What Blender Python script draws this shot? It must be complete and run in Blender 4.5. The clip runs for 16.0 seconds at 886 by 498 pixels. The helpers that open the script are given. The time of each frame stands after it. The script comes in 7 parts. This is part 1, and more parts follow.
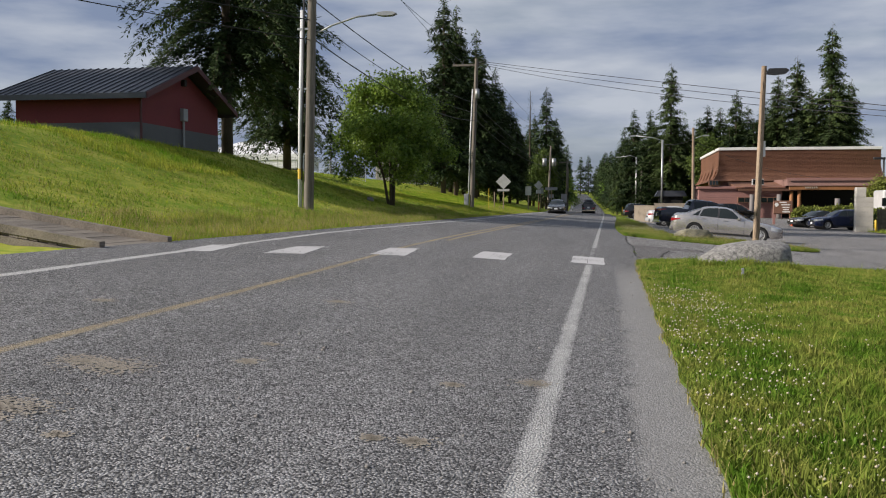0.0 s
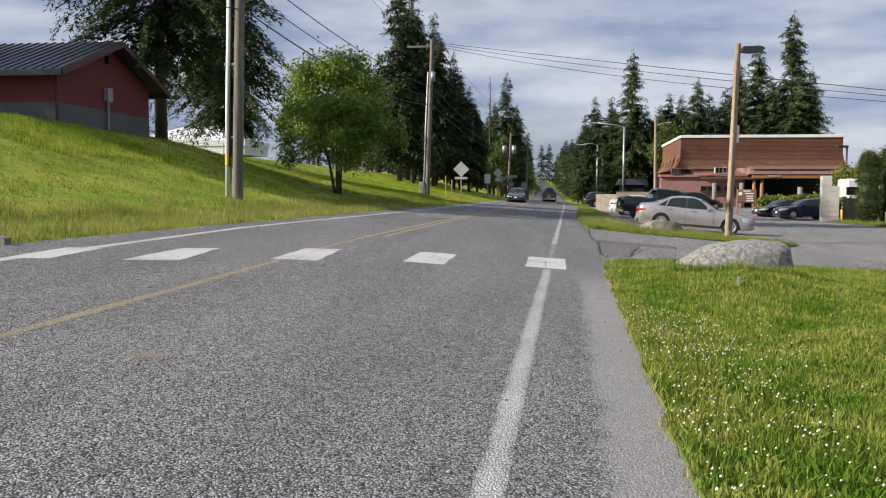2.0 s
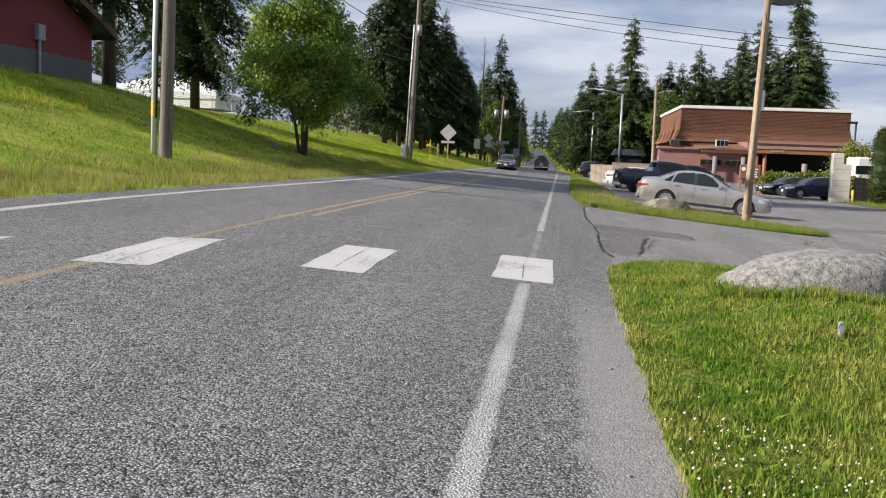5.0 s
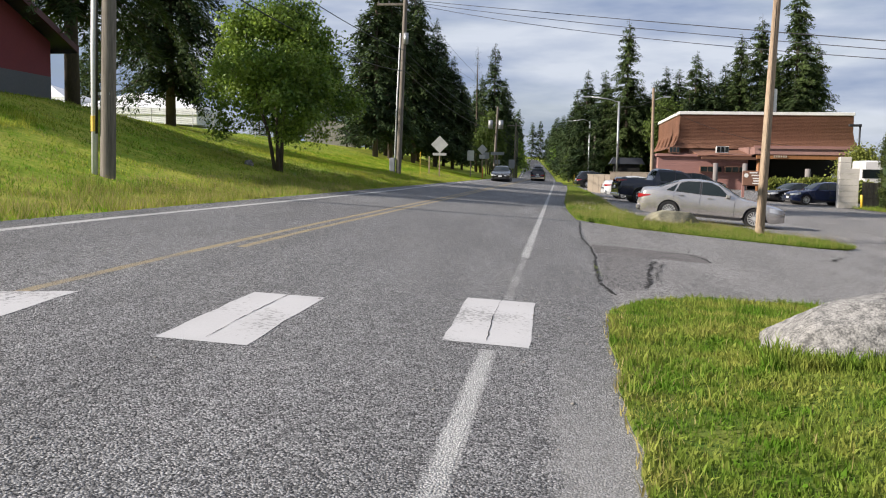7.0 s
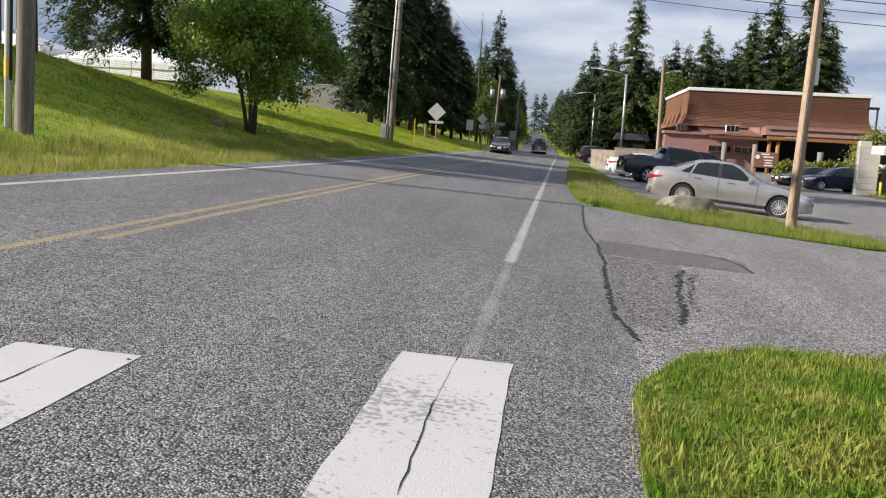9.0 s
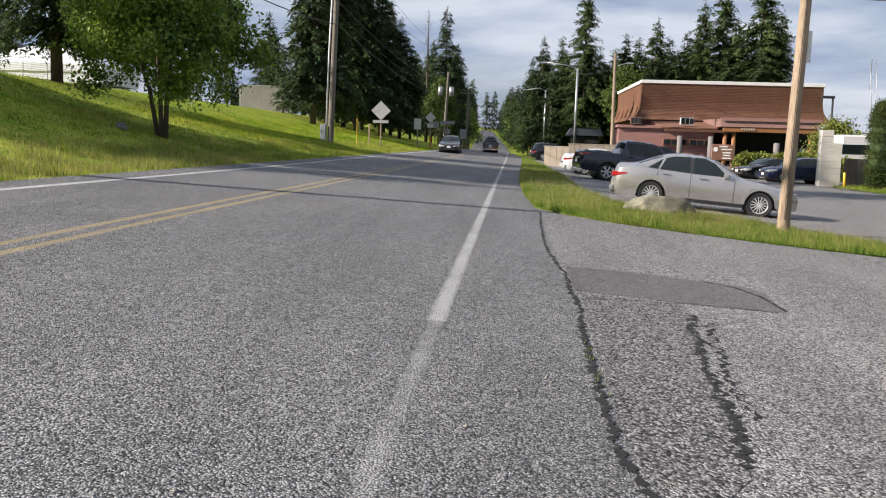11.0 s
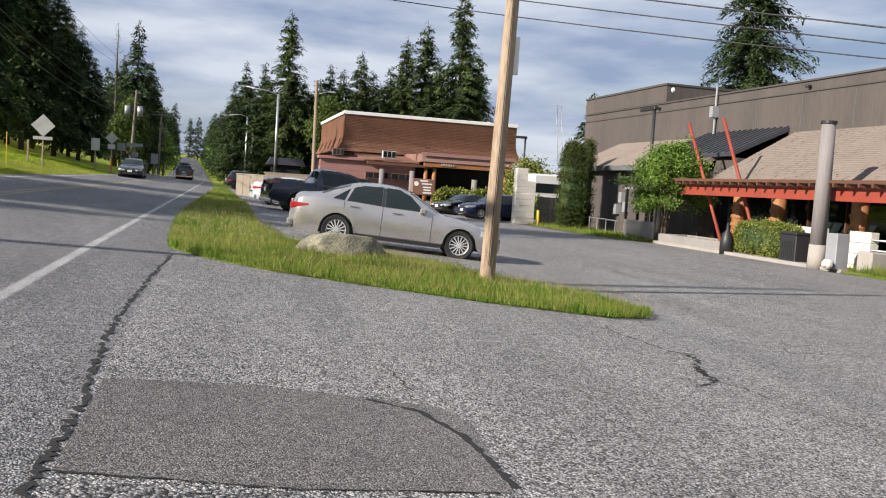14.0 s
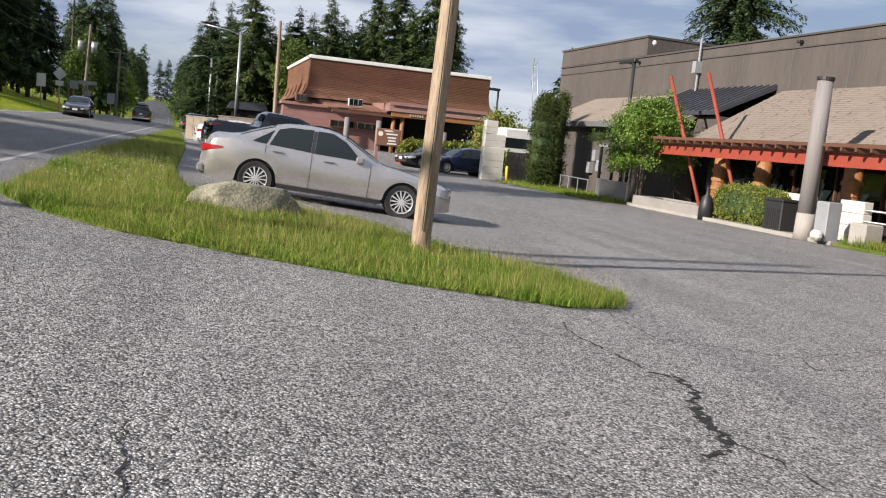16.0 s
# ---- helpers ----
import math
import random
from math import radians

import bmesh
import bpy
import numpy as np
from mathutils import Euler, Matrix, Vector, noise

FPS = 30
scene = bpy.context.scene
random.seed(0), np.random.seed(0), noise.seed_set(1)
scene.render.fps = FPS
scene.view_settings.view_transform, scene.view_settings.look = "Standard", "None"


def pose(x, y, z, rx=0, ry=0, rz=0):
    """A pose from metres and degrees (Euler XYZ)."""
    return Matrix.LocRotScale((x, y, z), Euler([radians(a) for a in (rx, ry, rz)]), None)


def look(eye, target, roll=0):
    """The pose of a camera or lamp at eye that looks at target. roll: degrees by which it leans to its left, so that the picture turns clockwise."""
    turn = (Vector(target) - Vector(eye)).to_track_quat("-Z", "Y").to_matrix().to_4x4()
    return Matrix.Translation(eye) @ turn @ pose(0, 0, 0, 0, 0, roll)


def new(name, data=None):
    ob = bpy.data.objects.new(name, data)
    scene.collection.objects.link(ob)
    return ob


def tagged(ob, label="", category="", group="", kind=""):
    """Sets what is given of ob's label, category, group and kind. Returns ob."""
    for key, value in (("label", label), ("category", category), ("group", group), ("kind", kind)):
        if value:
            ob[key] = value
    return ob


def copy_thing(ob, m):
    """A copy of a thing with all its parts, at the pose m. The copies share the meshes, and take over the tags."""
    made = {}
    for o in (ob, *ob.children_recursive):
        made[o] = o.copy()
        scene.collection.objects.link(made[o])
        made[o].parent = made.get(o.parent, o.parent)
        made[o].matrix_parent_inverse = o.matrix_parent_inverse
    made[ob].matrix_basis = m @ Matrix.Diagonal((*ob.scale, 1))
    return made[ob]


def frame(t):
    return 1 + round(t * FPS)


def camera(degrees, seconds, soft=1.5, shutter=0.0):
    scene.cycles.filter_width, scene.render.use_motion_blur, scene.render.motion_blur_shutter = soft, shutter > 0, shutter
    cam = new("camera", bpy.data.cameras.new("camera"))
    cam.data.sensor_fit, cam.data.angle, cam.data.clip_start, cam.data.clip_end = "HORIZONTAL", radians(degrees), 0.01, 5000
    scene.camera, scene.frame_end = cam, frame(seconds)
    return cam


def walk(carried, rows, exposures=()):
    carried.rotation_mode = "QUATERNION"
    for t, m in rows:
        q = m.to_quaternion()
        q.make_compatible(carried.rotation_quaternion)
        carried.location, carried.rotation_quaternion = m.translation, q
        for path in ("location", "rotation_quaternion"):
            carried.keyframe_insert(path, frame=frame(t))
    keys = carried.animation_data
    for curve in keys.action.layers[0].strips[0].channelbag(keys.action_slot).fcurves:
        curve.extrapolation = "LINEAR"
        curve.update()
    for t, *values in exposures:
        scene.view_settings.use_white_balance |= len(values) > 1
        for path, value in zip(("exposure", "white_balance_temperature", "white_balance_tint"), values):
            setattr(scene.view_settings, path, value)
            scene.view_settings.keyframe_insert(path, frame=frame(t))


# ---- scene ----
cam = camera(52.9, 16.0, soft=1.1)
PATH = [
    (0, (0.231, 0.008, 1.076), (-0.122, 1.972, 0.955), 4.1),
    (0.5, (0.258, 0.797, 1.087), (-0.056, 2.771, 1.02), 0.1),
    (1, (0.203, 1.57, 1.114), (-0.096, 3.546, 1.04), 2.9),
    (1.5, (0.233, 2.306, 1.128), (-0.061, 4.284, 1.07), 1.9),
    (2, (0.204, 3.104, 1.133), (-0.062, 5.081, 0.991), 4.2),
    (2.5, (0.245, 3.847, 1.159), (0.014, 5.828, 1.007), 6.4),
    (3, (0.246, 4.668, 1.158), (0.021, 6.648, 0.989), 4.3),
    (3.5, (0.279, 5.47, 1.168), (0.046, 7.449, 0.999), 5.0),
    (4, (0.238, 6.254, 1.17), (0.007, 8.226, 0.935), 5.5),
    (4.5, (0.262, 6.996, 1.192), (0.024, 8.97, 0.97), 5.7),
    (5, (0.207, 7.739, 1.211), (-0.03, 9.713, 0.991), 6.2),
    (7.5, (0.379, 11.229, 1.25), (0.139, 13.205, 1.061), 4.8),
    (8, (0.288, 12.125, 1.24), (0.062, 14.094, 0.97), 6.1),
    (8.5, (0.336, 12.931, 1.281), (0.102, 14.9, 1.019), 7.0),
    (11, (0.388, 17.279, 1.234), (0.258, 19.26, 0.986), 5.7),
    (11.5, (0.385, 17.93, 1.265), (0.338, 19.916, 1.028), 3.7),
    (12, (0.555, 18.683, 1.265), (0.650, 20.668, 1.045), 5.3),
    (12.5, (0.747, 19.495, 1.266), (1.138, 21.445, 1.062), 6.2),
    (13, (1.015, 20.14, 1.254), (1.483, 22.081, 1.137), 5.9),
    (13.5, (1.292, 21.005, 1.194), (1.803, 22.925, 0.963), 10.6),
    (14, (1.56, 21.677, 1.19), (2.061, 23.61, 1.088), 7.6),
    (14.5, (1.837, 22.417, 1.219), (2.347, 24.346, 1.089), 8.3),
    (15, (2.245, 23.179, 1.172), (2.737, 25.117, 1.135), 6.3),
    (15.5, (2.443, 23.71, 1.199), (3.024, 25.61, 0.971), 9.7),
    (16, (2.913, 24.426, 1.198), (3.486, 26.332, 1.004), 9.6),
]
PLANE = 4.0  # degrees by which the paved ground falls to the east
EXPOSURES = [(0.0, 0.37), (0.5, 0.63), (1.5, 0.70), (4.0, 0.81), (16.0, 0.84)]
walk(cam, [(t, pose(0, 0, 0, 0, PLANE, 0) @ look(eye, target, roll)) for t, eye, target, roll in PATH], EXPOSURES)

# ---------------------------------------------------------------- world, sun
SUN_EL, SUN_FROM = 26.5, (-0.94, -0.34)
world = bpy.data.worlds.new("sky")
scene.world = world
world.use_nodes = True
wn, wl = world.node_tree.nodes, world.node_tree.links
wn.clear()
w_out = wn.new("ShaderNodeOutputWorld")
w_bg = wn.new("ShaderNodeBackground")
w_sky = wn.new("ShaderNodeTexSky")
w_sky.sky_type, w_sky.sun_disc = "NISHITA", False
w_sky.sun_elevation = radians(SUN_EL)
w_sky.sun_rotation = math.atan2(SUN_FROM[0], SUN_FROM[1])
w_sky.air_density, w_sky.dust_density, w_sky.ozone_density = 1.0, 1.5, 1.5
w_tc = wn.new("ShaderNodeTexCoord")
w_map = wn.new("ShaderNodeMapping")
w_map.inputs["Scale"].default_value = (1.0, 1.0, 4.6)
w_n1 = wn.new("ShaderNodeTexNoise")
w_n1.inputs["Scale"].default_value, w_n1.inputs["Detail"].default_value, w_n1.inputs["Roughness"].default_value = 2.6, 7, 0.55
w_n1.inputs["Distortion"].default_value = 0.3
w_cover = wn.new("ShaderNodeValToRGB")
w_cover.color_ramp.elements[0].position, w_cover.color_ramp.elements[0].color = 0.30, (0.45, 0.45, 0.45, 1)
w_cover.color_ramp.elements[1].position, w_cover.color_ramp.elements[1].color = 0.50, (0.93, 0.93, 0.93, 1)
w_n2 = wn.new("ShaderNodeTexNoise")
w_n2.inputs["Scale"].default_value, w_n2.inputs["Detail"].default_value = 4.2, 8
w_cloud = wn.new("ShaderNodeValToRGB")
w_cloud.color_ramp.elements[0].position, w_cloud.color_ramp.elements[0].color = 0.38, (3.2, 4.0, 5.9, 1)
w_cloud.color_ramp.elements[1].position, w_cloud.color_ramp.elements[1].color = 0.62, (7.3, 7.8, 8.9, 1)
w_mix = wn.new("ShaderNodeMixRGB")
wl.new(w_tc.outputs["Generated"], w_map.inputs["Vector"])
wl.new(w_map.outputs["Vector"], w_n1.inputs["Vector"])
wl.new(w_map.outputs["Vector"], w_n2.inputs["Vector"])
wl.new(w_n1.outputs["Fac"], w_cover.inputs["Fac"])
wl.new(w_n2.outputs["Fac"], w_cloud.inputs["Fac"])
wl.new(w_cover.outputs["Color"], w_mix.inputs["Fac"])
wl.new(w_sky.outputs["Color"], w_mix.inputs["Color1"])
wl.new(w_cloud.outputs["Color"], w_mix.inputs["Color2"])
wl.new(w_mix.outputs["Color"], w_bg.inputs["Color"])
w_bg.inputs["Strength"].default_value = 0.055
wl.new(w_bg.outputs["Background"], w_out.inputs["Surface"])

sun_data = bpy.data.lights.new("sun", "SUN")
sun_data.energy, sun_data.angle, sun_data.color = 5.0, radians(0.8), (1.0, 0.91, 0.815)
sun = new("sun", sun_data)
_e = radians(SUN_EL)
sun.matrix_world = look((Vector((SUN_FROM[0] * math.cos(_e), SUN_FROM[1] * math.cos(_e), math.sin(_e))) * 200), (0, 0, 0))


# ---------------------------------------------------------------- materials
def mat(name, color, rough=0.8, metal=0.0, color2=None, scale=3.0, fine=40.0, amount=0.5, bump=0.0, bump_scale=60.0, spec=0.5, per=0.0, stretch=(1, 1, 1), island=False, coat=0.0, trans=0.0):
    """A surface with a large and a fine variation between color and color2, and a fine relief. per: how much single objects or islands differ."""
    m = bpy.data.materials.new(name)
    m.use_nodes = True
    n, l = m.node_tree.nodes, m.node_tree.links
    b = n["Principled BSDF"]
    b.inputs["Roughness"].default_value, b.inputs["Metallic"].default_value = rough, metal
    b.inputs["Specular IOR Level"].default_value = spec
    b.inputs["Coat Weight"].default_value = coat
    color2 = color2 or tuple(c * 0.72 for c in color)
    tc, mp = n.new("ShaderNodeTexCoord"), n.new("ShaderNodeMapping")
    mp.inputs["Scale"].default_value = stretch
    l.new(tc.outputs["Object"], mp.inputs["Vector"])
    big, small = n.new("ShaderNodeTexNoise"), n.new("ShaderNodeTexNoise")
    big.inputs["Scale"].default_value, big.inputs["Detail"].default_value = scale, 4
    small.inputs["Scale"].default_value, small.inputs["Detail"].default_value = fine, 3
    l.new(mp.outputs["Vector"], big.inputs["Vector"])
    l.new(mp.outputs["Vector"], small.inputs["Vector"])
    add = n.new("ShaderNodeMath")
    add.operation = "ADD"
    l.new(big.outputs["Fac"], add.inputs[0])
    l.new(small.outputs["Fac"], add.inputs[1])
    rng = n.new("ShaderNodeMapRange")
    rng.inputs["From Min"].default_value, rng.inputs["From Max"].default_value = 1.0 - 0.35 / max(amount, 0.05) * 0.5, 1.0 + 0.35 / max(amount, 0.05) * 0.5
    l.new(add.outputs[0], rng.inputs["Value"])
    mix = n.new("ShaderNodeMixRGB")
    mix.inputs["Color1"].default_value, mix.inputs["Color2"].default_value = (*color, 1), (*color2, 1)
    l.new(rng.outputs["Result"], mix.inputs["Fac"])
    last = mix.outputs["Color"]
    if per:
        src = n.new("ShaderNodeNewGeometry").outputs["Random Per Island"] if island else n.new("ShaderNodeObjectInfo").outputs["Random"]
        hsv = n.new("ShaderNodeHueSaturation")
        r2 = n.new("ShaderNodeMapRange")
        r2.inputs["To Min"].default_value, r2.inputs["To Max"].default_value = 1 - per, 1 + per
        l.new(src, r2.inputs["Value"])
        l.new(r2.outputs["Result"], hsv.inputs["Value"])
        l.new(last, hsv.inputs["Color"])
        last = hsv.outputs["Color"]
    l.new(last, b.inputs["Base Color"])
    if bump:
        bn, tx = n.new("ShaderNodeBump"), n.new("ShaderNodeTexNoise")
        tx.inputs["Scale"].default_value, tx.inputs["Detail"].default_value = bump_scale, 4
        bn.inputs["Strength"].default_value, bn.inputs["Distance"].default_value = bump, 0.4 / bump_scale
        l.new(mp.outputs["Vector"], tx.inputs["Vector"])
        l.new(tx.outputs["Fac"], bn.inputs["Height"])
        l.new(bn.outputs["Normal"], b.inputs["Normal"])
    if trans:
        tr, mx = n.new("ShaderNodeBsdfTranslucent"), n.new("ShaderNodeMixShader")
        mx.inputs["Fac"].default_value = trans
        l.new(last, tr.inputs["Color"])
        l.new(b.outputs["BSDF"], mx.inputs[1])
        l.new(tr.outputs["BSDF"], mx.inputs[2])
        l.new(mx.outputs["Shader"], n["Material Output"].inputs["Surface"])
    return m


def asphalt(name, dark, light, chip, tint_scale=0.35, bump=1.0):
    """Chip-seal: pale and dark stones in binder, with long stains."""
    m = bpy.data.materials.new(name)
    m.use_nodes = True
    n, l = m.node_tree.nodes, m.node_tree.links
    b = n["Principled BSDF"]
    b.inputs["Roughness"].default_value, b.inputs["Specular IOR Level"].default_value = 0.82, 0.35
    tc = n.new("ShaderNodeTexCoord")
    vo = n.new("ShaderNodeTexVoronoi")
    vo.inputs["Scale"].default_value = chip
    vo.inputs["Randomness"].default_value = 1.0
    warp = n.new("ShaderNodeTexNoise")
    warp.inputs["Scale"].default_value, warp.inputs["Detail"].default_value = chip * 1.1, 2
    l.new(tc.outputs["Object"], warp.inputs["Vector"])
    wsc = n.new("ShaderNodeVectorMath")
    wsc.operation = "MULTIPLY_ADD"
    wsc.inputs[1].default_value = (0.9 / chip,) * 3
    l.new(warp.outputs["Color"], wsc.inputs[0])
    l.new(tc.outputs["Object"], wsc.inputs[2])
    l.new(wsc.outputs[0], vo.inputs["Vector"])
    bw = n.new("ShaderNodeRGBToBW")
    l.new(vo.outputs["Color"], bw.inputs["Color"])
    ramp = n.new("ShaderNodeValToRGB")
    e = ramp.color_ramp.elements
    e[0].position, e[0].color = 0.22, (*dark, 1)
    e[1].position, e[1].color = 0.80, (*light, 1)
    l.new(bw.outputs["Val"], ramp.inputs["Fac"])
    edge = n.new("ShaderNodeMapRange")
    edge.inputs["From Min"].default_value, edge.inputs["From Max"].default_value = 0.25, 0.72
    edge.inputs["To Min"].default_value, edge.inputs["To Max"].default_value = 1.0, 0.34
    l.new(vo.outputs["Distance"], edge.inputs["Value"])
    mul = n.new("ShaderNodeMixRGB")
    mul.blend_type = "MULTIPLY"
    mul.inputs["Fac"].default_value = 1.0
    l.new(ramp.outputs["Color"], mul.inputs["Color1"])
    l.new(edge.outputs["Result"], mul.inputs["Color2"])
    mp = n.new("ShaderNodeMapping")
    mp.inputs["Scale"].default_value = (1.0, 0.16, 1.0)
    l.new(tc.outputs["Object"], mp.inputs["Vector"])
    st = n.new("ShaderNodeTexNoise")
    st.inputs["Scale"].default_value, st.inputs["Detail"].default_value = tint_scale * 3.2, 6
    l.new(mp.outputs["Vector"], st.inputs["Vector"])
    st2 = n.new("ShaderNodeTexNoise")
    st2.inputs["Scale"].default_value, st2.inputs["Detail"].default_value = 9.0, 5
    l.new(tc.outputs["Object"], st2.inputs["Vector"])
    sm = n.new("ShaderNodeMath")
    l.new(st.outputs["Fac"], sm.inputs[0])
    l.new(st2.outputs["Fac"], sm.inputs[1])
    sr = n.new("ShaderNodeMapRange")
    sr.inputs["From Min"].default_value, sr.inputs["From Max"].default_value = 0.75, 1.3
    sr.inputs["To Min"].default_value, sr.inputs["To Max"].default_value = 0.80, 1.22
    l.new(sm.outputs[0], sr.inputs["Value"])
    mul2 = n.new("ShaderNodeMixRGB")
    mul2.blend_type = "MULTIPLY"
    mul2.inputs["Fac"].default_value = 1.0
    l.new(mul.outputs["Color"], mul2.inputs["Color1"])
    l.new(sr.outputs["Result"], mul2.inputs["Color2"])
    l.new(mul2.outputs["Color"], b.inputs["Base Color"])
    bn = n.new("ShaderNodeBump")
    bn.inputs["Strength"].default_value, bn.inputs["Distance"].default_value, bn.invert = bump, 0.010, True
    l.new(vo.outputs["Distance"], bn.inputs["Height"])
    l.new(bn.outputs["Normal"], b.inputs["Normal"])
    return m


def dusty(m, dust, x0, x1, y1):
    """Dust that lies on a paved surface east of x0 to x1, as far north as y1, with an uneven rim."""
    n, l = m.node_tree.nodes, m.node_tree.links
    b = n["Principled BSDF"]
    old = b.inputs["Base Color"].links[0].from_socket
    tc, sx, no, fi = n.new("ShaderNodeTexCoord"), n.new("ShaderNodeSeparateXYZ"), n.new("ShaderNodeTexNoise"), n.new("ShaderNodeTexNoise")
    no.inputs["Scale"].default_value, no.inputs["Detail"].default_value = 2.2, 6
    fi.inputs["Scale"].default_value, fi.inputs["Detail"].default_value = 120, 3
    for q in (sx.inputs[0], no.inputs["Vector"], fi.inputs["Vector"]):
        l.new(tc.outputs["Object"], q)
    off = n.new("ShaderNodeMath")
    off.operation = "MULTIPLY_ADD"
    off.inputs[1].default_value = 0.30
    l.new(no.outputs["Fac"], off.inputs[0])
    l.new(sx.outputs["X"], off.inputs[2])
    fx, fy, mul = n.new("ShaderNodeMapRange"), n.new("ShaderNodeMapRange"), n.new("ShaderNodeMath")
    fx.interpolation_type = fy.interpolation_type = "SMOOTHSTEP"
    fx.inputs["From Min"].default_value, fx.inputs["From Max"].default_value = x0 + 0.15, x1 + 0.15
    fy.inputs["From Min"].default_value, fy.inputs["From Max"].default_value = y1 + 2.5, y1 - 2.5
    fx.inputs["To Max"].default_value = 0.66
    l.new(off.outputs[0], fx.inputs["Value"])
    l.new(sx.outputs["Y"], fy.inputs["Value"])
    mul.operation = "MULTIPLY"
    l.new(fx.outputs["Result"], mul.inputs[0])
    l.new(fy.outputs["Result"], mul.inputs[1])
    flat = n.new("ShaderNodeMapRange")
    flat.inputs["To Min"].default_value, flat.inputs["To Max"].default_value = 1.0, 0.25
    l.new(mul.outputs[0], flat.inputs["Value"])
    l.new(flat.outputs["Result"], next(q for q in n if q.bl_idname == "ShaderNodeBump").inputs["Strength"])
    ramp = n.new("ShaderNodeValToRGB")
    ramp.color_ramp.elements[0].position, ramp.color_ramp.elements[0].color = 0.3, (*[c * 0.55 for c in dust], 1)
    ramp.color_ramp.elements[1].position, ramp.color_ramp.elements[1].color = 0.7, (*dust, 1)
    l.new(fi.outputs["Fac"], ramp.inputs["Fac"])
    mix = n.new("ShaderNodeMixRGB")
    l.new(mul.outputs[0], mix.inputs["Fac"])
    l.new(old, mix.inputs["Color1"])
    l.new(ramp.outputs["Color"], mix.inputs["Color2"])
    l.new(mix.outputs["Color"], b.inputs["Base Color"])
    return m


def chip_paint(name, paint, keep, dark=(0.062, 0.062, 0.064), light=(0.39, 0.386, 0.386), chip=88):
    """Paint on the tops of the chip-seal stones, worn off in places and ragged along both sides of its stripe."""
    m = asphalt(name, dark, light, chip)
    n, l = m.node_tree.nodes, m.node_tree.links
    b = n["Principled BSDF"]
    old = b.inputs["Base Color"].links[0].from_socket
    vo = next(q for q in n if q.bl_idname == "ShaderNodeTexVoronoi")
    tc, uv, sx = n.new("ShaderNodeTexCoord"), n.new("ShaderNodeUVMap"), n.new("ShaderNodeSeparateXYZ")
    l.new(uv.outputs["UV"], sx.inputs[0])
    a, c = n.new("ShaderNodeTexNoise"), n.new("ShaderNodeTexNoise")
    a.inputs["Scale"].default_value, a.inputs["Detail"].default_value = 110, 4
    c.inputs["Scale"].default_value, c.inputs["Detail"].default_value = 1.2, 2
    l.new(tc.outputs["Object"], a.inputs["Vector"])
    l.new(tc.outputs["Object"], c.inputs["Vector"])
    s = n.new("ShaderNodeMath")
    l.new(a.outputs["Fac"], s.inputs[0])
    patchy = n.new("ShaderNodeMapRange")
    patchy.inputs["To Min"].default_value, patchy.inputs["To Max"].default_value = 0.34, 0.66
    l.new(c.outputs["Fac"], patchy.inputs["Value"])
    l.new(patchy.outputs["Result"], s.inputs[1])
    side, rim = n.new("ShaderNodeMath"), n.new("ShaderNodeMapRange")
    side.operation = "PINGPONG"
    side.inputs[1].default_value = 0.5
    l.new(sx.outputs["X"], side.inputs[0])
    rim.inputs["From Min"].default_value, rim.inputs["From Max"].default_value = 0.0, 0.26
    rim.inputs["To Min"].default_value, rim.inputs["To Max"].default_value = -0.17, 0.0
    l.new(side.outputs[0], rim.inputs["Value"])
    s2, r = n.new("ShaderNodeMath"), n.new("ShaderNodeMapRange")
    l.new(s.outputs[0], s2.inputs[0])
    l.new(rim.outputs["Result"], s2.inputs[1])
    r.inputs["From Min"].default_value, r.inputs["From Max"].default_value = 2 * keep - 0.16, 2 * keep + 0.16
    l.new(s2.outputs[0], r.inputs["Value"])
    gap = n.new("ShaderNodeMapRange")
    gap.inputs["From Min"].default_value, gap.inputs["From Max"].default_value = 0.30, 0.72
    gap.inputs["To Min"].default_value, gap.inputs["To Max"].default_value = 1.0, 0.50
    l.new(vo.outputs["Distance"], gap.inputs["Value"])
    top = n.new("ShaderNodeMixRGB")
    top.blend_type = "MULTIPLY"
    top.inputs["Fac"].default_value, top.inputs["Color1"].default_value = 1.0, (*paint, 1)
    l.new(gap.outputs["Result"], top.inputs["Color2"])
    mix = n.new("ShaderNodeMixRGB")
    l.new(r.outputs["Result"], mix.inputs["Fac"])
    l.new(old, mix.inputs["Color1"])
    l.new(top.outputs["Color"], mix.inputs["Color2"])
    l.new(mix.outputs["Color"], b.inputs["Base Color"])
    return m


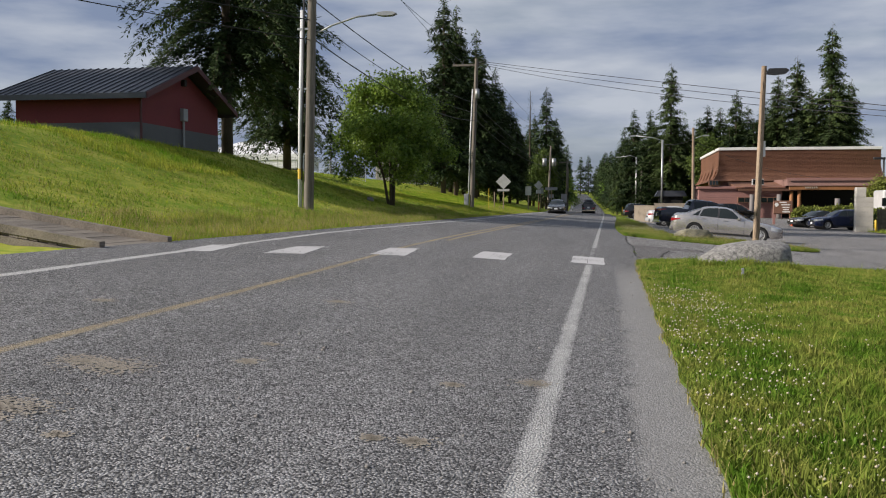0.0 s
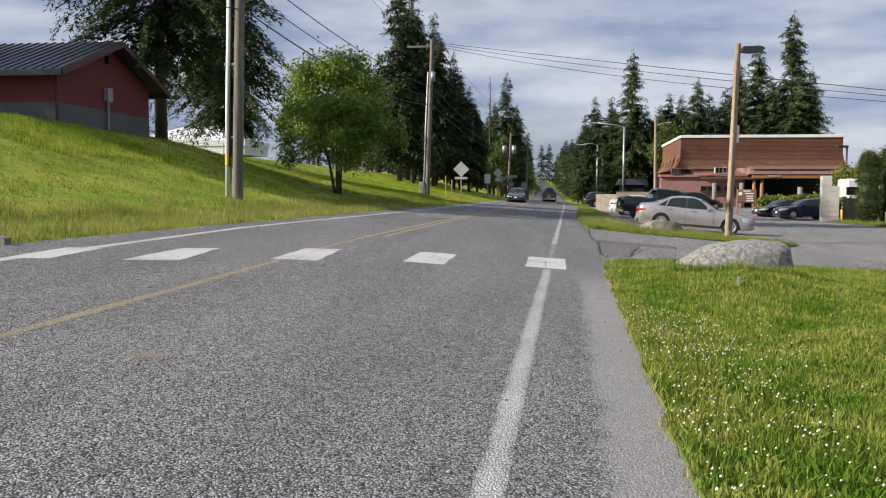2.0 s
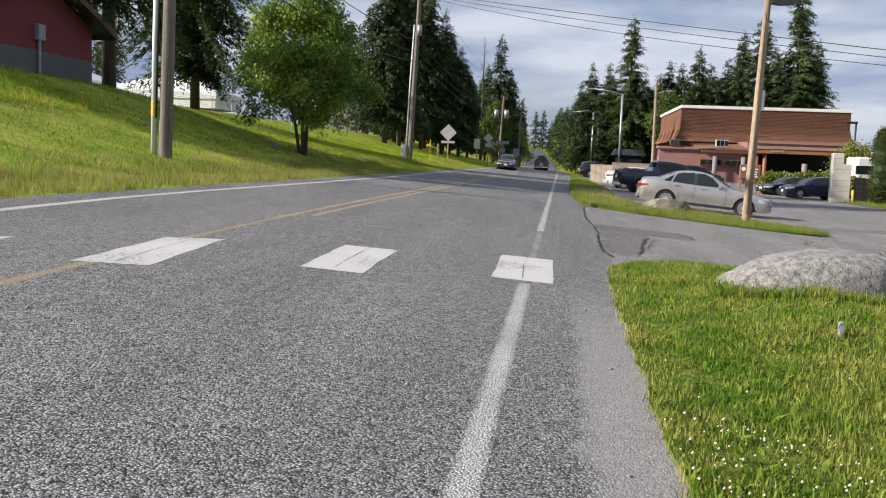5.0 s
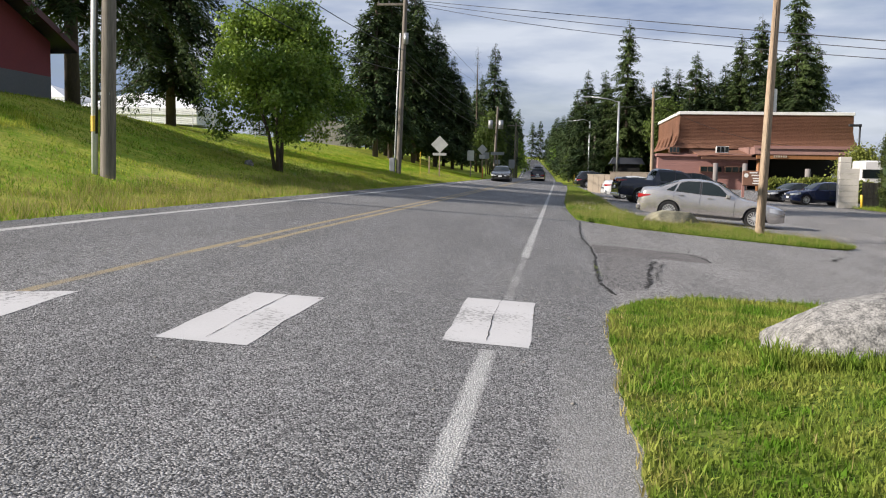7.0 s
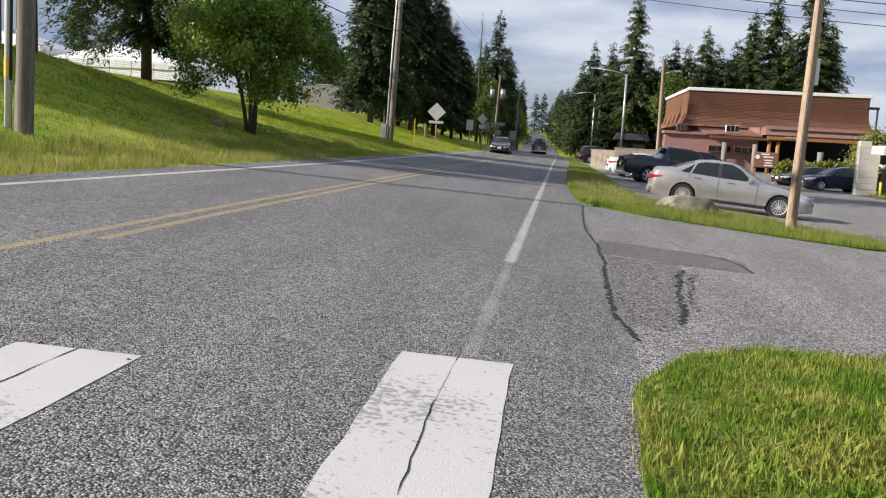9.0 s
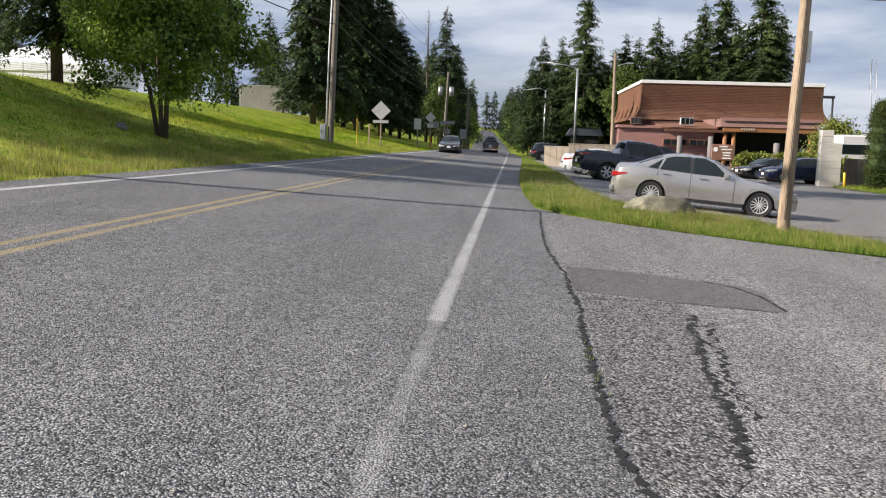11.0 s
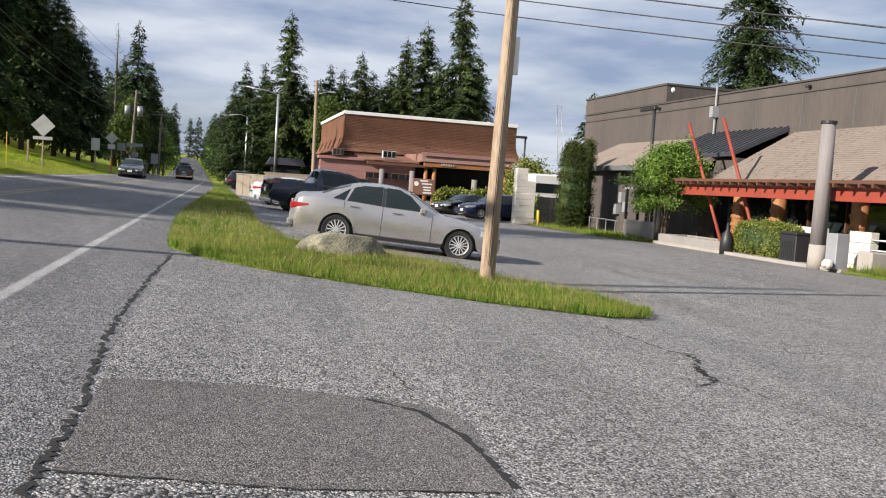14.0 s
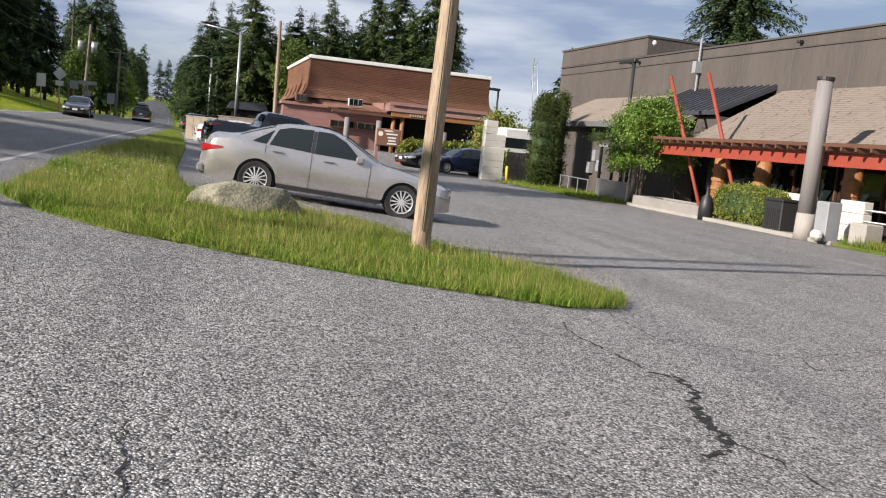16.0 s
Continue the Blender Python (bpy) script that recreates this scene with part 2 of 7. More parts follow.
def worn_paint(name, paint, under, keep=0.46, scale=45.0):
    """Road paint, worn through to the stones in places."""
    m = mat(name, paint, 0.75, color2=tuple(c * 0.86 for c in paint), scale=1.5, fine=60, bump=0.5, bump_scale=110)
    n, l = m.node_tree.nodes, m.node_tree.links
    b = n["Principled BSDF"]
    old = b.inputs["Base Color"].links[0].from_socket
    tc = n.new("ShaderNodeTexCoord")
    a, c = n.new("ShaderNodeTexNoise"), n.new("ShaderNodeTexNoise")
    a.inputs["Scale"].default_value, a.inputs["Detail"].default_value = scale, 4
    c.inputs["Scale"].default_value, c.inputs["Detail"].default_value = 1.1, 4
    l.new(tc.outputs["Object"], a.inputs["Vector"])
    l.new(tc.outputs["Object"], c.inputs["Vector"])
    s = n.new("ShaderNodeMath")
    l.new(a.outputs["Fac"], s.inputs[0])
    l.new(c.outputs["Fac"], s.inputs[1])
    r = n.new("ShaderNodeMapRange")
    r.inputs["From Min"].default_value, r.inputs["From Max"].default_value = 2 * keep - 0.05, 2 * keep + 0.07
    l.new(s.outputs[0], r.inputs["Value"])
    mix = n.new("ShaderNodeMixRGB")
    mix.inputs["Color1"].default_value = (*under, 1)
    l.new(old, mix.inputs["Color2"])
    l.new(r.outputs["Result"], mix.inputs["Fac"])
    l.new(mix.outputs["Color"], b.inputs["Base Color"])
    return m


ROAD = dusty(asphalt("road_chip_seal", (0.062, 0.062, 0.064), (0.47, 0.465, 0.465), 88), (0.36, 0.35, 0.335), 0.40, 0.53, 15.5)
LOT = asphalt("lot_asphalt", (0.07, 0.067, 0.066), (0.61, 0.59, 0.575), 76)
PATCH = asphalt("patch_asphalt", (0.085, 0.080, 0.078), (0.34, 0.315, 0.305), 112, bump=0.6)
COARSE = asphalt("broken_coarse_asphalt", (0.035, 0.034, 0.034), (0.44, 0.42, 0.41), 58, bump=1.0)
# Near-black tar; in open cracks this colour paints the shade of their depth.
TAR_SHADE = mat("tar_and_crack_shade", (0.014, 0.013, 0.012), 0.9, bump=0.6, bump_scale=50)
WHITE_LINE = chip_paint("white_line_paint", (0.62, 0.615, 0.60), 0.455)
BAR_WHITE = worn_paint("crossing_paint", (0.52, 0.51, 0.51), (0.26, 0.255, 0.25), 0.415, 30)
FAINT_LINE = chip_paint("worn_away_line_paint", (0.55, 0.545, 0.53), 0.53)
LINE_CLEAR = chip_paint("clear_white_line_paint", (0.68, 0.675, 0.66), 0.42)
FAINT_YELLOW = chip_paint("worn_away_yellow_paint", (0.47, 0.375, 0.22), 0.465)
YELLOW_LINE = chip_paint("yellow_line_paint", (0.48, 0.385, 0.225), 0.425)
DIRT = mat("pale_dirt", (0.40, 0.355, 0.29), 0.95, scale=6)
TURF = mat("turf_soil", (0.058, 0.110, 0.014), 0.95, color2=(0.15, 0.17, 0.036), scale=0.7, fine=9, amount=0.8, bump=0.8, bump_scale=25, spec=0.1)
FIELD = mat("field_turf", (0.150, 0.250, 0.017), 0.95, color2=(0.37, 0.37, 0.065), scale=0.45, fine=4, amount=0.8, bump=0.8, bump_scale=12, spec=0.1)
BLADE = mat("grass_blade", (0.098, 0.192, 0.018), 0.6, color2=(0.275, 0.29, 0.066), scale=1.1, fine=4.0, amount=0.9, per=0.35, island=True, spec=0.08, trans=0.4)
BLADE_BANK = mat("bank_grass_blade", (0.125, 0.245, 0.014), 0.7, color2=(0.37, 0.375, 0.055), scale=0.35, fine=1.6, amount=0.9, per=0.35, island=True, spec=0.08, trans=0.4)
BLADE_ISLAND = mat("island_grass_blade", (0.090, 0.185, 0.016), 0.7, color2=(0.29, 0.30, 0.080), scale=0.9, fine=3.5, amount=0.9, per=0.4, island=True, spec=0.08, trans=0.4)
BLADE_DRY = mat("dry_grass_blade", (0.25, 0.24, 0.07), 0.7, color2=(0.38, 0.31, 0.15), scale=0.5, fine=3, per=0.3, island=True, spec=0.08, trans=0.35)
FLOWER = mat("clover_flower", (0.60, 0.57, 0.48), 0.8, color2=(0.40, 0.33, 0.22), scale=1.0, fine=20, per=0.15, island=True)
NEEDLE = mat("fir_needles", (0.028, 0.050, 0.023), 0.7, color2=(0.072, 0.103, 0.038), scale=0.25, fine=2.0, amount=0.9, per=0.35, island=True, spec=0.12, trans=0.12)
# Lighter copy of the fir needles, with sunlight put into its colour.
NEEDLE_LIT = mat("sunlit_fir_needles", (0.042, 0.073, 0.027), 0.7, color2=(0.105, 0.14, 0.045), scale=0.25, fine=2.0, per=0.35, island=True, spec=0.12, trans=0.15)
LEAF = mat("apple_leaf", (0.080, 0.150, 0.020), 0.5, color2=(0.25, 0.34, 0.055), scale=0.6, fine=4.0, amount=0.9, per=0.4, island=True, spec=0.4, trans=0.35)
LEAF_DARK = mat("alder_leaf", (0.050, 0.085, 0.018), 0.6, color2=(0.115, 0.16, 0.036), scale=0.6, fine=4.0, per=0.4, island=True, spec=0.2, trans=0.25)
LEAF_BRIGHT = mat("maple_leaf", (0.095, 0.180, 0.026), 0.5, color2=(0.185, 0.275, 0.045), scale=0.6, fine=4.0, per=0.4, island=True, spec=0.4, trans=0.35)
HEDGE = mat("hedge_leaf", (0.12, 0.16, 0.03), 0.6, color2=(0.24, 0.25, 0.06), scale=0.8, fine=5, per=0.4, island=True, spec=0.12, trans=0.25)
CEDAR = mat("cedar_foliage", (0.028, 0.048, 0.014), 0.8, color2=(0.075, 0.088, 0.022), scale=1.0, fine=4, per=0.4, island=True, spec=0.12, trans=0.12)
BARK = mat("bark", (0.11, 0.085, 0.062), 0.95, color2=(0.055, 0.043, 0.034), scale=4, fine=30, bump=1.0, bump_scale=18, stretch=(1, 1, 0.25))
POLE_WOOD = mat("weathered_pole_wood", (0.22, 0.195, 0.165), 0.9, color2=(0.085, 0.073, 0.06), scale=9, fine=45, bump=0.5, bump_scale=60, stretch=(1, 1, 0.06))
POLE_TAN = mat("tan_pole_wood", (0.36, 0.275, 0.195), 0.85, color2=(0.19, 0.135, 0.09), scale=5, fine=60, amount=0.85, bump=0.6, bump_scale=60, stretch=(1, 1, 0.08))
TIMBER = mat("old_timber", (0.26, 0.225, 0.18), 0.9, color2=(0.10, 0.085, 0.07), scale=4, fine=50, bump=0.7, bump_scale=50, stretch=(1, 0.1, 1), per=0.15)
POST_WOOD = mat("varnished_log", (0.33, 0.15, 0.055), 0.6, color2=(0.20, 0.085, 0.03), scale=3, fine=30, bump=0.4, stretch=(1, 1, 0.1))
GALV = mat("galvanised_steel", (0.42, 0.43, 0.44), 0.45, 0.7, scale=2, fine=30)
PVC = mat("white_conduit", (0.66, 0.67, 0.68), 0.5, scale=2, fine=30)
CABLE = mat("black_cable", (0.02, 0.02, 0.022), 0.6)
BLACK = mat("black_plastic", (0.022, 0.022, 0.024), 0.5, scale=5, bump=0.1)
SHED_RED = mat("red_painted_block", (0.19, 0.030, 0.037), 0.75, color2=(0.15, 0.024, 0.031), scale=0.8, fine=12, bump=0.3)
TRIM_DARK = mat("dark_metal_trim", (0.075, 0.068, 0.062), 0.6, color2=(0.055, 0.05, 0.046), scale=2)
SHED_GREY = mat("grey_painted_block", (0.115, 0.12, 0.13), 0.75, color2=(0.09, 0.095, 0.10), scale=0.8, fine=12, bump=0.3)
SHED_TRIM = mat("maroon_trim", (0.10, 0.032, 0.035), 0.6, scale=1)
ROOF_METAL = mat("standing_seam_roof", (0.075, 0.08, 0.095), 0.38, 0.35, scale=0.6, fine=6)
STONE = mat("pale_rubble_stone", (0.30, 0.28, 0.26), 0.9, color2=(0.17, 0.16, 0.15), scale=3, fine=14, bump=0.8, bump_scale=20, per=0.25)
GRANITE = mat("granite_boulder", (0.31, 0.30, 0.285), 0.9, color2=(0.085, 0.083, 0.08), scale=16, fine=75, amount=0.8, bump=1.0, bump_scale=45)
GRANITE_TAN = mat("tan_boulder", (0.30, 0.275, 0.19), 0.9, color2=(0.12, 0.118, 0.09), scale=3.5, fine=40, amount=0.9, bump=0.9, bump_scale=22)
SHAKE = mat("brown_wood_shake", (0.185, 0.086, 0.050), 0.85, color2=(0.14, 0.064, 0.038), scale=0.5, fine=7, amount=0.8, bump=0.9, bump_scale=9, stretch=(1, 1, 0.5), per=0.14)
FASCIA_WHITE = mat("white_fascia", (0.72, 0.72, 0.70), 0.6, scale=1)
SIDING_PINK = mat("dusty_rose_siding", (0.30, 0.155, 0.135), 0.75, color2=(0.24, 0.125, 0.11), scale=1, fine=10)
ROSE_SHINGLE = mat("weathered_rose_shingle", (0.25, 0.145, 0.12), 0.85, color2=(0.18, 0.10, 0.085), scale=0.8, fine=9, bump=0.8, bump_scale=10, stretch=(1, 1, 3))
SIDING_GREY = mat("grey_brown_siding", (0.088, 0.074, 0.066), 0.8, color2=(0.064, 0.055, 0.05), scale=0.35, fine=5, bump=0.25, stretch=(1, 2.5, 0.25), amount=0.9)
SHINGLE = mat("asphalt_shingle", (0.20, 0.165, 0.138), 0.9, color2=(0.15, 0.122, 0.103), scale=0.5, fine=12, bump=0.5, bump_scale=14, per=0.12)
RED_PAINT = mat("red_painted_timber", (0.29, 0.05, 0.027), 0.6, color2=(0.20, 0.037, 0.022), scale=1.2, fine=20, bump=0.15)
BROWN_TIMBER = mat("brown_timber", (0.115, 0.050, 0.028), 0.7, color2=(0.08, 0.036, 0.02), scale=1.5, fine=20, stretch=(1, 0.2, 1))
# Darker copy of the concrete: shade painted into the planter and ramp walls.
CONCRETE_SHADED = mat("shaded_concrete", (0.27, 0.255, 0.235), 0.9, color2=(0.18, 0.17, 0.16), scale=1.3, fine=22, bump=0.4, bump_scale=40)
CONCRETE = mat("concrete", (0.34, 0.315, 0.285), 0.9, color2=(0.25, 0.235, 0.215), scale=1.3, fine=22, bump=0.4, bump_scale=40)
BLOCK_CREAM = mat("cream_block", (0.62, 0.59, 0.53), 0.85, color2=(0.50, 0.47, 0.42), scale=1.5, fine=15, bump=0.3)
TOTEM = mat("silver_weathered_log", (0.225, 0.205, 0.20), 0.8, color2=(0.15, 0.138, 0.135), scale=2, fine=30, bump=0.5, stretch=(1, 1, 0.06))
TENT = mat("white_canvas", (0.80, 0.81, 0.84), 0.7, scale=0.6, fine=4)
BOX_GREY = mat("grey_metal_cabinet", (0.33, 0.34, 0.36), 0.5, 0.2, scale=2)
TAN_PANEL = mat("tan_panel", (0.46, 0.38, 0.29), 0.7, scale=1)
CONTAINER = mat("pale_container_paint", (0.38, 0.36, 0.34), 0.6, scale=0.8, fine=6)
SIGN_BACK = mat("bare_aluminium_sign", (0.50, 0.50, 0.50), 0.45, 0.4, scale=3)
SIGN_BROWN = mat("brown_sign_board", (0.21, 0.105, 0.068), 0.6, scale=2)
SIGN_WHITE = mat("white_lettering", (0.80, 0.79, 0.76), 0.6)
ORANGE = mat("orange_plastic", (0.72, 0.15, 0.04), 0.5)
YELLOW = mat("yellow_plastic", (0.72, 0.48, 0.05), 0.5)
# Near-black standing in for the shade inside openings and under canopies.
UNLIT_BLACK = mat("unlit_inside_black", (0.012, 0.011, 0.011), 0.9)
GLASS = mat("dark_window_glass", (0.012, 0.018, 0.019), 0.03, spec=0.45, scale=1)
SILVER = mat("silver_champagne_paint", (0.50, 0.475, 0.46), 0.26, 0.75, color2=(0.47, 0.445, 0.43), scale=1, fine=300, coat=0.6)
NAVY = mat("navy_car_paint", (0.008, 0.012, 0.03), 0.22, 0.3, coat=0.8, scale=1)
BLUE = mat("blue_car_paint", (0.012, 0.022, 0.075), 0.22, 0.4, coat=0.8, scale=1)
BLACKPAINT = mat("black_car_paint", (0.008, 0.008, 0.009), 0.2, 0.2, coat=0.8, scale=1)
DARKGREY = mat("charcoal_car_paint", (0.022, 0.022, 0.026), 0.25, 0.4, coat=0.7, scale=1)
WHITEPAINT = mat("white_car_paint", (0.68, 0.68, 0.68), 0.3, coat=0.6, scale=1)
RUBBER = mat("tyre_rubber", (0.018, 0.018, 0.019), 0.85, scale=8, bump=0.3)
RIM = mat("alloy_rim", (0.68, 0.68, 0.68), 0.35, 0.5, scale=4)
CHROME = mat("chrome_trim", (0.65, 0.65, 0.66), 0.12, 1.0)
LENS_RED = mat("red_lens", (0.30, 0.012, 0.015), 0.15, coat=0.6)
LENS_CLEAR = mat("clear_lens", (0.55, 0.56, 0.58), 0.1, 0.3, coat=0.6)
PLATE = mat("pale_number_plate", (0.6, 0.62, 0.64), 0.5)


# ---------------------------------------------------------------- mesh helpers
def box(bm, x0, y0, z0, x1, y1, z1, b=0.0, m=None):
    r = bmesh.ops.create_cube(bm, size=1.0)
    v = r["verts"]
    bmesh.ops.transform(bm, matrix=Matrix.Translation(((x0 + x1) / 2, (y0 + y1) / 2, (z0 + z1) / 2)) @ Matrix.Diagonal((abs(x1 - x0), abs(y1 - y0), abs(z1 - z0), 1)), verts=v)
    if b:
        e = list({e for q in v for e in q.link_edges})
        g = bmesh.ops.bevel(bm, geom=e, offset=b, segments=1, affect="EDGES")
        v = list({q for f in g["faces"] for q in f.verts} | {q for q in v if q.is_valid})
    if m:
        bmesh.ops.transform(bm, matrix=m, verts=[q for q in v if q.is_valid])
    return bm


def tube(bm, pts, radii, seg=10, caps=True):
    """A round bar along pts; radii: one number, or one for each point."""
    pts = [Vector(p) for p in pts]
    radii = radii if hasattr(radii, "__len__") else [radii] * len(pts)
    rings = []
    for i, p in enumerate(pts):
        d = (pts[min(i + 1, len(pts) - 1)] - pts[max(i - 1, 0)]).normalized()
        a = d.cross(Vector((0, 0, 1)) if abs(d.z) < 0.95 else Vector((1, 0, 0))).normalized()
        c = d.cross(a)
        rings.append([bm.verts.new(p + radii[i] * (math.cos(2 * math.pi * k / seg) * a + math.sin(2 * math.pi * k / seg) * c)) for k in range(seg)])
    for r, s in zip(rings, rings[1:]):
        for k in range(seg):
            bm.faces.new((r[k], r[(k + 1) % seg], s[(k + 1) % seg], s[k]))
    if caps:
        bm.faces.new(rings[0][::-1])
        bm.faces.new(rings[-1])
    return bm


def prism(bm, outline, axis, a, b):
    """Extrudes a 2D outline along an axis from a to b; the outline lies in the other two axes, in their order."""
    def at(p, h):
        q = list(p)
        q.insert(axis, h)
        return q
    lo = [bm.verts.new(at(p, a)) for p in outline]
    hi = [bm.verts.new(at(p, b)) for p in outline]
    n = len(outline)
    bm.faces.new(lo[::-1])
    bm.faces.new(hi)
    for k in range(n):
        bm.faces.new((lo[k], lo[(k + 1) % n], hi[(k + 1) % n], hi[k]))
    bmesh.ops.recalc_face_normals(bm, faces=bm.faces)
    return bm


def quads(bm, rows):
    """A sheet through a grid of points."""
    g = [[bm.verts.new(p) for p in r] for r in rows]
    for r, s in zip(g, g[1:]):
        for k in range(len(r) - 1):
            bm.faces.new((r[k], r[k + 1], s[k + 1], s[k]))
    return bm


def part(name, bm, material, parent=None, label="", smooth=False, m=None):
    """Links a bmesh as one mesh object, under a thing or a part."""
    me = bpy.data.meshes.new(name)
    if smooth:
        for f in bm.faces:
            f.smooth = True
    bm.to_mesh(me)
    bm.free()
    me.materials.append(material)
    ob = new(name, me)
    if m is not None:
        ob.matrix_local = m
    if parent is not None:
        ob.parent = parent
    if label:
        ob["label"] = label
    return ob


def sharp(ob, angle=35.0):
    """Smooth shading but for edges sharper than the angle."""
    ob.data.set_sharp_from_angle(angle=radians(angle))
    return ob


def thing(name, label, category, group="", at=(0, 0, 0), turn=0.0):
    ob = new(name)
    ob.empty_display_size = 0.3
    ob.matrix_world = pose(*at, 0, 0, turn)
    return tagged(ob, label, category, group)


def fast_mesh(name, verts, faces, material):
    """A mesh object from arrays: verts (n, 3), faces (m, 3) or (m, 4)."""
    verts, faces = np.asarray(verts, dtype=np.float32), np.asarray(faces, dtype=np.int32)
    k = faces.shape[1]
    me = bpy.data.meshes.new(name)
    me.vertices.add(len(verts))
    me.vertices.foreach_set("co", verts.ravel())
    me.loops.add(faces.size)
    me.loops.foreach_set("vertex_index", faces.ravel())
    me.polygons.add(len(faces))
    me.polygons.foreach_set("loop_start", np.arange(0, faces.size, k, dtype=np.int32))
    me.polygons.foreach_set("loop_total", np.full(len(faces), k, dtype=np.int32))
    me.update(calc_edges=True)
    me.validate()
    me.materials.append(material)
    return new(name, me)


# ---------------------------------------------------------------- the ground
FALL = math.tan(radians(PLANE))
BANK_X = (-400, -60, -40, -22, -18.5, -16, -13, -10.3, -8.3, -6.75)
BANK_A = (7.0, 5.2, 4.4, 4.1, 3.65, 2.75, 1.75, 0.98, 0.52, 0.47)
BANK_B = (7.0, 5.6, 5.0, 3.65, 2.8, 2.15, 1.55, 1.1, 0.60, 0.47)


def smooth01(t):
    t = np.clip(t, 0, 1)
    return t * t * (3 - 2 * t)


def shift_of(y):
    """How far the road has bent to the west at y."""
    y = np.asarray(y, dtype=float)
    return np.where(y < 260, -0.00011 * np.clip(y - 95, 0, None) ** 2, -2.99 - 0.036 * (y - 260))


def road_shift(y):
    return float(shift_of(y))


def ground_z(x, y):
    """Height of the ground, for numbers or arrays."""
    x, y = np.asarray(x, dtype=float), np.asarray(y, dtype=float)
    x = x - shift_of(y)
    flat = np.where(x < 8, -FALL * x, -FALL * 8 - 0.024 * (np.minimum(x, 60) - 8))
    flat = flat + smooth01((x - 5) / 8) * 0.022 * np.clip(y - 74, 0, 60)
    k = smooth01((y - 42) / 16)
    bank = np.interp(x, BANK_X, BANK_A) * (1 - k) + np.interp(x, BANK_X, BANK_B) * k
    z = np.where(x < -6.75, bank, flat)
    far = np.clip(y - 190, 0, 500)
    z = z + 0.21 * np.exp(-((x - 2.9) / 1.4) ** 2 - ((y - 16.1) / 2.2) ** 2) * smooth01((x - 0.95) / 0.9)
    return z - 0.7 * smooth01((y - 130) / 50) + 0.027 * far


def gz(x, y):
    return float(ground_z(x, y))


def inside(poly, x, y):
    x, y = np.asarray(x), np.asarray(y)
    hit = np.zeros(x.shape, bool)
    for (x0, y0), (x1, y1) in zip(poly, poly[1:] + poly[:1]):
        c = (y0 > y) != (y1 > y)
        with np.errstate(divide="ignore", invalid="ignore"):
            hit ^= c & (x < (x1 - x0) * (y - y0) / (y1 - y0 + 1e-12) + x0)
    return hit


def laid(name, outline, lift, material, skirt=0.0, step=2.0, parent=None, rough=0.0):
    """A sheet with this outline that follows the ground, lifted above it; skirt: how far its rim goes down."""
    bm = bmesh.new()
    f = bm.faces.new([bm.verts.new((x, y, 0)) for x, y in outline])
    bmesh.ops.triangulate(bm, faces=[f])
    xs, ys = [p[0] for p in outline], [p[1] for p in outline]
    for axis, lo, hi in ((0, min(xs), max(xs)), (1, min(ys), max(ys))):
        s = step if hi - lo < 120 else step * 3
        c = math.ceil(lo / s) * s
        while c < hi:
            n = (1, 0, 0) if axis == 0 else (0, 1, 0)
            bmesh.ops.bisect_plane(bm, geom=bm.verts[:] + bm.edges[:] + bm.faces[:], plane_co=(c, c, 0), plane_no=n, dist=1e-5)
            c += s
    rim = {v for e in bm.edges if e.is_boundary for v in e.verts}
    for v in bm.verts:
        v.co.z = gz(v.co.x, v.co.y) + lift + (0 if v in rim else rough * noise.noise(v.co * 1.3))
    if skirt:
        e = [e for e in bm.edges if e.is_boundary]
        g = bmesh.ops.extrude_edge_only(bm, edges=e)
        for v in g["geom"]:
            if isinstance(v, bmesh.types.BMVert):
                v.co.z -= skirt
    bmesh.ops.recalc_face_normals(bm, faces=bm.faces)
    if sum(f.normal.z * f.calc_area() for f in bm.faces) < 0:
        bmesh.ops.reverse_faces(bm, faces=bm.faces)
    return part(name, bm, material, parent)


gx = np.unique(np.r_[np.arange(-60, 60, 1.0), np.arange(-400, 401, 20.0), -6.75])
gy = np.unique(np.r_[np.arange(-30, 140, 1.5), np.arange(140, 300, 5.0), np.arange(300, 900, 25.0), -80, -50])
GX, GY = np.meshgrid(gx, gy)
GZ = ground_z(GX, GY) - 0.03
k = len(gx)
idx = (np.arange(len(gy) - 1)[:, None] * k + np.arange(k - 1)[None]).ravel()
ground = fast_mesh("ground", np.c_[GX.ravel(), GY.ravel(), GZ.ravel()], np.c_[idx, idx + 1, idx + 1 + k, idx + k], FIELD)
tagged(ground, "grassy ground rising to a bank beside the road", "ground", kind="structure")

ys = [-30, 0, 20, 40, 60, 80, 95, 110, 125, 140, 160, 180, 200, 230, 260, 300, 360, 430, 520]
bm = bmesh.new()
quads(bm, [[(x + road_shift(y), y, gz(max(x, -6.74) + road_shift(y), y) + 0.10 * float(smooth01((y - 120) / 60))) for x in (-6.75, -5, -3.4, -1.6, 0, 1.03)] for y in ys])
road = tagged(part("road", bm, ROAD), "grey chip-sealed two-lane road with worn paint", "road", kind="structure")
LOT_OUT = [(1.03, 17.0), (40, 17), (40, 46), (21.6, 46.0), (21.6, 62), (19.5, 66), (19.0, 74), (30, 78), (30, 108), (6, 108), (1.03, 108)]
lot = tagged(laid("parking_lot", LOT_OUT, 0.0, LOT, step=2.0), "worn grey asphalt driveway and parking lot", "parking lot", kind="structure")
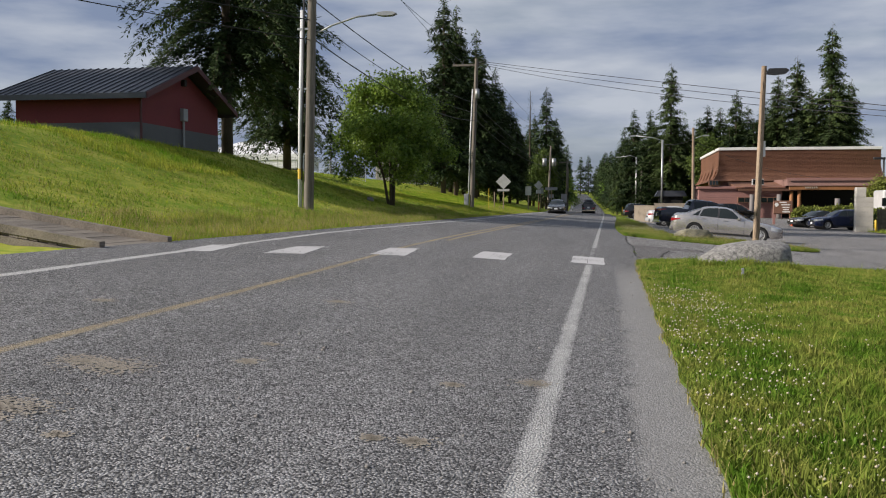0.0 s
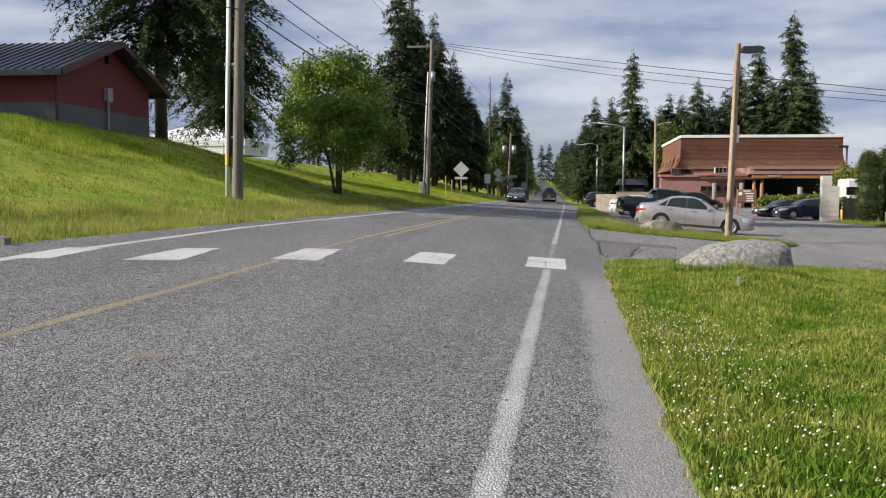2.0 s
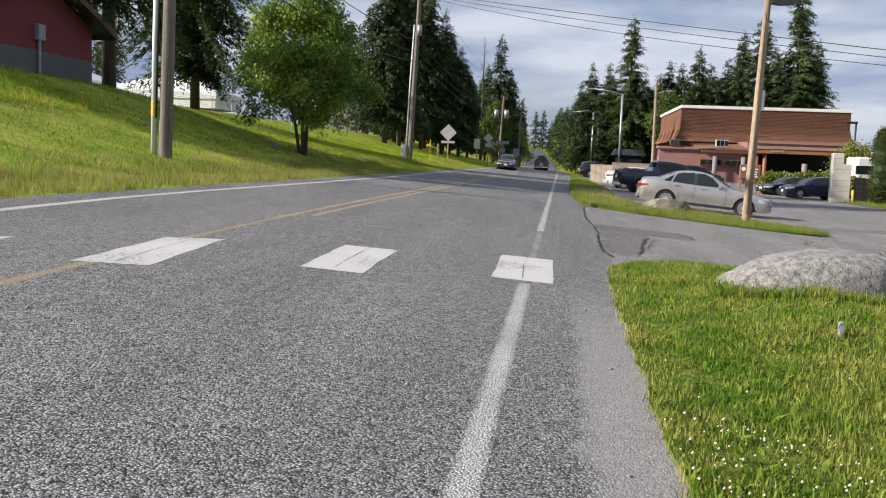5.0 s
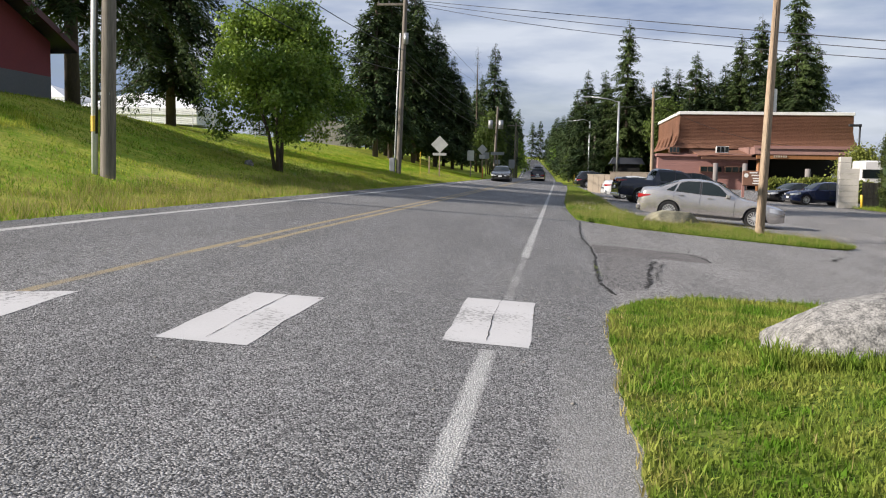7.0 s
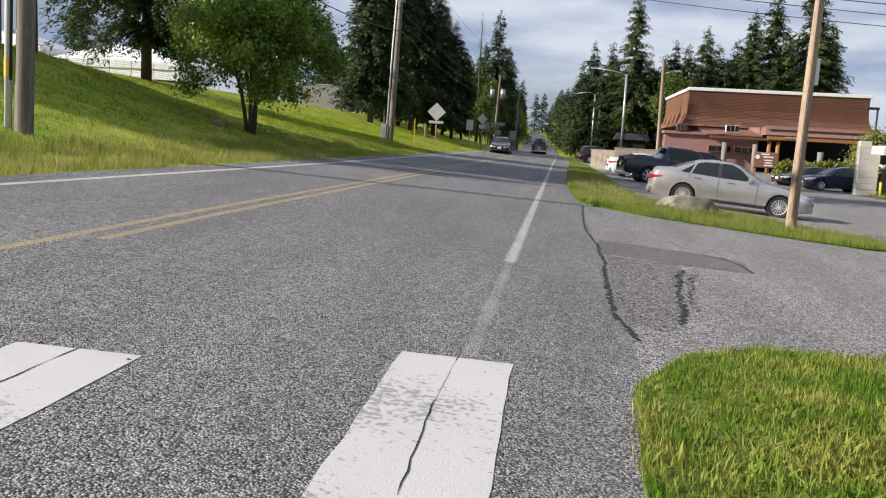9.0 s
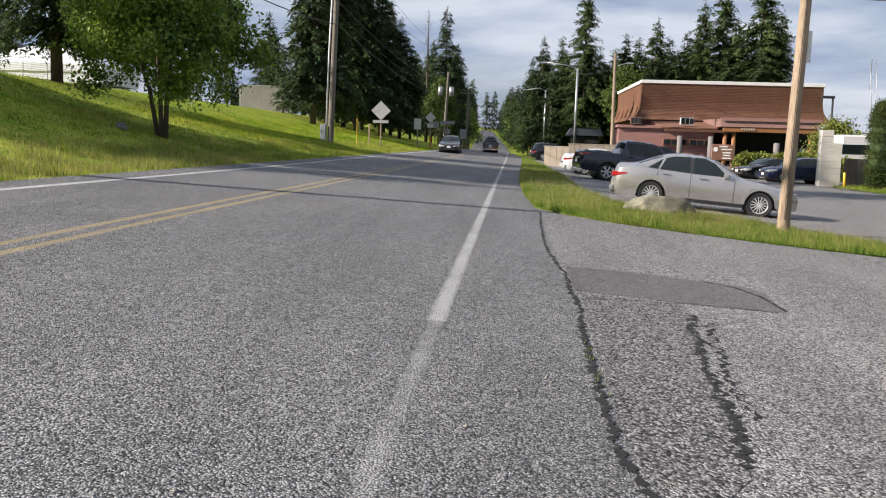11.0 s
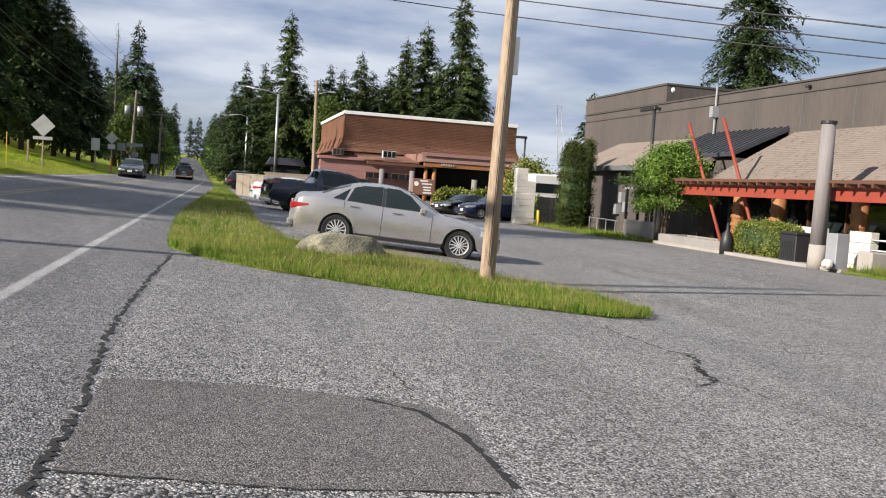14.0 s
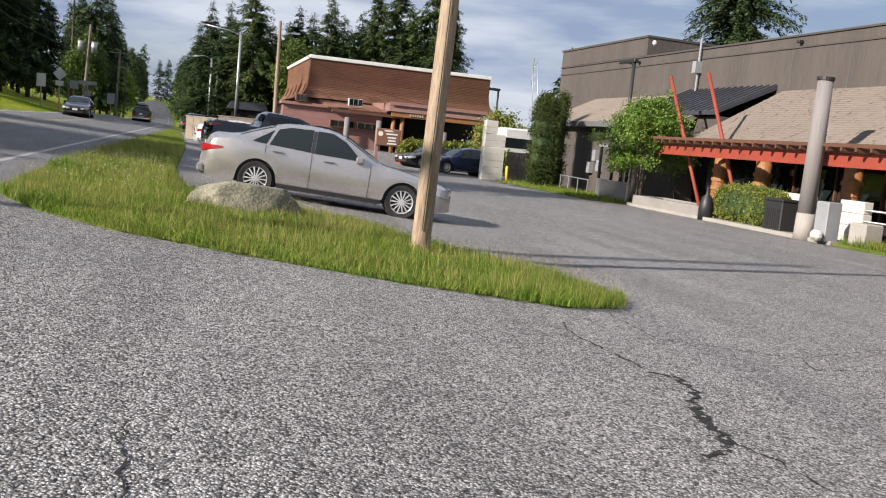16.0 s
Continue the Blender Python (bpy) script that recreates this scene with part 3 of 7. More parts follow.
NEAR_GRASS = [(0.76, -30), (0.76, 0)] + [(0.765 + 0.004 * i * 0.45 + 0.018 * math.sin(2.3 * i) + 0.014 * math.sin(5.1 * i + 1), 0.4 + 0.3 * i) for i in range(54)] + [(0.86, 17.2), (0.95, 18.7), (1.35, 19.7), (1.9, 20.25), (2.7, 20.5), (3.7, 20.9), (5.0, 22.1), (6.8, 22.9), (11, 23.6), (40, 24), (40, -30)]
ISLAND = [(0.98, 35.4), (1.5, 34.4), (2.3, 33.6), (3.5, 33.05), (5.0, 32.5), (6.6, 32.25), (7.3, 32.6), (7.72, 33.4), (7.6, 34.3), (7.1, 35.2), (6.2, 36.6), (5.6, 38.4), (4.4, 39.3), (3.0, 39.7), (2.7, 43), (2.8, 60), (2.5, 80), (2.2, 97), (1.3, 97), (1.2, 80), (0.85, 55), (0.8, 46), (0.85, 39)]
near_turf = tagged(laid("grass_verge", NEAR_GRASS, 0.022, TURF, skirt=0.06, step=0.5, rough=0.02), "mown grass verge with clover beside the road", "grass", kind="structure")
island_turf = tagged(laid("grass_island", ISLAND, 0.04, TURF, skirt=0.08, step=1.0, rough=0.03), "long grass island between road and parking lot", "grass", kind="structure")


def stripe(name, pts, w, material, label, lift=0.0004):
    """Paint along a line of ground points, w wide."""
    bm = bmesh.new()
    rows = []
    for i, (x, y) in enumerate(pts):
        a, b = Vector(pts[max(i - 1, 0)]), Vector(pts[min(i + 1, len(pts) - 1)])
        d = (b - a).normalized() * (w / 2)
        rows.append([(x + s * d.y, y - s * d.x, gz(x + s * d.y, y - s * d.x) + lift + 0.00005 * max(y - 25, 0) + 0.13 * float(smooth01((y - 110) / 60))) for s in (-1, 1)])
    quads(bm, rows)
    bm.verts.index_update()
    uv = bm.loops.layers.uv.new("across")
    for f in bm.faces:
        for c in f.loops:
            c[uv].uv = (c.vert.index % 2, 0.0)
    bmesh.ops.recalc_face_normals(bm, faces=bm.faces)
    for f in bm.faces:
        if f.normal.z < 0:
            f.normal_flip()
    return tagged(part(name, bm, material), label, "road marking", kind="structure")


def line_pts(keys, y0, y1, step):
    out, y = [], y0
    while y < y1:
        out.append((float(np.interp(y, [k[0] for k in keys], [k[1] for k in keys])) + road_shift(y), y))
        y += step if y < 100 else step * 2
    return out


stripe("edge_line_east", line_pts([(-30, 0), (500, 0)], -10, 16.2, 2) + [(0, 16.45)], 0.135, WHITE_LINE, "worn white edge line on the road")
stripe("edge_line_east", line_pts([(-30, 0), (500, 0)], 18.9, 23.2, 1) + [(0, 23.2)], 0.14, FAINT_LINE, "almost worn away white edge line on the road")
stripe("edge_line_east", [(0, 23.2)] + line_pts([(-30, 0), (500, 0)], 25, 240, 4), 0.14, WHITE_LINE, "worn white edge line on the road")
LEFT_KEYS = [(-30, -5.3), (0, -5.3), (8, -5.45), (11, -5.66), (21, -6.2), (30, -6.1), (40, -6.0), (80, -6.3), (500, -6.2)]
stripe("edge_line_west", line_pts(LEFT_KEYS, -10, 240, 3), 0.155, LINE_CLEAR, "worn white edge line on the road")
YEL_KEYS = [(-30, -3.1), (0, -3.1), (6.6, -3.15), (12, -3.35), (18, -3.66), (25, -3.75), (40, -3.68), (80, -3.6), (500, -3.4)]
CUT = line_pts(YEL_KEYS, 20, 20.5, 3)
stripe("centre_line", line_pts(YEL_KEYS, -10, 19.9, 3) + CUT, 0.12, FAINT_YELLOW, "almost worn away yellow centre line on the road")
stripe("centre_line", CUT + line_pts(YEL_KEYS, 23, 240, 3), 0.12, YELLOW_LINE, "faded yellow centre line on the road")
stripe("centre_line", [(x + 0.26, y) for x, y in line_pts(YEL_KEYS, 21, 240, 3)], 0.12, YELLOW_LINE, "faded yellow centre line on the road")
BARS = [((-0.38, 18.75), (0.26, 18.85), (0.28, 16.65), (-0.34, 16.6)), ((-2.14, 17.78), (-1.54, 17.88), (-1.48, 15.75), (-2.06, 15.7)), ((-3.75, 16.55), (-3.27, 16.95), (-3.05, 14.7), (-3.6, 14.45)),
        ((-5.0, 14.8), (-4.66, 15.33), (-4.35, 13.3), (-4.85, 12.8)), ((-6.0, 13.6), (-5.68, 14.0), (-5.45, 12.3), (-5.8, 12.0))]
bars = []
for q in BARS:
    bm = bmesh.new()
    n = 7
    rows = []
    for i in range(n + 1):
        a = Vector(q[0]).lerp(Vector(q[3]), i / n)
        b = Vector(q[1]).lerp(Vector(q[2]), i / n)
        rows.append([(p.x, p.y, gz(p.x, p.y) + 0.003) for p in (a + Vector((random.uniform(-.012, .012), 0)), a.lerp(b, 0.5), b + Vector((random.uniform(-.012, .012), 0)))])
    quads(bm, rows)
    bmesh.ops.reverse_faces(bm, faces=bm.faces)
    bars.append(tagged(part("crossing_bar", bm, BAR_WHITE), "white painted crosswalk bar with cracks and wear", "crosswalk", "bars of the crosswalk", kind="structure"))

# ---------------------------------------------------------------- cracks, patch, dirt on the paving
def crack(pts, w, label="dark open crack in the asphalt", jit=0.022, step=0.06):
    bm = bmesh.new()
    rows = []
    rnd = random.Random(len(pts) + int(pts[0][1] * 10))
    fine = []
    for (x0, y0), (x1, y1) in zip(pts, pts[1:]):
        n = max(2, int(math.hypot(x1 - x0, y1 - y0) / step))
        for i in range(n):
            t = i / n
            fine.append((x0 + (x1 - x0) * t + rnd.uniform(-jit, jit), y0 + (y1 - y0) * t + rnd.uniform(-jit, jit) * 0.6))
    for i, (x, y) in enumerate(fine):
        a, b = Vector(fine[max(i - 1, 0)]), Vector(fine[min(i + 1, len(fine) - 1)])
        d = (b - a).normalized() * (w * rnd.uniform(0.1, 1.5) / 2)
        rows.append([(x + s * d.y, y - s * d.x, gz(x, y) + 0.005) for s in (-1, 1)])
    quads(bm, rows)
    return tagged(part("crack", bm, TAR_SHADE), label, "crack", "cracks in the paving", kind="structure")


crack([(1.05, 34.4), (0.98, 32.0), (0.93, 28.6), (0.98, 27.2), (1.05, 26.0)], 0.035)
crack([(1.05, 26.0), (1.03, 25.2), (1.06, 24.3), (1.01, 23.6), (0.98, 22.4), (0.97, 21.0), (1.08, 20.0)], 0.040, "wide crumbling crack along the road edge", 0.022, 0.03)
crack([(2.86, 27.0), (2.80, 28.0)], 0.012)
CRUMBLE = "crumbling broken edge in the asphalt with its shade painted dark"
crack([(6.18, 31.42), (6.04, 30.93), (6.10, 30.3), (6.15, 29.79)], 0.018)
crack([(6.15, 29.79), (6.28, 29.7), (6.22, 29.35), (6.01, 29.05), (5.87, 28.7), (5.84, 28.45), (5.67, 28.17), (5.45, 28.01)], 0.040, CRUMBLE, 0.045, 0.03)
crack([(6.0, 28.95), (5.86, 28.6), (5.72, 28.25)], 0.03, CRUMBLE, 0.07, 0.05)
crack([(7.01, 32.22), (6.93, 31.13), (7.65, 31.03), (8.28, 30.93), (8.08, 30.52), (8.86, 30.57), (10.2, 30.2), (12.5, 30.4)], 0.018)
crack([(8.28, 30.93), (9.6, 31.5), (11.4, 31.7)], 0.012)
crack([(5.81, 28.36), (5.9, 28.05), (5.95, 27.4), (6.3, 26.6)], 0.014)
crack([(7.3, 28.0), (7.9, 27.2), (8.5, 26.2)], 0.03, CRUMBLE, 0.03)
# Shadowed ledge of the broken asphalt, its shade drawn as two dark strips.
crack([(1.98, 24.6), (1.86, 23.9), (1.78, 23.2), (1.66, 22.4), (1.62, 21.8), (1.50, 20.9)], 0.040, CRUMBLE, 0.045, 0.025)
crack([(2.05, 24.3), (1.92, 23.4), (1.80, 22.6), (1.72, 21.6)], 0.022, CRUMBLE, 0.05, 0.05)
crack([(2.52, 26.72), (2.80, 26.5), (2.93, 26.0), (2.95, 25.2)], 0.05, "tar seam along the asphalt patch", 0.008)
crack([(1.10, 25.19), (2.0, 25.11), (2.92, 25.19)], 0.014)
crack([(1.10, 26.76), (1.9, 26.86), (2.9, 26.66)], 0.010)
for q in BARS:
    m0, m1 = [((q[i][0] + q[k][0]) / 2, (q[i][1] + q[k][1]) / 2) for i, k in ((0, 1), (3, 2))]
    crack([m0, ((m0[0] + m1[0]) / 2 - 0.02, (m0[1] + m1[1]) / 2), m1], 0.006, "thin crack across a crosswalk bar", 0.006, 0.12)
tagged(laid("asphalt_patch", [(1.08, 26.75), (1.9, 26.85), (2.95, 26.65), (3.05, 26.3), (2.92, 25.2), (2.0, 25.12), (1.08, 25.2)], 0.004, PATCH, step=0.7), "dark rectangular asphalt repair patch", "asphalt patch", kind="structure")
stripe("worn_guide_line", [(3.05, 26.9), (3.06, 28.0), (3.05, 28.8), (3.08, 30.0), (2.96, 31.4)], 0.13, chip_paint("worn_lot_line_paint", (0.50, 0.49, 0.48), 0.565, (0.07, 0.067, 0.066), (0.61, 0.59, 0.575), 76), "almost worn away pale line on the lot")
drng = np.random.default_rng(5)
for x, y, r in ((-2.39, 4.49, 0.20), (-2.60, 4.55, 0.13), (-2.30, 3.51, 0.16), (-0.69, 3.72, 0.045), (-0.50, 3.73, 0.065), (-0.11, 5.25, 0.09), (-0.55, 4.97, 0.05), (-1.79, 5.0, 0.07), (-2.17, 8.05, 0.10), (-3.81, 6.74, 0.09), (-1.89, 5.61, 0.05), (-1.87, 3.22, 0.04)):
    n = int(3600 * r)
    p = np.array([x, y]) + drng.normal(0, 1, (n, 2)) * np.array([r * 0.55, r * 0.55])
    s = drng.uniform(0.003, 0.013, (n, 1, 1))
    ang = drng.uniform(0, 6.28, (n, 1)) + np.array([[0, 1.4, 3.0, 4.7]])
    v2 = p[:, None] + s * np.stack([np.cos(ang), np.sin(ang)], -1)
    v = np.concatenate([v2, (ground_z(v2[..., 0], v2[..., 1]) + 0.005)[..., None]], -1).reshape(-1, 3)
    tagged(fast_mesh("dried_mud", v, np.arange(n)[:, None] * 4 + np.array([[0, 1, 2, 3]]), DIRT), "pale dried mud flecks on the road", "dirt", kind="stuff")
tagged(laid("broken_asphalt", [(1.02, 20.7), (1.04, 22.4), (1.07, 23.6), (1.12, 25.1), (2.0, 25.05), (1.96, 24.4), (1.80, 23.4), (1.66, 22.4), (1.60, 21.6), (1.48, 20.8), (1.3, 20.5)], 0.003, COARSE, step=0.6), "coarse broken asphalt beside the road edge", "asphalt", kind="structure")


# ---------------------------------------------------------------- grass
def blades(name, pts, h, w, material, label, lift=0.0, lean=0.35, bend=True):
    """Grass blades at pts (n, 2), each its own island. h, w: least and most height and width."""
    rng = np.random.default_rng(len(pts))
    n = len(pts)
    a, b = rng.uniform(0, 2 * np.pi, n), rng.uniform(0, 2 * np.pi, n)
    hh, ww = rng.uniform(*h, n) * rng.uniform(0.6, 1.0, n) * (0.95 + 0.30 * np.sin(pts[:, 0] * 3.1 + 1.7 * np.sin(pts[:, 1] * 1.3)) * np.sin(pts[:, 1] * 2.3 + 1.1 * np.sin(pts[:, 0] * 4.7)) + 0.15 * np.sin(pts[:, 0] * 9.7) * np.sin(pts[:, 1] * 8.3)), rng.uniform(*w, n)
    base = np.c_[pts, ground_z(pts[:, 0], pts[:, 1]) + lift]
    side = np.c_[np.cos(a), np.sin(a), np.zeros(n)] * ww[:, None] / 2
    off = np.c_[np.cos(b), np.sin(b), np.zeros(n)] * (hh * rng.uniform(0.05, lean, n))[:, None]
    up = np.c_[np.zeros((n, 2)), hh]
    i = np.arange(n)[:, None]
    if bend:
        v = np.stack([base - side, base + side, base + side * 0.75 + 0.6 * up + 0.35 * off, base - side * 0.75 + 0.6 * up + 0.35 * off, base + up + off + side * 0.06, base + up + off - side * 0.06], 1).reshape(-1, 3)
        f = np.concatenate([i * 6 + np.array([[0, 1, 2, 3]]), i * 6 + np.array([[3, 2, 4, 5]])])
    else:
        v = np.stack([base - side, base + side, base + up + off], 1).reshape(-1, 3)
        f = i * 3 + np.array([[0, 1, 2]])
    return tagged(fast_mesh(name, v, f, material), label, "grass", kind="stuff")


def scatter(n, x0, x1, y0, y1, poly=None, seed=1, clump=0.0, power=1.0):
    rng = np.random.default_rng(seed)
    p = np.c_[rng.uniform(x0, x1, n), y0 + (y1 - y0) * rng.uniform(0, 1, n) ** power]
    keep = np.ones(n, bool) if poly is None else inside(poly, p[:, 0], p[:, 1])
    if clump:
        c = np.sin(p[:, 0] * 2.1 + 1.3 * np.sin(p[:, 1] * 1.1)) * np.sin(p[:, 1] * 1.7 + 0.9 * np.sin(p[:, 0] * 1.9))
        keep &= rng.uniform(-1, 1, n) < c + clump
    return p[keep]


def grown(poly, d):
    c = np.mean(poly, 0)
    return [tuple(np.array(p) + d * (np.array(p) - c) / np.linalg.norm(np.array(p) - c)) for p in poly]


blades("verge_grass", scatter(110000, 0.7, 7.5, 2.5, 24, NEAR_GRASS, 2, power=1.25), (0.03, 0.085), (0.006, 0.013), BLADE, "short bright green grass beside the road", 0.02)
blades("verge_grass", scatter(52000, 0.7, 5.0, 2.5, 9.5, NEAR_GRASS, 12), (0.03, 0.10), (0.005, 0.012), BLADE, "short bright green grass beside the road", 0.02, lean=1.1)
blades("clover_leaves", scatter(44000, 0.72, 5.5, 2.5, 19, NEAR_GRASS, 17, clump=0.1), (0.03, 0.07), (0.018, 0.032), BLADE, "low clover leaves in the verge grass", 0.02, lean=1.6)
blades("grass_tufts", scatter(9000, 0.8, 8, 2.5, 23, NEAR_GRASS, 18, clump=-0.55), (0.10, 0.22), (0.005, 0.011), BLADE, "taller tufts of grass in the verge", 0.02, lean=0.8)
blades("verge_grass", scatter(150000, 0.8, 6.0, 9.0, 22, NEAR_GRASS, 31), (0.025, 0.075), (0.005, 0.011), BLADE, "short bright green grass beside the road", 0.02, lean=0.9, bend=False)
blades("verge_grass", scatter(90000, 0.8, 15, -3, 24, NEAR_GRASS, 35), (0.03, 0.08), (0.007, 0.015), BLADE, "short bright green grass beside the road", 0.02, lean=0.9, bend=False)
blades("verge_grass", scatter(30000, 7.5, 22, 8, 24, NEAR_GRASS, 3), (0.06, 0.14), (0.012, 0.022), BLADE, "short bright green grass beside the road", 0.02, bend=False)
blades("dry_verge_grass", scatter(12000, 0.70, 6.0, 2.5, 22, NEAR_GRASS, 4, clump=-0.25, power=1.2), (0.04, 0.11), (0.004, 0.008), BLADE_DRY, "thin dry grass stalks among the green", 0.02)
blades("boulder_grass", scatter(4200, 1.75, 3.8, 16.05, 16.5, None, 36), (0.07, 0.19), (0.006, 0.012), BLADE, "uncut grass round the foot of the boulder", 0.02, lean=0.5)
blades("crack_weeds", scatter(45, 0.97, 1.03, 21.8, 23.1, None, 37, clump=-0.3), (0.012, 0.035), (0.004, 0.008), BLADE, "small green weeds growing in the edge crack", 0.0, lean=0.9)
blades("verge_edge_grass", scatter(5200, 0.70, 1.1, 2.5, 19, [(x - 0.035, y) for x, y in NEAR_GRASS], 5, clump=0.2), (0.03, 0.11), (0.005, 0.010), BLADE_DRY, "ragged dry grass along the asphalt edge", 0.0, lean=0.8)
blades("island_grass", scatter(90000, 0.6, 8.4, 32, 43, grown(ISLAND, 0.12), 6), (0.03, 0.17), (0.004, 0.010), BLADE_ISLAND, "long green grass on the traffic island", 0.03, lean=1.25)
blades("island_green_grass", scatter(60000, 0.6, 8.4, 32, 41, grown(ISLAND, 0.14), 46), (0.03, 0.14), (0.005, 0.011), BLADE, "short bright green grass on the traffic island", 0.03, lean=1.4)
blades("island_grass", scatter(30000, 0.6, 3.0, 40, 97, grown(ISLAND, 0.1), 7, power=1.5), (0.06, 0.26), (0.008, 0.018), BLADE_ISLAND, "long green grass on the traffic island", 0.03, lean=0.5, bend=False)
blades("island_dry_grass", scatter(70000, 0.6, 8.4, 32, 60, grown(ISLAND, 0.06), 8, clump=-0.05), (0.10, 0.36), (0.002, 0.0045), BLADE_DRY, "dry seeding grass stalks on the traffic island", 0.03, lean=0.45)
blades("roadside_grass", scatter(52000, -9.6, -6.7, 13.6, 100, None, 9, clump=0.25, power=1.5), (0.05, 0.24), (0.010, 0.024), BLADE_BANK, "tall rough grass beside the road", -0.03, lean=1.0, bend=False)
blades("roadside_dry_grass", scatter(46000, -10.2, -6.75, 13.6, 90, None, 10, clump=0.1, power=1.4), (0.06, 0.28), (0.007, 0.016), BLADE_DRY, "dry yellow grass beside the road", -0.03, lean=0.9, bend=False)
blades("bank_grass", scatter(120000, -27, -9, 16, 95, None, 11, clump=0.75, power=1.2), (0.03, 0.10), (0.018, 0.040), BLADE_BANK, "mown green grass on the bank", -0.03, lean=0.7, bend=False)
blades("bank_tufts", scatter(60000, -24, -8.5, 15, 60, None, 51, clump=-0.45, power=1.2), (0.06, 0.20), (0.014, 0.030), BLADE, "darker green tufts in the mown bank", -0.03, lean=0.9, bend=False)
blades("verge_field_grass", scatter(60000, -17, -7.2, 55, 105, None, 71, clump=0.8), (0.06, 0.18), (0.025, 0.05), BLADE_BANK, "sunlit mown grass beside the far road", -0.03, lean=0.7, bend=False)
blades("ditch_weeds", scatter(26000, -9.4, -7.1, 13.8, 48, None, 61, clump=-0.5), (0.10, 0.36), (0.010, 0.024), BLADE, "tall dark green weeds in the roadside ditch", -0.03, lean=0.8, bend=False)
blades("ditch_dry_grass", scatter(30000, -9.2, -6.9, 13.6, 45, None, 33, clump=0.3), (0.08, 0.30), (0.006, 0.014), BLADE_DRY, "dry seeding grass in the roadside ditch", -0.03, lean=0.6, bend=False)
blades("bank_dry_grass", scatter(26000, -20, -9, 16, 80, None, 13, clump=-0.3), (0.04, 0.12), (0.015, 0.03), BLADE_DRY, "dry patches in the bank grass", -0.03, lean=0.7, bend=False)
blades("bank_long_grass", scatter(22000, -24, -14.5, 27, 37, None, 14, clump=0.5), (0.08, 0.30), (0.012, 0.028), BLADE_BANK, "long uncut grass below the red building", -0.03, lean=0.6, bend=False)
blades("lot_edge_grass", scatter(14000, 20.2, 24.2, 61, 74, None, 15), (0.12, 0.4), (0.02, 0.04), BLADE, "long grass strip along the building", -0.05, bend=False)
blades("curb_grass", scatter(8000, 21.8, 23.3, 40, 46.8, None, 16), (0.2, 0.5), (0.015, 0.03), BLADE, "long grass tuft beside the kerb", 0.05, bend=False)

fl = scatter(230, 0.72, 5.0, 2.6, 14, NEAR_GRASS, 21, clump=-0.35, power=1.3)
fl = np.concatenate([fl, scatter(620, 0.82, 1.65, 2.6, 12, NEAR_GRASS, 22), scatter(160, 0.9, 2.2, 7.5, 12, NEAR_GRASS, 25), scatter(300, 1.0, 2.6, 36, 46, ISLAND, 23), scatter(50, 7.2, 8.0, 32.6, 33.6, ISLAND, 24)])
OCT_V = np.array([(1, 0, 0), (0, 1, 0), (-1, 0, 0), (0, -1, 0), (0, 0, 1), (0, 0, -1)], float)
OCT_F = np.array([(0, 1, 4), (1, 2, 4), (2, 3, 4), (3, 0, 4), (1, 0, 5), (2, 1, 5), (3, 2, 5), (0, 3, 5)])
rng = np.random.default_rng(3)
fr = rng.uniform(0.004, 0.010, len(fl))
fz = ground_z(fl[:, 0], fl[:, 1]) + rng.uniform(0.06, 0.11, len(fl)) + np.where(fl[:, 1] > 30, 0.18, 0)
fv = (np.c_[fl, fz][:, None] + OCT_V[None] * fr[:, None, None]).reshape(-1, 3)
ff = (np.arange(len(fl))[:, None, None] * 6 + OCT_F[None]).reshape(-1, 3)
tagged(fast_mesh("clover_flowers", fv, ff, FLOWER), "small white clover flowers in the grass", "flowers", kind="stuff")
gp = np.c_[rng.uniform(-5.0, 3.0, 420), 3.2 + 26 * rng.uniform(0, 1, 420) ** 1.5]
gr = rng.uniform(0.006, 0.018, len(gp))
gv = (np.c_[gp, ground_z(gp[:, 0], gp[:, 1]) + 0.004][:, None] + OCT_V[None] * np.array([1, 1, .7])[None, None] * gr[:, None, None]).reshape(-1, 3)
tagged(fast_mesh("loose_stones", gv, (np.arange(len(gp))[:, None, None] * 6 + OCT_F[None]).reshape(-1, 3), STONE), "loose pale chips of stone on the asphalt", "gravel", kind="stuff")


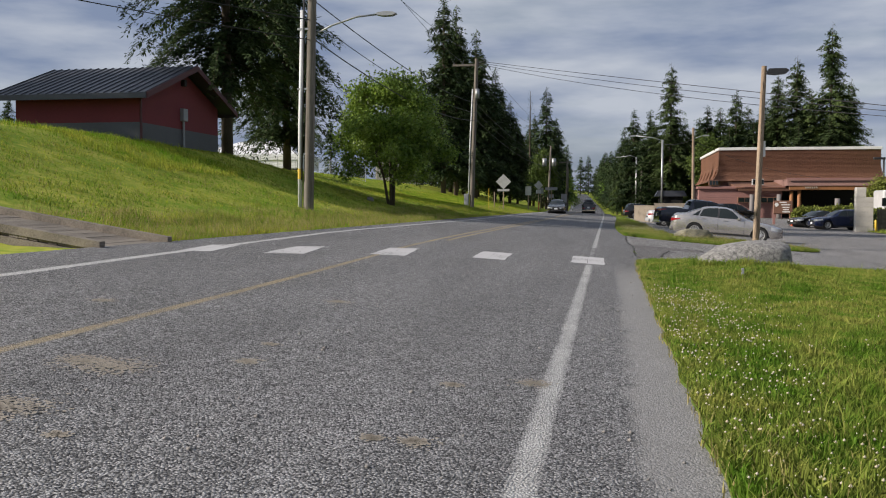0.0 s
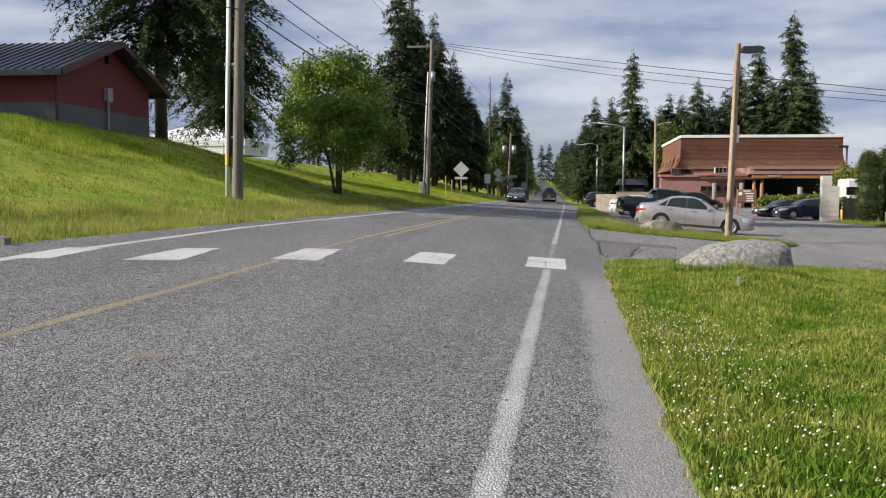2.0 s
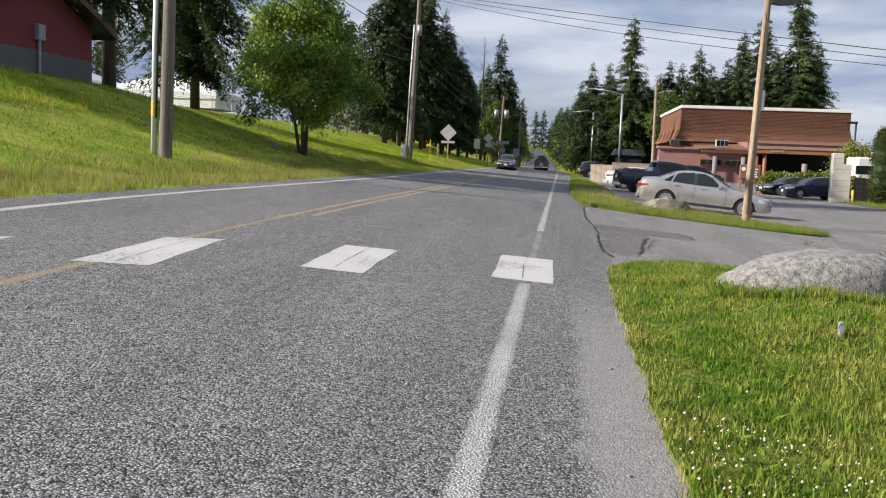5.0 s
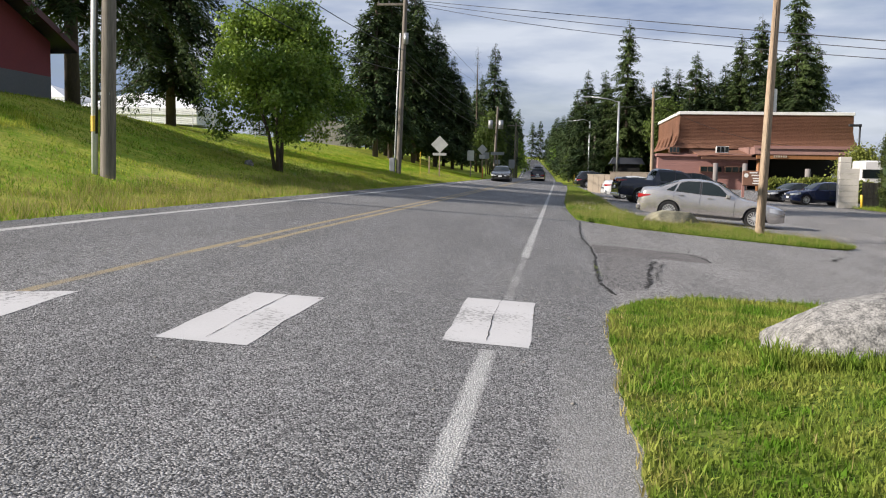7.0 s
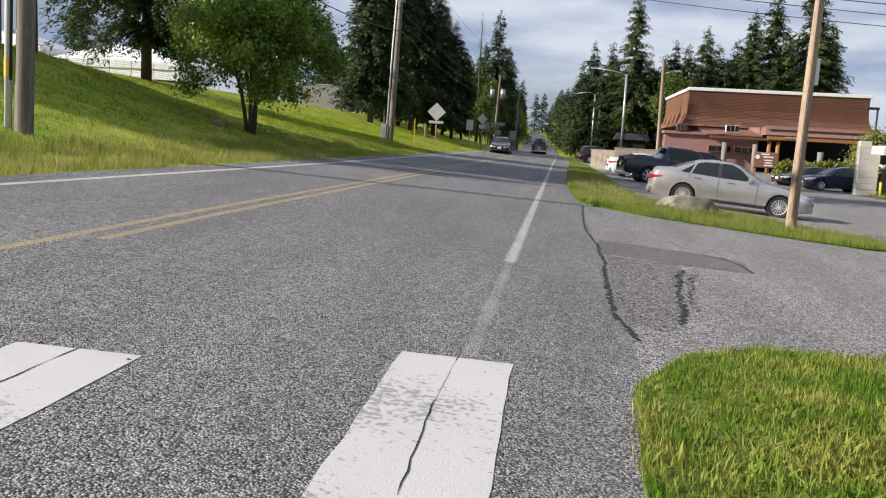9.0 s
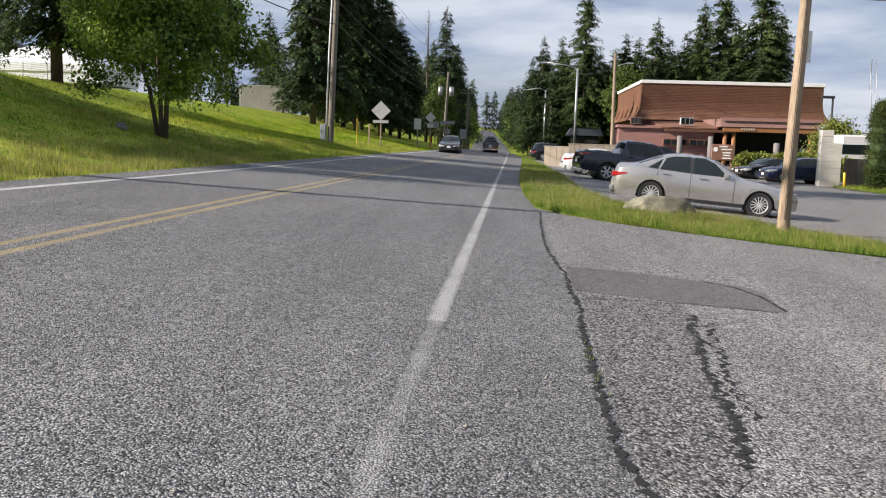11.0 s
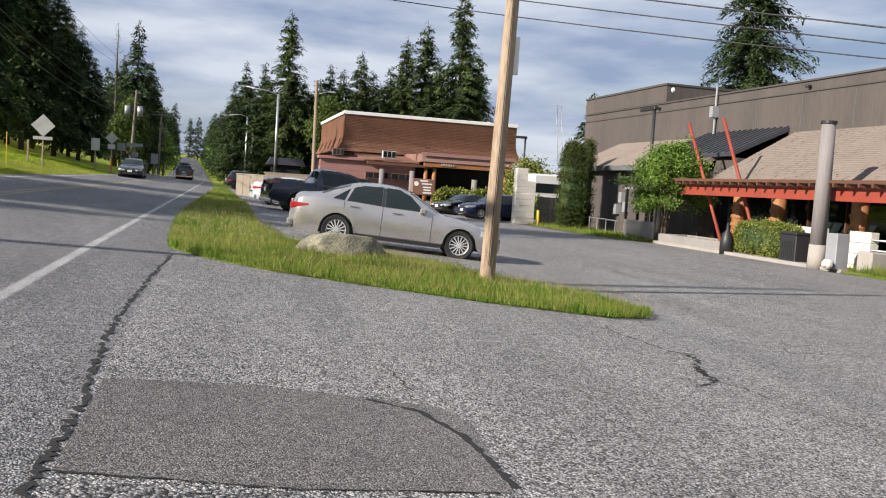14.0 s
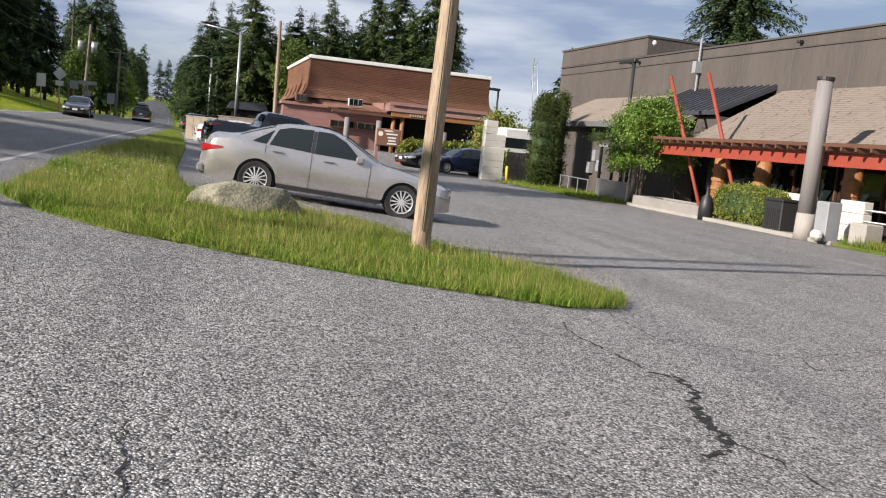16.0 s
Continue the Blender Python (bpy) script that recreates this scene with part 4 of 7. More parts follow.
# ---------------------------------------------------------------- trees
def fir_meshes(seed, h, r, low, sag=0.35, density=1.0, ragged=0.25, spray=1.0, wide=(0.09, 0.19)):
    """Trunk and crown of a conifer of height h, crown radius r, whose branches begin at low (a share of h)."""
    rnd = random.Random(seed)
    bm = bmesh.new()
    tube(bm, [(0, 0, -0.4), (0.03, 0, h * 0.3), (0.0, 0.05, h * 0.7), (0, 0, h)], [h * 0.011 + 0.06, h * 0.008 + 0.04, h * 0.005 + 0.02, 0.015], 8)
    V, F = [], []
    z = low * h
    while z < h * 0.985:
        t = (z - low * h) / (h - low * h)
        shape = (1 - t) ** 0.68 * (0.86 + 0.14 * math.sin(9 * t + seed) + 0.10 * math.sin(23 * t + 2 * seed)) * (0.62 + 0.38 * min(1, t / 0.12))
        for k in range(rnd.choice((5, 6, 7)) if t < 0.9 else 4):
            L = max(0.25, r * shape * rnd.uniform(1 - 1.6 * ragged, 1 + ragged))
            if rnd.random() < 0.10 + 0.12 * ragged:
                continue
            a = rnd.uniform(0, 2 * math.pi)
            ca, sa = math.cos(a), math.sin(a)
            z0, rise = z + rnd.uniform(-0.45, 0.45), rnd.uniform(-0.12, 0.32)
            if L > (1.2 if density > 0.6 else 2.8):
                pts = [(ca * L * s, sa * L * s, z0 + rise * L * s - sag * L * s * s) for s in (0, 0.5, 0.95)]
                tube(bm, pts, [0.035, 0.022, 0.008], 3, False)
            n = max(4, int(L * 11.5 * density))
            for i in range(n):
                s = (0.12 + 0.88 * (i + rnd.random()) / n)
                px, py, pz = ca * L * s, sa * L * s, z0 + rise * L * s - sag * L * s * s
                px, py, pz = px + rnd.gauss(0, 0.10), py + rnd.gauss(0, 0.10), pz + rnd.gauss(0, 0.16)
                for side in (-1, 1):
                    b = a + side * rnd.uniform(0.1, 1.25)
                    l = spray * rnd.uniform(0.30, 0.74) * (0.55 + 0.45 * min(1, L / 1.5)) * (1.15 - 0.45 * s)
                    w = l * rnd.uniform(*wide)
                    dx, dy, dz = math.cos(b) * l, math.sin(b) * l, -l * rnd.uniform(-0.25, 0.95)
                    nx, ny = -math.sin(b) * w, math.cos(b) * w
                    q = len(V)
                    tilt = rnd.uniform(-0.5, 0.5) * w
                    V += [(px, py, pz), (px + dx * 0.5 + nx, py + dy * 0.5 + ny, pz + dz * 0.4 + tilt), (px + dx, py + dy, pz + dz), (px + dx * 0.5 - nx, py + dy * 0.5 - ny, pz + dz * 0.4 - tilt)]
                    F.append((q, q + 1, q + 2, q + 3))
        z += rnd.uniform(0.26, 0.46) * (1.0 if h < 25 else 1.2) / math.sqrt(density)
    trunk = part("trunk", bm, BARK, smooth=True)
    crown = fast_mesh("crown", V, F, NEEDLE)
    return trunk, crown


def fir(seed, h, r, low, label, at, leaf=None, **more):
    t = thing("fir_tree", label, "tree", "fir trees", at, seed * 40)
    for o in fir_meshes(seed, h, r, low, **more):
        o.parent = t
        if leaf and o.name.startswith("crown"):
            o.data.materials[0] = leaf
    return t


def plant(kind, x, y, s, turn, label="", tall=1.0):
    ob = copy_thing(kind, pose(x, y, gz(x, y) - 0.1, 0, 0, turn))
    ob.scale = (s, s, s * tall)
    if label:
        ob["label"] = label
    return ob


WIDE = (0.13, 0.25)
FIR_A = fir(1, 22.0, 4.1, 0.10, "tall dark green fir at the edge of the roadside wood", (-17.3, 96, gz(-17.3, 96)), spray=1.0, wide=WIDE)
FIR_B = fir(2, 20.0, 4.2, 0.09, "dense dark fir beside the road", (-15.2, 106, gz(-15.2, 106)), ragged=0.32, spray=1.05, wide=WIDE)
FIR_C = fir(3, 20.5, 4.2, 0.10, "ragged fir with gaps between its branches", (-9.7, 150, gz(-9.7, 150)), ragged=0.42, density=1.0, spray=1.05, wide=WIDE)
FAR_A = fir(8, 21.0, 4.6, 0.08, "tall fir in a distant belt of trees", (-31.0, 150, gz(-31, 150)), density=0.32, ragged=0.3, spray=1.9, wide=(0.13, 0.24))
FAR_B = fir(9, 19.0, 4.4, 0.07, "tall fir in a distant belt of trees", (60.0, 158, gz(60, 158)), density=0.30, ragged=0.35, spray=1.9, wide=(0.13, 0.24))
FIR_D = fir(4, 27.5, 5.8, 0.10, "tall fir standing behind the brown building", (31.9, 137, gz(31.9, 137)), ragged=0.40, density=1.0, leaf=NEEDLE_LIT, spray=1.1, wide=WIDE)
big = fir(5, 25.5, 6.9, 0.17, "very large drooping fir beside the red building", (-20.9, 47.7, gz(-20.9, 47.7) - 0.1), sag=0.55, density=2.5, ragged=0.40, spray=0.66, wide=(0.11, 0.22))
fir(7, 21.0, 7.2, 0.28, "broad dark fir rising behind the grey building", (41.6, 84.5, gz(41.6, 84.5)), sag=0.5, density=2.0, ragged=0.42, spray=0.8, wide=(0.12, 0.22))
big2 = fir(6, 22.0, 4.6, 0.10, "large drooping fir with low hanging branches", (-21.9, 60.0, gz(-21.9, 60.0) - 0.1), sag=0.6, density=2.4, ragged=0.38, spray=0.68, wide=(0.12, 0.22))
snag = fir(12, 19.5, 1.5, 0.55, "dead grey fir with few bare branches", (-12.6, 152, gz(-12.6, 152)), density=0.35, ragged=0.6, spray=0.6)
for kind, x, y, s, turn, tall in (
        # the wood along the west side of the road
        (FIR_B, -16.5, 99.5, 0.95, 50, 1.12), (FIR_A, -18.6, 108, 0.9, 110, 1.0), (FIR_B, -17.6, 112, 0.95, 200, 1.0), (FIR_B, -13.9, 114, 0.9, 10, 0.95), (FIR_B, -19.8, 120, 1.0, 80, 1.0),
        (FIR_A, -16.8, 119, 0.9, 300, 0.9), (FIR_B, -12.7, 121, 0.82, 20, 0.85), (FIR_B, -18.4, 128, 1.0, 150, 0.95), (FIR_B, -14.6, 127, 0.85, 210, 0.9), (FIR_B, -12.6, 131, 0.7, 75, 0.85), (FIR_A, -16.6, 135, 0.85, 30, 0.9),
        (FIR_C, -12.6, 160, 0.85, 30, 0.95), (FIR_B, -8.9, 163, 0.85, 120, 1.0), (FIR_C, -14.5, 172, 0.85, 250, 0.9), (FIR_B, -10.0, 190, 0.75, 40, 1.0), (FIR_B, -9.2, 156, 0.55, 90, 0.9),
        # the wood behind the brown building
        (FIR_D, 9.6, 138, 0.82, 30, 1.0), (FIR_B, 4.8, 160, 1.0, 140, 0.95), (FIR_B, 3.4, 172, 0.85, 10, 1.0), (FIR_B, 7.0, 146, 1.0, 60, 0.85), (FIR_B, 15.3, 142, 0.95, 190, 0.85), (FIR_D, 20.0, 146, 0.78, 260, 0.9), (FIR_B, 12.6, 148, 1.0, 300, 0.72),
        (FIR_D, 25.0, 139, 0.82, 70, 0.92), (FIR_B, 33.4, 138, 1.0, 10, 0.95), (FIR_B, 17.8, 136, 0.9, 220, 0.68), (FIR_B, 26.6, 150, 1.2, 100, 0.75), (FIR_B, 8.0, 156, 1.0, 330, 0.8), (FIR_B, 31.0, 147, 1.35, 170, 0.72),
        (FIR_D, 28.2, 142, 0.98, 20, 0.88), (FIR_B, 22.4, 150, 1.3, 280, 0.66), (FIR_B, 12.8, 139, 0.85, 15, 0.70), (FIR_B, 21.3, 137, 0.95, 155, 0.72), (FIR_B, 34.8, 142, 1.05, 75, 0.70), (FIR_B, 27.0, 134, 0.9, 40, 0.75), (FIR_B, 30.8, 133, 0.9, 40, 0.78), (FIR_B, 24.0, 145, 1.2, 90, 0.72),
        (FIR_B, 18.4, 152, 1.3, 5, 0.66), (FIR_B, 15.4, 155, 1.2, 45, 0.66), (FIR_D, 35.6, 141, 0.80, 140, 0.92), (FIR_B, 10.6, 145, 1.1, 205, 0.66),
        # beyond the red building, out of sight
        (FIR_A, -38.0, 32.0, 1.15, 20, 0.78), (FIR_B, -43.5, 37.0, 1.25, 130, 0.80), (FIR_A, -40.0, 27.5, 1.1, 240, 0.74),
        (FAR_A, 2.6, 200, 0.7, 60, 1.0), (FAR_B, -13, 215, 0.8, 33, 1.0), (FAR_A, 1.5, 240, 0.75, 99, 1.0), (FAR_A, -14, 250, 0.85, 250, 1.0), (FAR_B, 0.5, 285, 0.75, 45, 1.0), (FAR_A, -15, 300, 0.8, 70, 1.0),
        (FAR_A, -16.5, 360, 0.8, 10, 1.0), (FAR_A, -1.5, 350, 0.8, 200, 1.0), (FAR_A, 8, 220, 0.8, 0, 1.0), (FAR_A, 14, 260, 0.9, 40, 1.0), (FAR_A, -24, 240, 0.95, 10, 1.0), (FAR_A, 7, 310, 0.9, 160, 1.0), (FAR_A, -27, 320, 1.0, 120, 1.0), (FAR_A, 22, 300, 1.0, 80, 1.0),
        (FIR_C, -60, 82, 0.35, 10, 1.0)):
    plant(kind, x, y, s, turn, tall=tall)
frnd = random.Random(77)
for y in range(205, 470, 11):
    for side in (-1, 1):
        for row in (0, 1):
            x = road_shift(y) - 2.9 + side * (5.6 + 8 * row + frnd.uniform(0, 4))
            plant(frnd.choice((FAR_A, FAR_B)), x, y + frnd.uniform(-4, 4), frnd.uniform(0.55, 0.85), frnd.uniform(0, 360), "fir in the woods along the distant road")
for i in range(7):
    plant(frnd.choice((FAR_A, FAR_B)), road_shift(480) - 22 + i * 6 + frnd.uniform(-1, 1), 482 + frnd.uniform(-6, 12), frnd.uniform(0.95, 1.3), frnd.uniform(0, 360), "fir in the woods along the distant road")
# Small firs added to fill the bright gaps below the wood with dark.
for i in range(12):
    plant(frnd.choice((FAR_A, FAR_B)), -21.5 + frnd.uniform(-2, 2), 103 + i * 3.6, frnd.uniform(0.26, 0.36), frnd.uniform(0, 360), "small fir added to darken the gaps under the roadside firs", 0.9)
for i in range(12):
    x = -26 - i * 4.0 + frnd.uniform(-1.5, 1.5)
    plant(frnd.choice((FAR_A, FAR_B)), x, (138 if i < 5 else 118) + frnd.uniform(-6, 10), (0.62 if i < 5 else 0.55) * frnd.uniform(0.85, 1.1), frnd.uniform(0, 360), "fir in a belt of trees behind the field")
for i in range(26):
    x = -60 + i * 9.5 + frnd.uniform(-3, 3)
    if -34 < x < 78:
        continue
    plant(frnd.choice((FAR_A, FAR_B)), x, 150 + frnd.uniform(-10, 30), frnd.uniform(0.7, 1.0), frnd.uniform(0, 360), "fir in a distant belt of trees")


def leafy(name, label, at, h, r, low, stems, leaves, leaf, size, seed, material=None, group="", droop=0.2):
    """A broad-leaved tree: leaning stems, limbs, and a crown of single leaves gathered on twigs."""
    rnd = random.Random(seed)
    t = thing(name, label, "tree", group, at)
    bm = bmesh.new()
    ends = []
    for s in range(stems):
        a = 2 * math.pi * s / stems + rnd.uniform(-0.4, 0.4)
        lean = r * rnd.uniform(0.12, 0.3)
        p = [(0.12 * math.cos(a), 0.12 * math.sin(a), -0.2), (lean * 0.4 * math.cos(a), lean * 0.4 * math.sin(a), h * 0.22), (lean * math.cos(a), lean * math.sin(a), h * 0.5), (lean * 1.3 * math.cos(a + 0.3), lean * 1.3 * math.sin(a + 0.3), h * 0.85)]
        tube(bm, p, [0.013 * h, 0.010 * h, 0.007 * h, 0.003 * h], 7)
        for i in range(9):
            f = rnd.uniform(0.28, 1.0)
            b0 = Vector(p[1]).lerp(Vector(p[2]), f / 0.6) if f < 0.6 else Vector(p[2]).lerp(Vector(p[3]), (f - 0.6) / 0.4)
            aa = rnd.uniform(0, 2 * math.pi)
            zz = b0.z + rnd.uniform(0.02, 0.28) * h
            k = max(0.15, 1 - ((zz - h * 0.42) / (h * 0.62)) ** 2) ** 0.5 * (1.18 - 0.55 * min(1, zz / h))
            e = Vector((r * k * rnd.uniform(0.55, 1.0) * math.cos(aa), r * k * rnd.uniform(0.55, 1.0) * math.sin(aa), min(zz, h * 0.97)))
            mid = b0.lerp(e, 0.5) + Vector((0, 0, 0.05 * h))
            tube(bm, [b0, mid, e], [0.006 * h, 0.004 * h, 0.0015 * h], 5)
            ends += [mid.lerp(e, 0.3), mid.lerp(e, 0.7), e]
    part("trunk", bm, BARK, t, smooth=True)
    # twigs of leaves around the limbs and over the rounded crown
    rng = np.random.default_rng(seed)
    n_tw = leaves // 14
    C, clumps = [], []
    for i in range(64):
        a, u = rnd.uniform(0, 2 * math.pi), rnd.uniform(-0.95, 1)
        k, q = math.sqrt(1 - u * u), rnd.uniform(0.55, 1.03)
        z = 0.5 + 0.5 * u * q
        q *= 1.22 - 0.66 * z
        clumps.append(Vector((r * k * q * math.cos(a), r * k * q * math.sin(a), low + (h - low) * z)))
    for i in range(n_tw):
        if rnd.random() < 0.42:
            e = rnd.choice(ends)
            C.append(e + Vector((rnd.gauss(0, 0.10 * r), rnd.gauss(0, 0.10 * r), rnd.gauss(0, 0.05 * h))))
        else:
            C.append(rnd.choice(clumps) + Vector((rnd.gauss(0, 0.075 * r), rnd.gauss(0, 0.075 * r), rnd.gauss(0, 0.024 * h))))
    C = np.array([c for c in C if c.z > low * 0.75])
    ax = rng.normal(0, 1, (len(C), 3)) * np.array([1, 1, 0.4]) + np.array([0, 0, -droop])
    ax /= np.linalg.norm(ax, axis=1, keepdims=True)
    tt = rng.uniform(-0.5, 0.5, (len(C), 14, 1)) * size * 7
    P = (C[:, None] + ax[:, None] * tt + rng.normal(0, size * 0.7, (len(C), 14, 3))).reshape(-1, 3)
    n = len(P)
    u = rng.normal(0, 1, (n, 3)) + np.array([0, 0, -0.4])
    u /= np.linalg.norm(u, axis=1, keepdims=True)
    w = np.cross(u, rng.normal(0, 1, (n, 3)) + np.array([0, 0, 1.2]))
    w /= np.linalg.norm(w, axis=1, keepdims=True) + 1e-9
    s = (size * rng.uniform(0.7, 1.25, (n, 1)))
    v = np.stack([P, P + u * s * 0.5 + w * s * 0.33, P + u * s, P + u * s * 0.5 - w * s * 0.33], 1).reshape(-1, 3)
    c = fast_mesh("crown", v, np.arange(n)[:, None] * 4 + np.array([[0, 1, 2, 3]]), leaf)
    c.parent = t
    return t


leafy("apple_tree", "leafy green apple tree with several stems on the grass bank", (-10.8, 45.5, gz(-10.8, 45.5)), 6.6, 3.4, 0.85, 4, 44000, LEAF, 0.15, 31, droop=0.6)
leafy("maple_tree", "bright green maple growing in a planting bed", (22.25, 60.2, gz(22.25, 60.2)), 4.7, 2.35, 1.5, 4, 34000, LEAF_BRIGHT, 0.10, 32)
leafy("roadside_shrub", "light green young tree among the firs", (-9.8, 142, gz(-9.8, 142)), 9.0, 2.6, 2.0, 2, 7000, LEAF_DARK, 0.3, 33)
leafy("roadside_shrub", "green leafy tree in front of the firs", (14.5, 133, gz(14.5, 133)), 10.5, 3.0, 2.0, 2, 7000, LEAF_DARK, 0.32, 34)
leafy("roadside_shrub", "low leafy trees along the distant road", (3.4, 185, gz(3.4, 185)), 6.0, 2.6, 0.5, 3, 5000, LEAF_DARK, 0.32, 35)
leafy("roadside_shrub", "rounded green tree behind the hedge", (26.5, 92, gz(26.5, 92)), 4.3, 2.6, 0.6, 3, 6000, HEDGE, 0.22, 36)
leafy("roadside_shrub", "thick dark bushes beside the distant road", (-8.2, 176, gz(-8.2, 176)), 7.5, 3.2, 0.2, 3, 6000, LEAF, 0.34, 37)
leafy("roadside_shrub", "pale green trees on the distant hill", (2.5, 262, gz(2.5, 262)), 9.0, 5.0, 0.2, 3, 6000, LEAF_BRIGHT, 0.45, 38)


def clipped(name, label, category, at, sx, sy, h, n, size, material, seed, taper=0.0, turn=0.0):
    """A clipped bush: a dark core under a coat of small leaves, sx by sy by h."""
    t = thing(name, label, category, "", at, turn)
    rnd = random.Random(seed)
    bm = bmesh.new()
    bmesh.ops.create_icosphere(bm, subdivisions=3, radius=1.0)
    for v in bm.verts:
        q = v.co.copy()
        k = 0.90 + 0.08 * noise.noise(q * 2.7 + Vector((seed, 0, 0)))
        s = 1 - taper * max(0, q.z)
        f = lambda c: math.copysign(abs(c) ** 0.6, c)
        v.co = Vector((f(q.x) * sx / 2 * k * s, f(q.y) * sy / 2 * k * s, (f(q.z) * k + 1) * h / 2))
    bm.normal_update()
    core = [(f.calc_center_median(), f.normal.copy()) for f in bm.faces]
    part("core", bm, NEEDLE, t, smooth=True)
    rng = np.random.default_rng(seed)
    pick = rng.integers(0, len(core), n)
    P = np.array([core[i][0] for i in pick]) + rng.normal(0, 0.06 * h ** 0.5, (n, 3))
    N = np.array([core[i][1] for i in pick]) * 0.7 + rng.normal(0, 0.6, (n, 3))
    N /= np.linalg.norm(N, axis=1, keepdims=True)
    w = np.cross(N, rng.normal(0, 1, (n, 3)))
    w /= np.linalg.norm(w, axis=1, keepdims=True)
    s = size * rng.uniform(0.6, 1.3, (n, 1))
    v = np.stack([P, P + N * s * 0.5 + w * s * 0.35, P + N * s, P + N * s * 0.5 - w * s * 0.35], 1).reshape(-1, 3)
    c = fast_mesh("foliage", v, np.arange(n)[:, None] * 4 + np.array([[0, 1, 2, 3]]), material)
    c.parent = t
    return t


clipped("arborvitae", "tall dark columnar arborvitae beside the building", "shrub", (21.65, 70.6, gz(21.65, 70.6)), 1.35, 1.4, 5.2, 24000, 0.085, CEDAR, 41, 0.16)
clipped("arborvitae", "slim dark columnar arborvitae beside the building", "shrub", (23.25, 72.2, gz(23.25, 72.2)), 0.55, 0.7, 5.6, 10000, 0.085, CEDAR, 42, 0.30)
clipped("hedge", "clipped yellow-green hedge beside the walkway", "hedge", (22.75, 52.6, gz(22, 52) + 0.1), 1.5, 3.9, 1.35, 16000, 0.075, HEDGE, 43)
for i, (x, y) in enumerate(((18.0, 83.6), (20.6, 83.2), (23.2, 82.6))):
    clipped("hedge", "loose green hedge in front of the brown building", "hedge", (x, y, gz(x, y) - 0.1), 3.0, 1.6, 1.7 + 0.2 * (i % 2), 3200, 0.22, HEDGE, 44 + i)

# ---------------------------------------------------------------- poles, lamps, cables, signs
def wood_pole(label, x, y, h, r, top=(0, 0), wood=None, z=None):
    z = gz(x, y) if z is None else z
    t = thing("utility_pole", label, "utility pole", "poles along the road", (x, y, z))
    bm = bmesh.new()
    tube(bm, [(0, 0, -0.3), (top[0] * 0.5, top[1] * 0.5, h * 0.5), (top[0], top[1], h)], [r, r * 0.88, r * 0.74], 14)
    sharp(part("shaft", bm, wood or POLE_WOOD, t, smooth=True), 50)
    return t


def arm(t, pts, r, material=None, name="arm"):
    bm = bmesh.new()
    tube(bm, pts, r, 8)
    return part(name, bm, material or GALV, t, smooth=True)


def cobra_head(t, x, y, z, dx, length=0.7):
    bm = bmesh.new()
    s = 1 if dx > 0 else -1
    prof = [(0, 0.0), (0.12, 0.06), (0.45, 0.10), (0.85, 0.07), (1.0, 0.0), (0.8, -0.09), (0.35, -0.10), (0.1, -0.05)]
    prism(bm, [(x + s * length * u, z + length * v) for u, v in prof], 1, y - 0.13, y + 0.13)
    part("lamp_head", bm, GALV, t)


p1 = wood_pole("thick grey wooden utility pole on the grass verge", -10.2, 30.5, 11.6, 0.185, (0.28, 0))
bm = bmesh.new()
tube(bm, [(-0.27, -0.1, -0.2), (-0.25, -0.08, 3.0), (-0.16, -0.05, 7.0)], 0.075, 10)
part("conduit", bm, PVC, p1, "white cable conduit strapped to the pole", smooth=True)
bm = bmesh.new()
tube(bm, [(-0.185, -0.14, 1.0), (-0.07, -0.13, 7.4)], 0.03, 6)
part("conduit", bm, BLACK, p1, smooth=True)
for zz in (1.9, 4.2, 6.3):
    bm = bmesh.new()
    box(bm, -0.33, -0.14, zz, 0.16, -0.06, zz + 0.07)
    part("bracket", bm, GALV, p1)
bm = bmesh.new()
tube(bm, [(-0.263, -0.095, 1.05), (-0.261, -0.094, 1.42)], 0.083, 10)
part("marker_band", bm, YELLOW, p1, "yellow marker band")
arm(p1, [(0.25, 0, 6.15), (0.9, 0, 6.45), (1.8, 0, 6.72), (2.55, 0, 6.78)], 0.035)
cobra_head(p1, 2.5, 0, 6.78, 1, 0.75)

p2 = wood_pole("weathered utility pole with crossarm on the verge", -9.95, 68.0, 11.3, 0.18, (0.35, 0))
bm = bmesh.new()
box(bm, -1.5, -0.07, 10.75, 0.55, 0.07, 10.9, 0.01)
part("crossarm", bm, POLE_WOOD, p2)
for x in (-1.4, -0.7, 0.45):
    bm = bmesh.new()
    tube(bm, [(x, 0, 10.9), (x, 0, 11.05)], 0.05, 8)
    part("insulator", bm, BLACK, p2)
bm = bmesh.new()
tube(bm, [(-0.25, -0.05, 0), (-0.12, -0.05, 5), (0.05, -0.05, 9)], 0.05, 8)
part("conduit", bm, PVC, p2, smooth=True)
bm = bmesh.new()
box(bm, -0.55, -0.25, 0.1, -0.22, 0.1, 1.0, 0.03)
part("meter_box", bm, BOX_GREY, p2, "small grey utility box")
bm = bmesh.new()
tube(bm, [(0.42, -0.1, 8.3), (0.42, -0.1, 9.0)], 0.16, 10)
part("transformer", bm, GALV, p2, smooth=True)

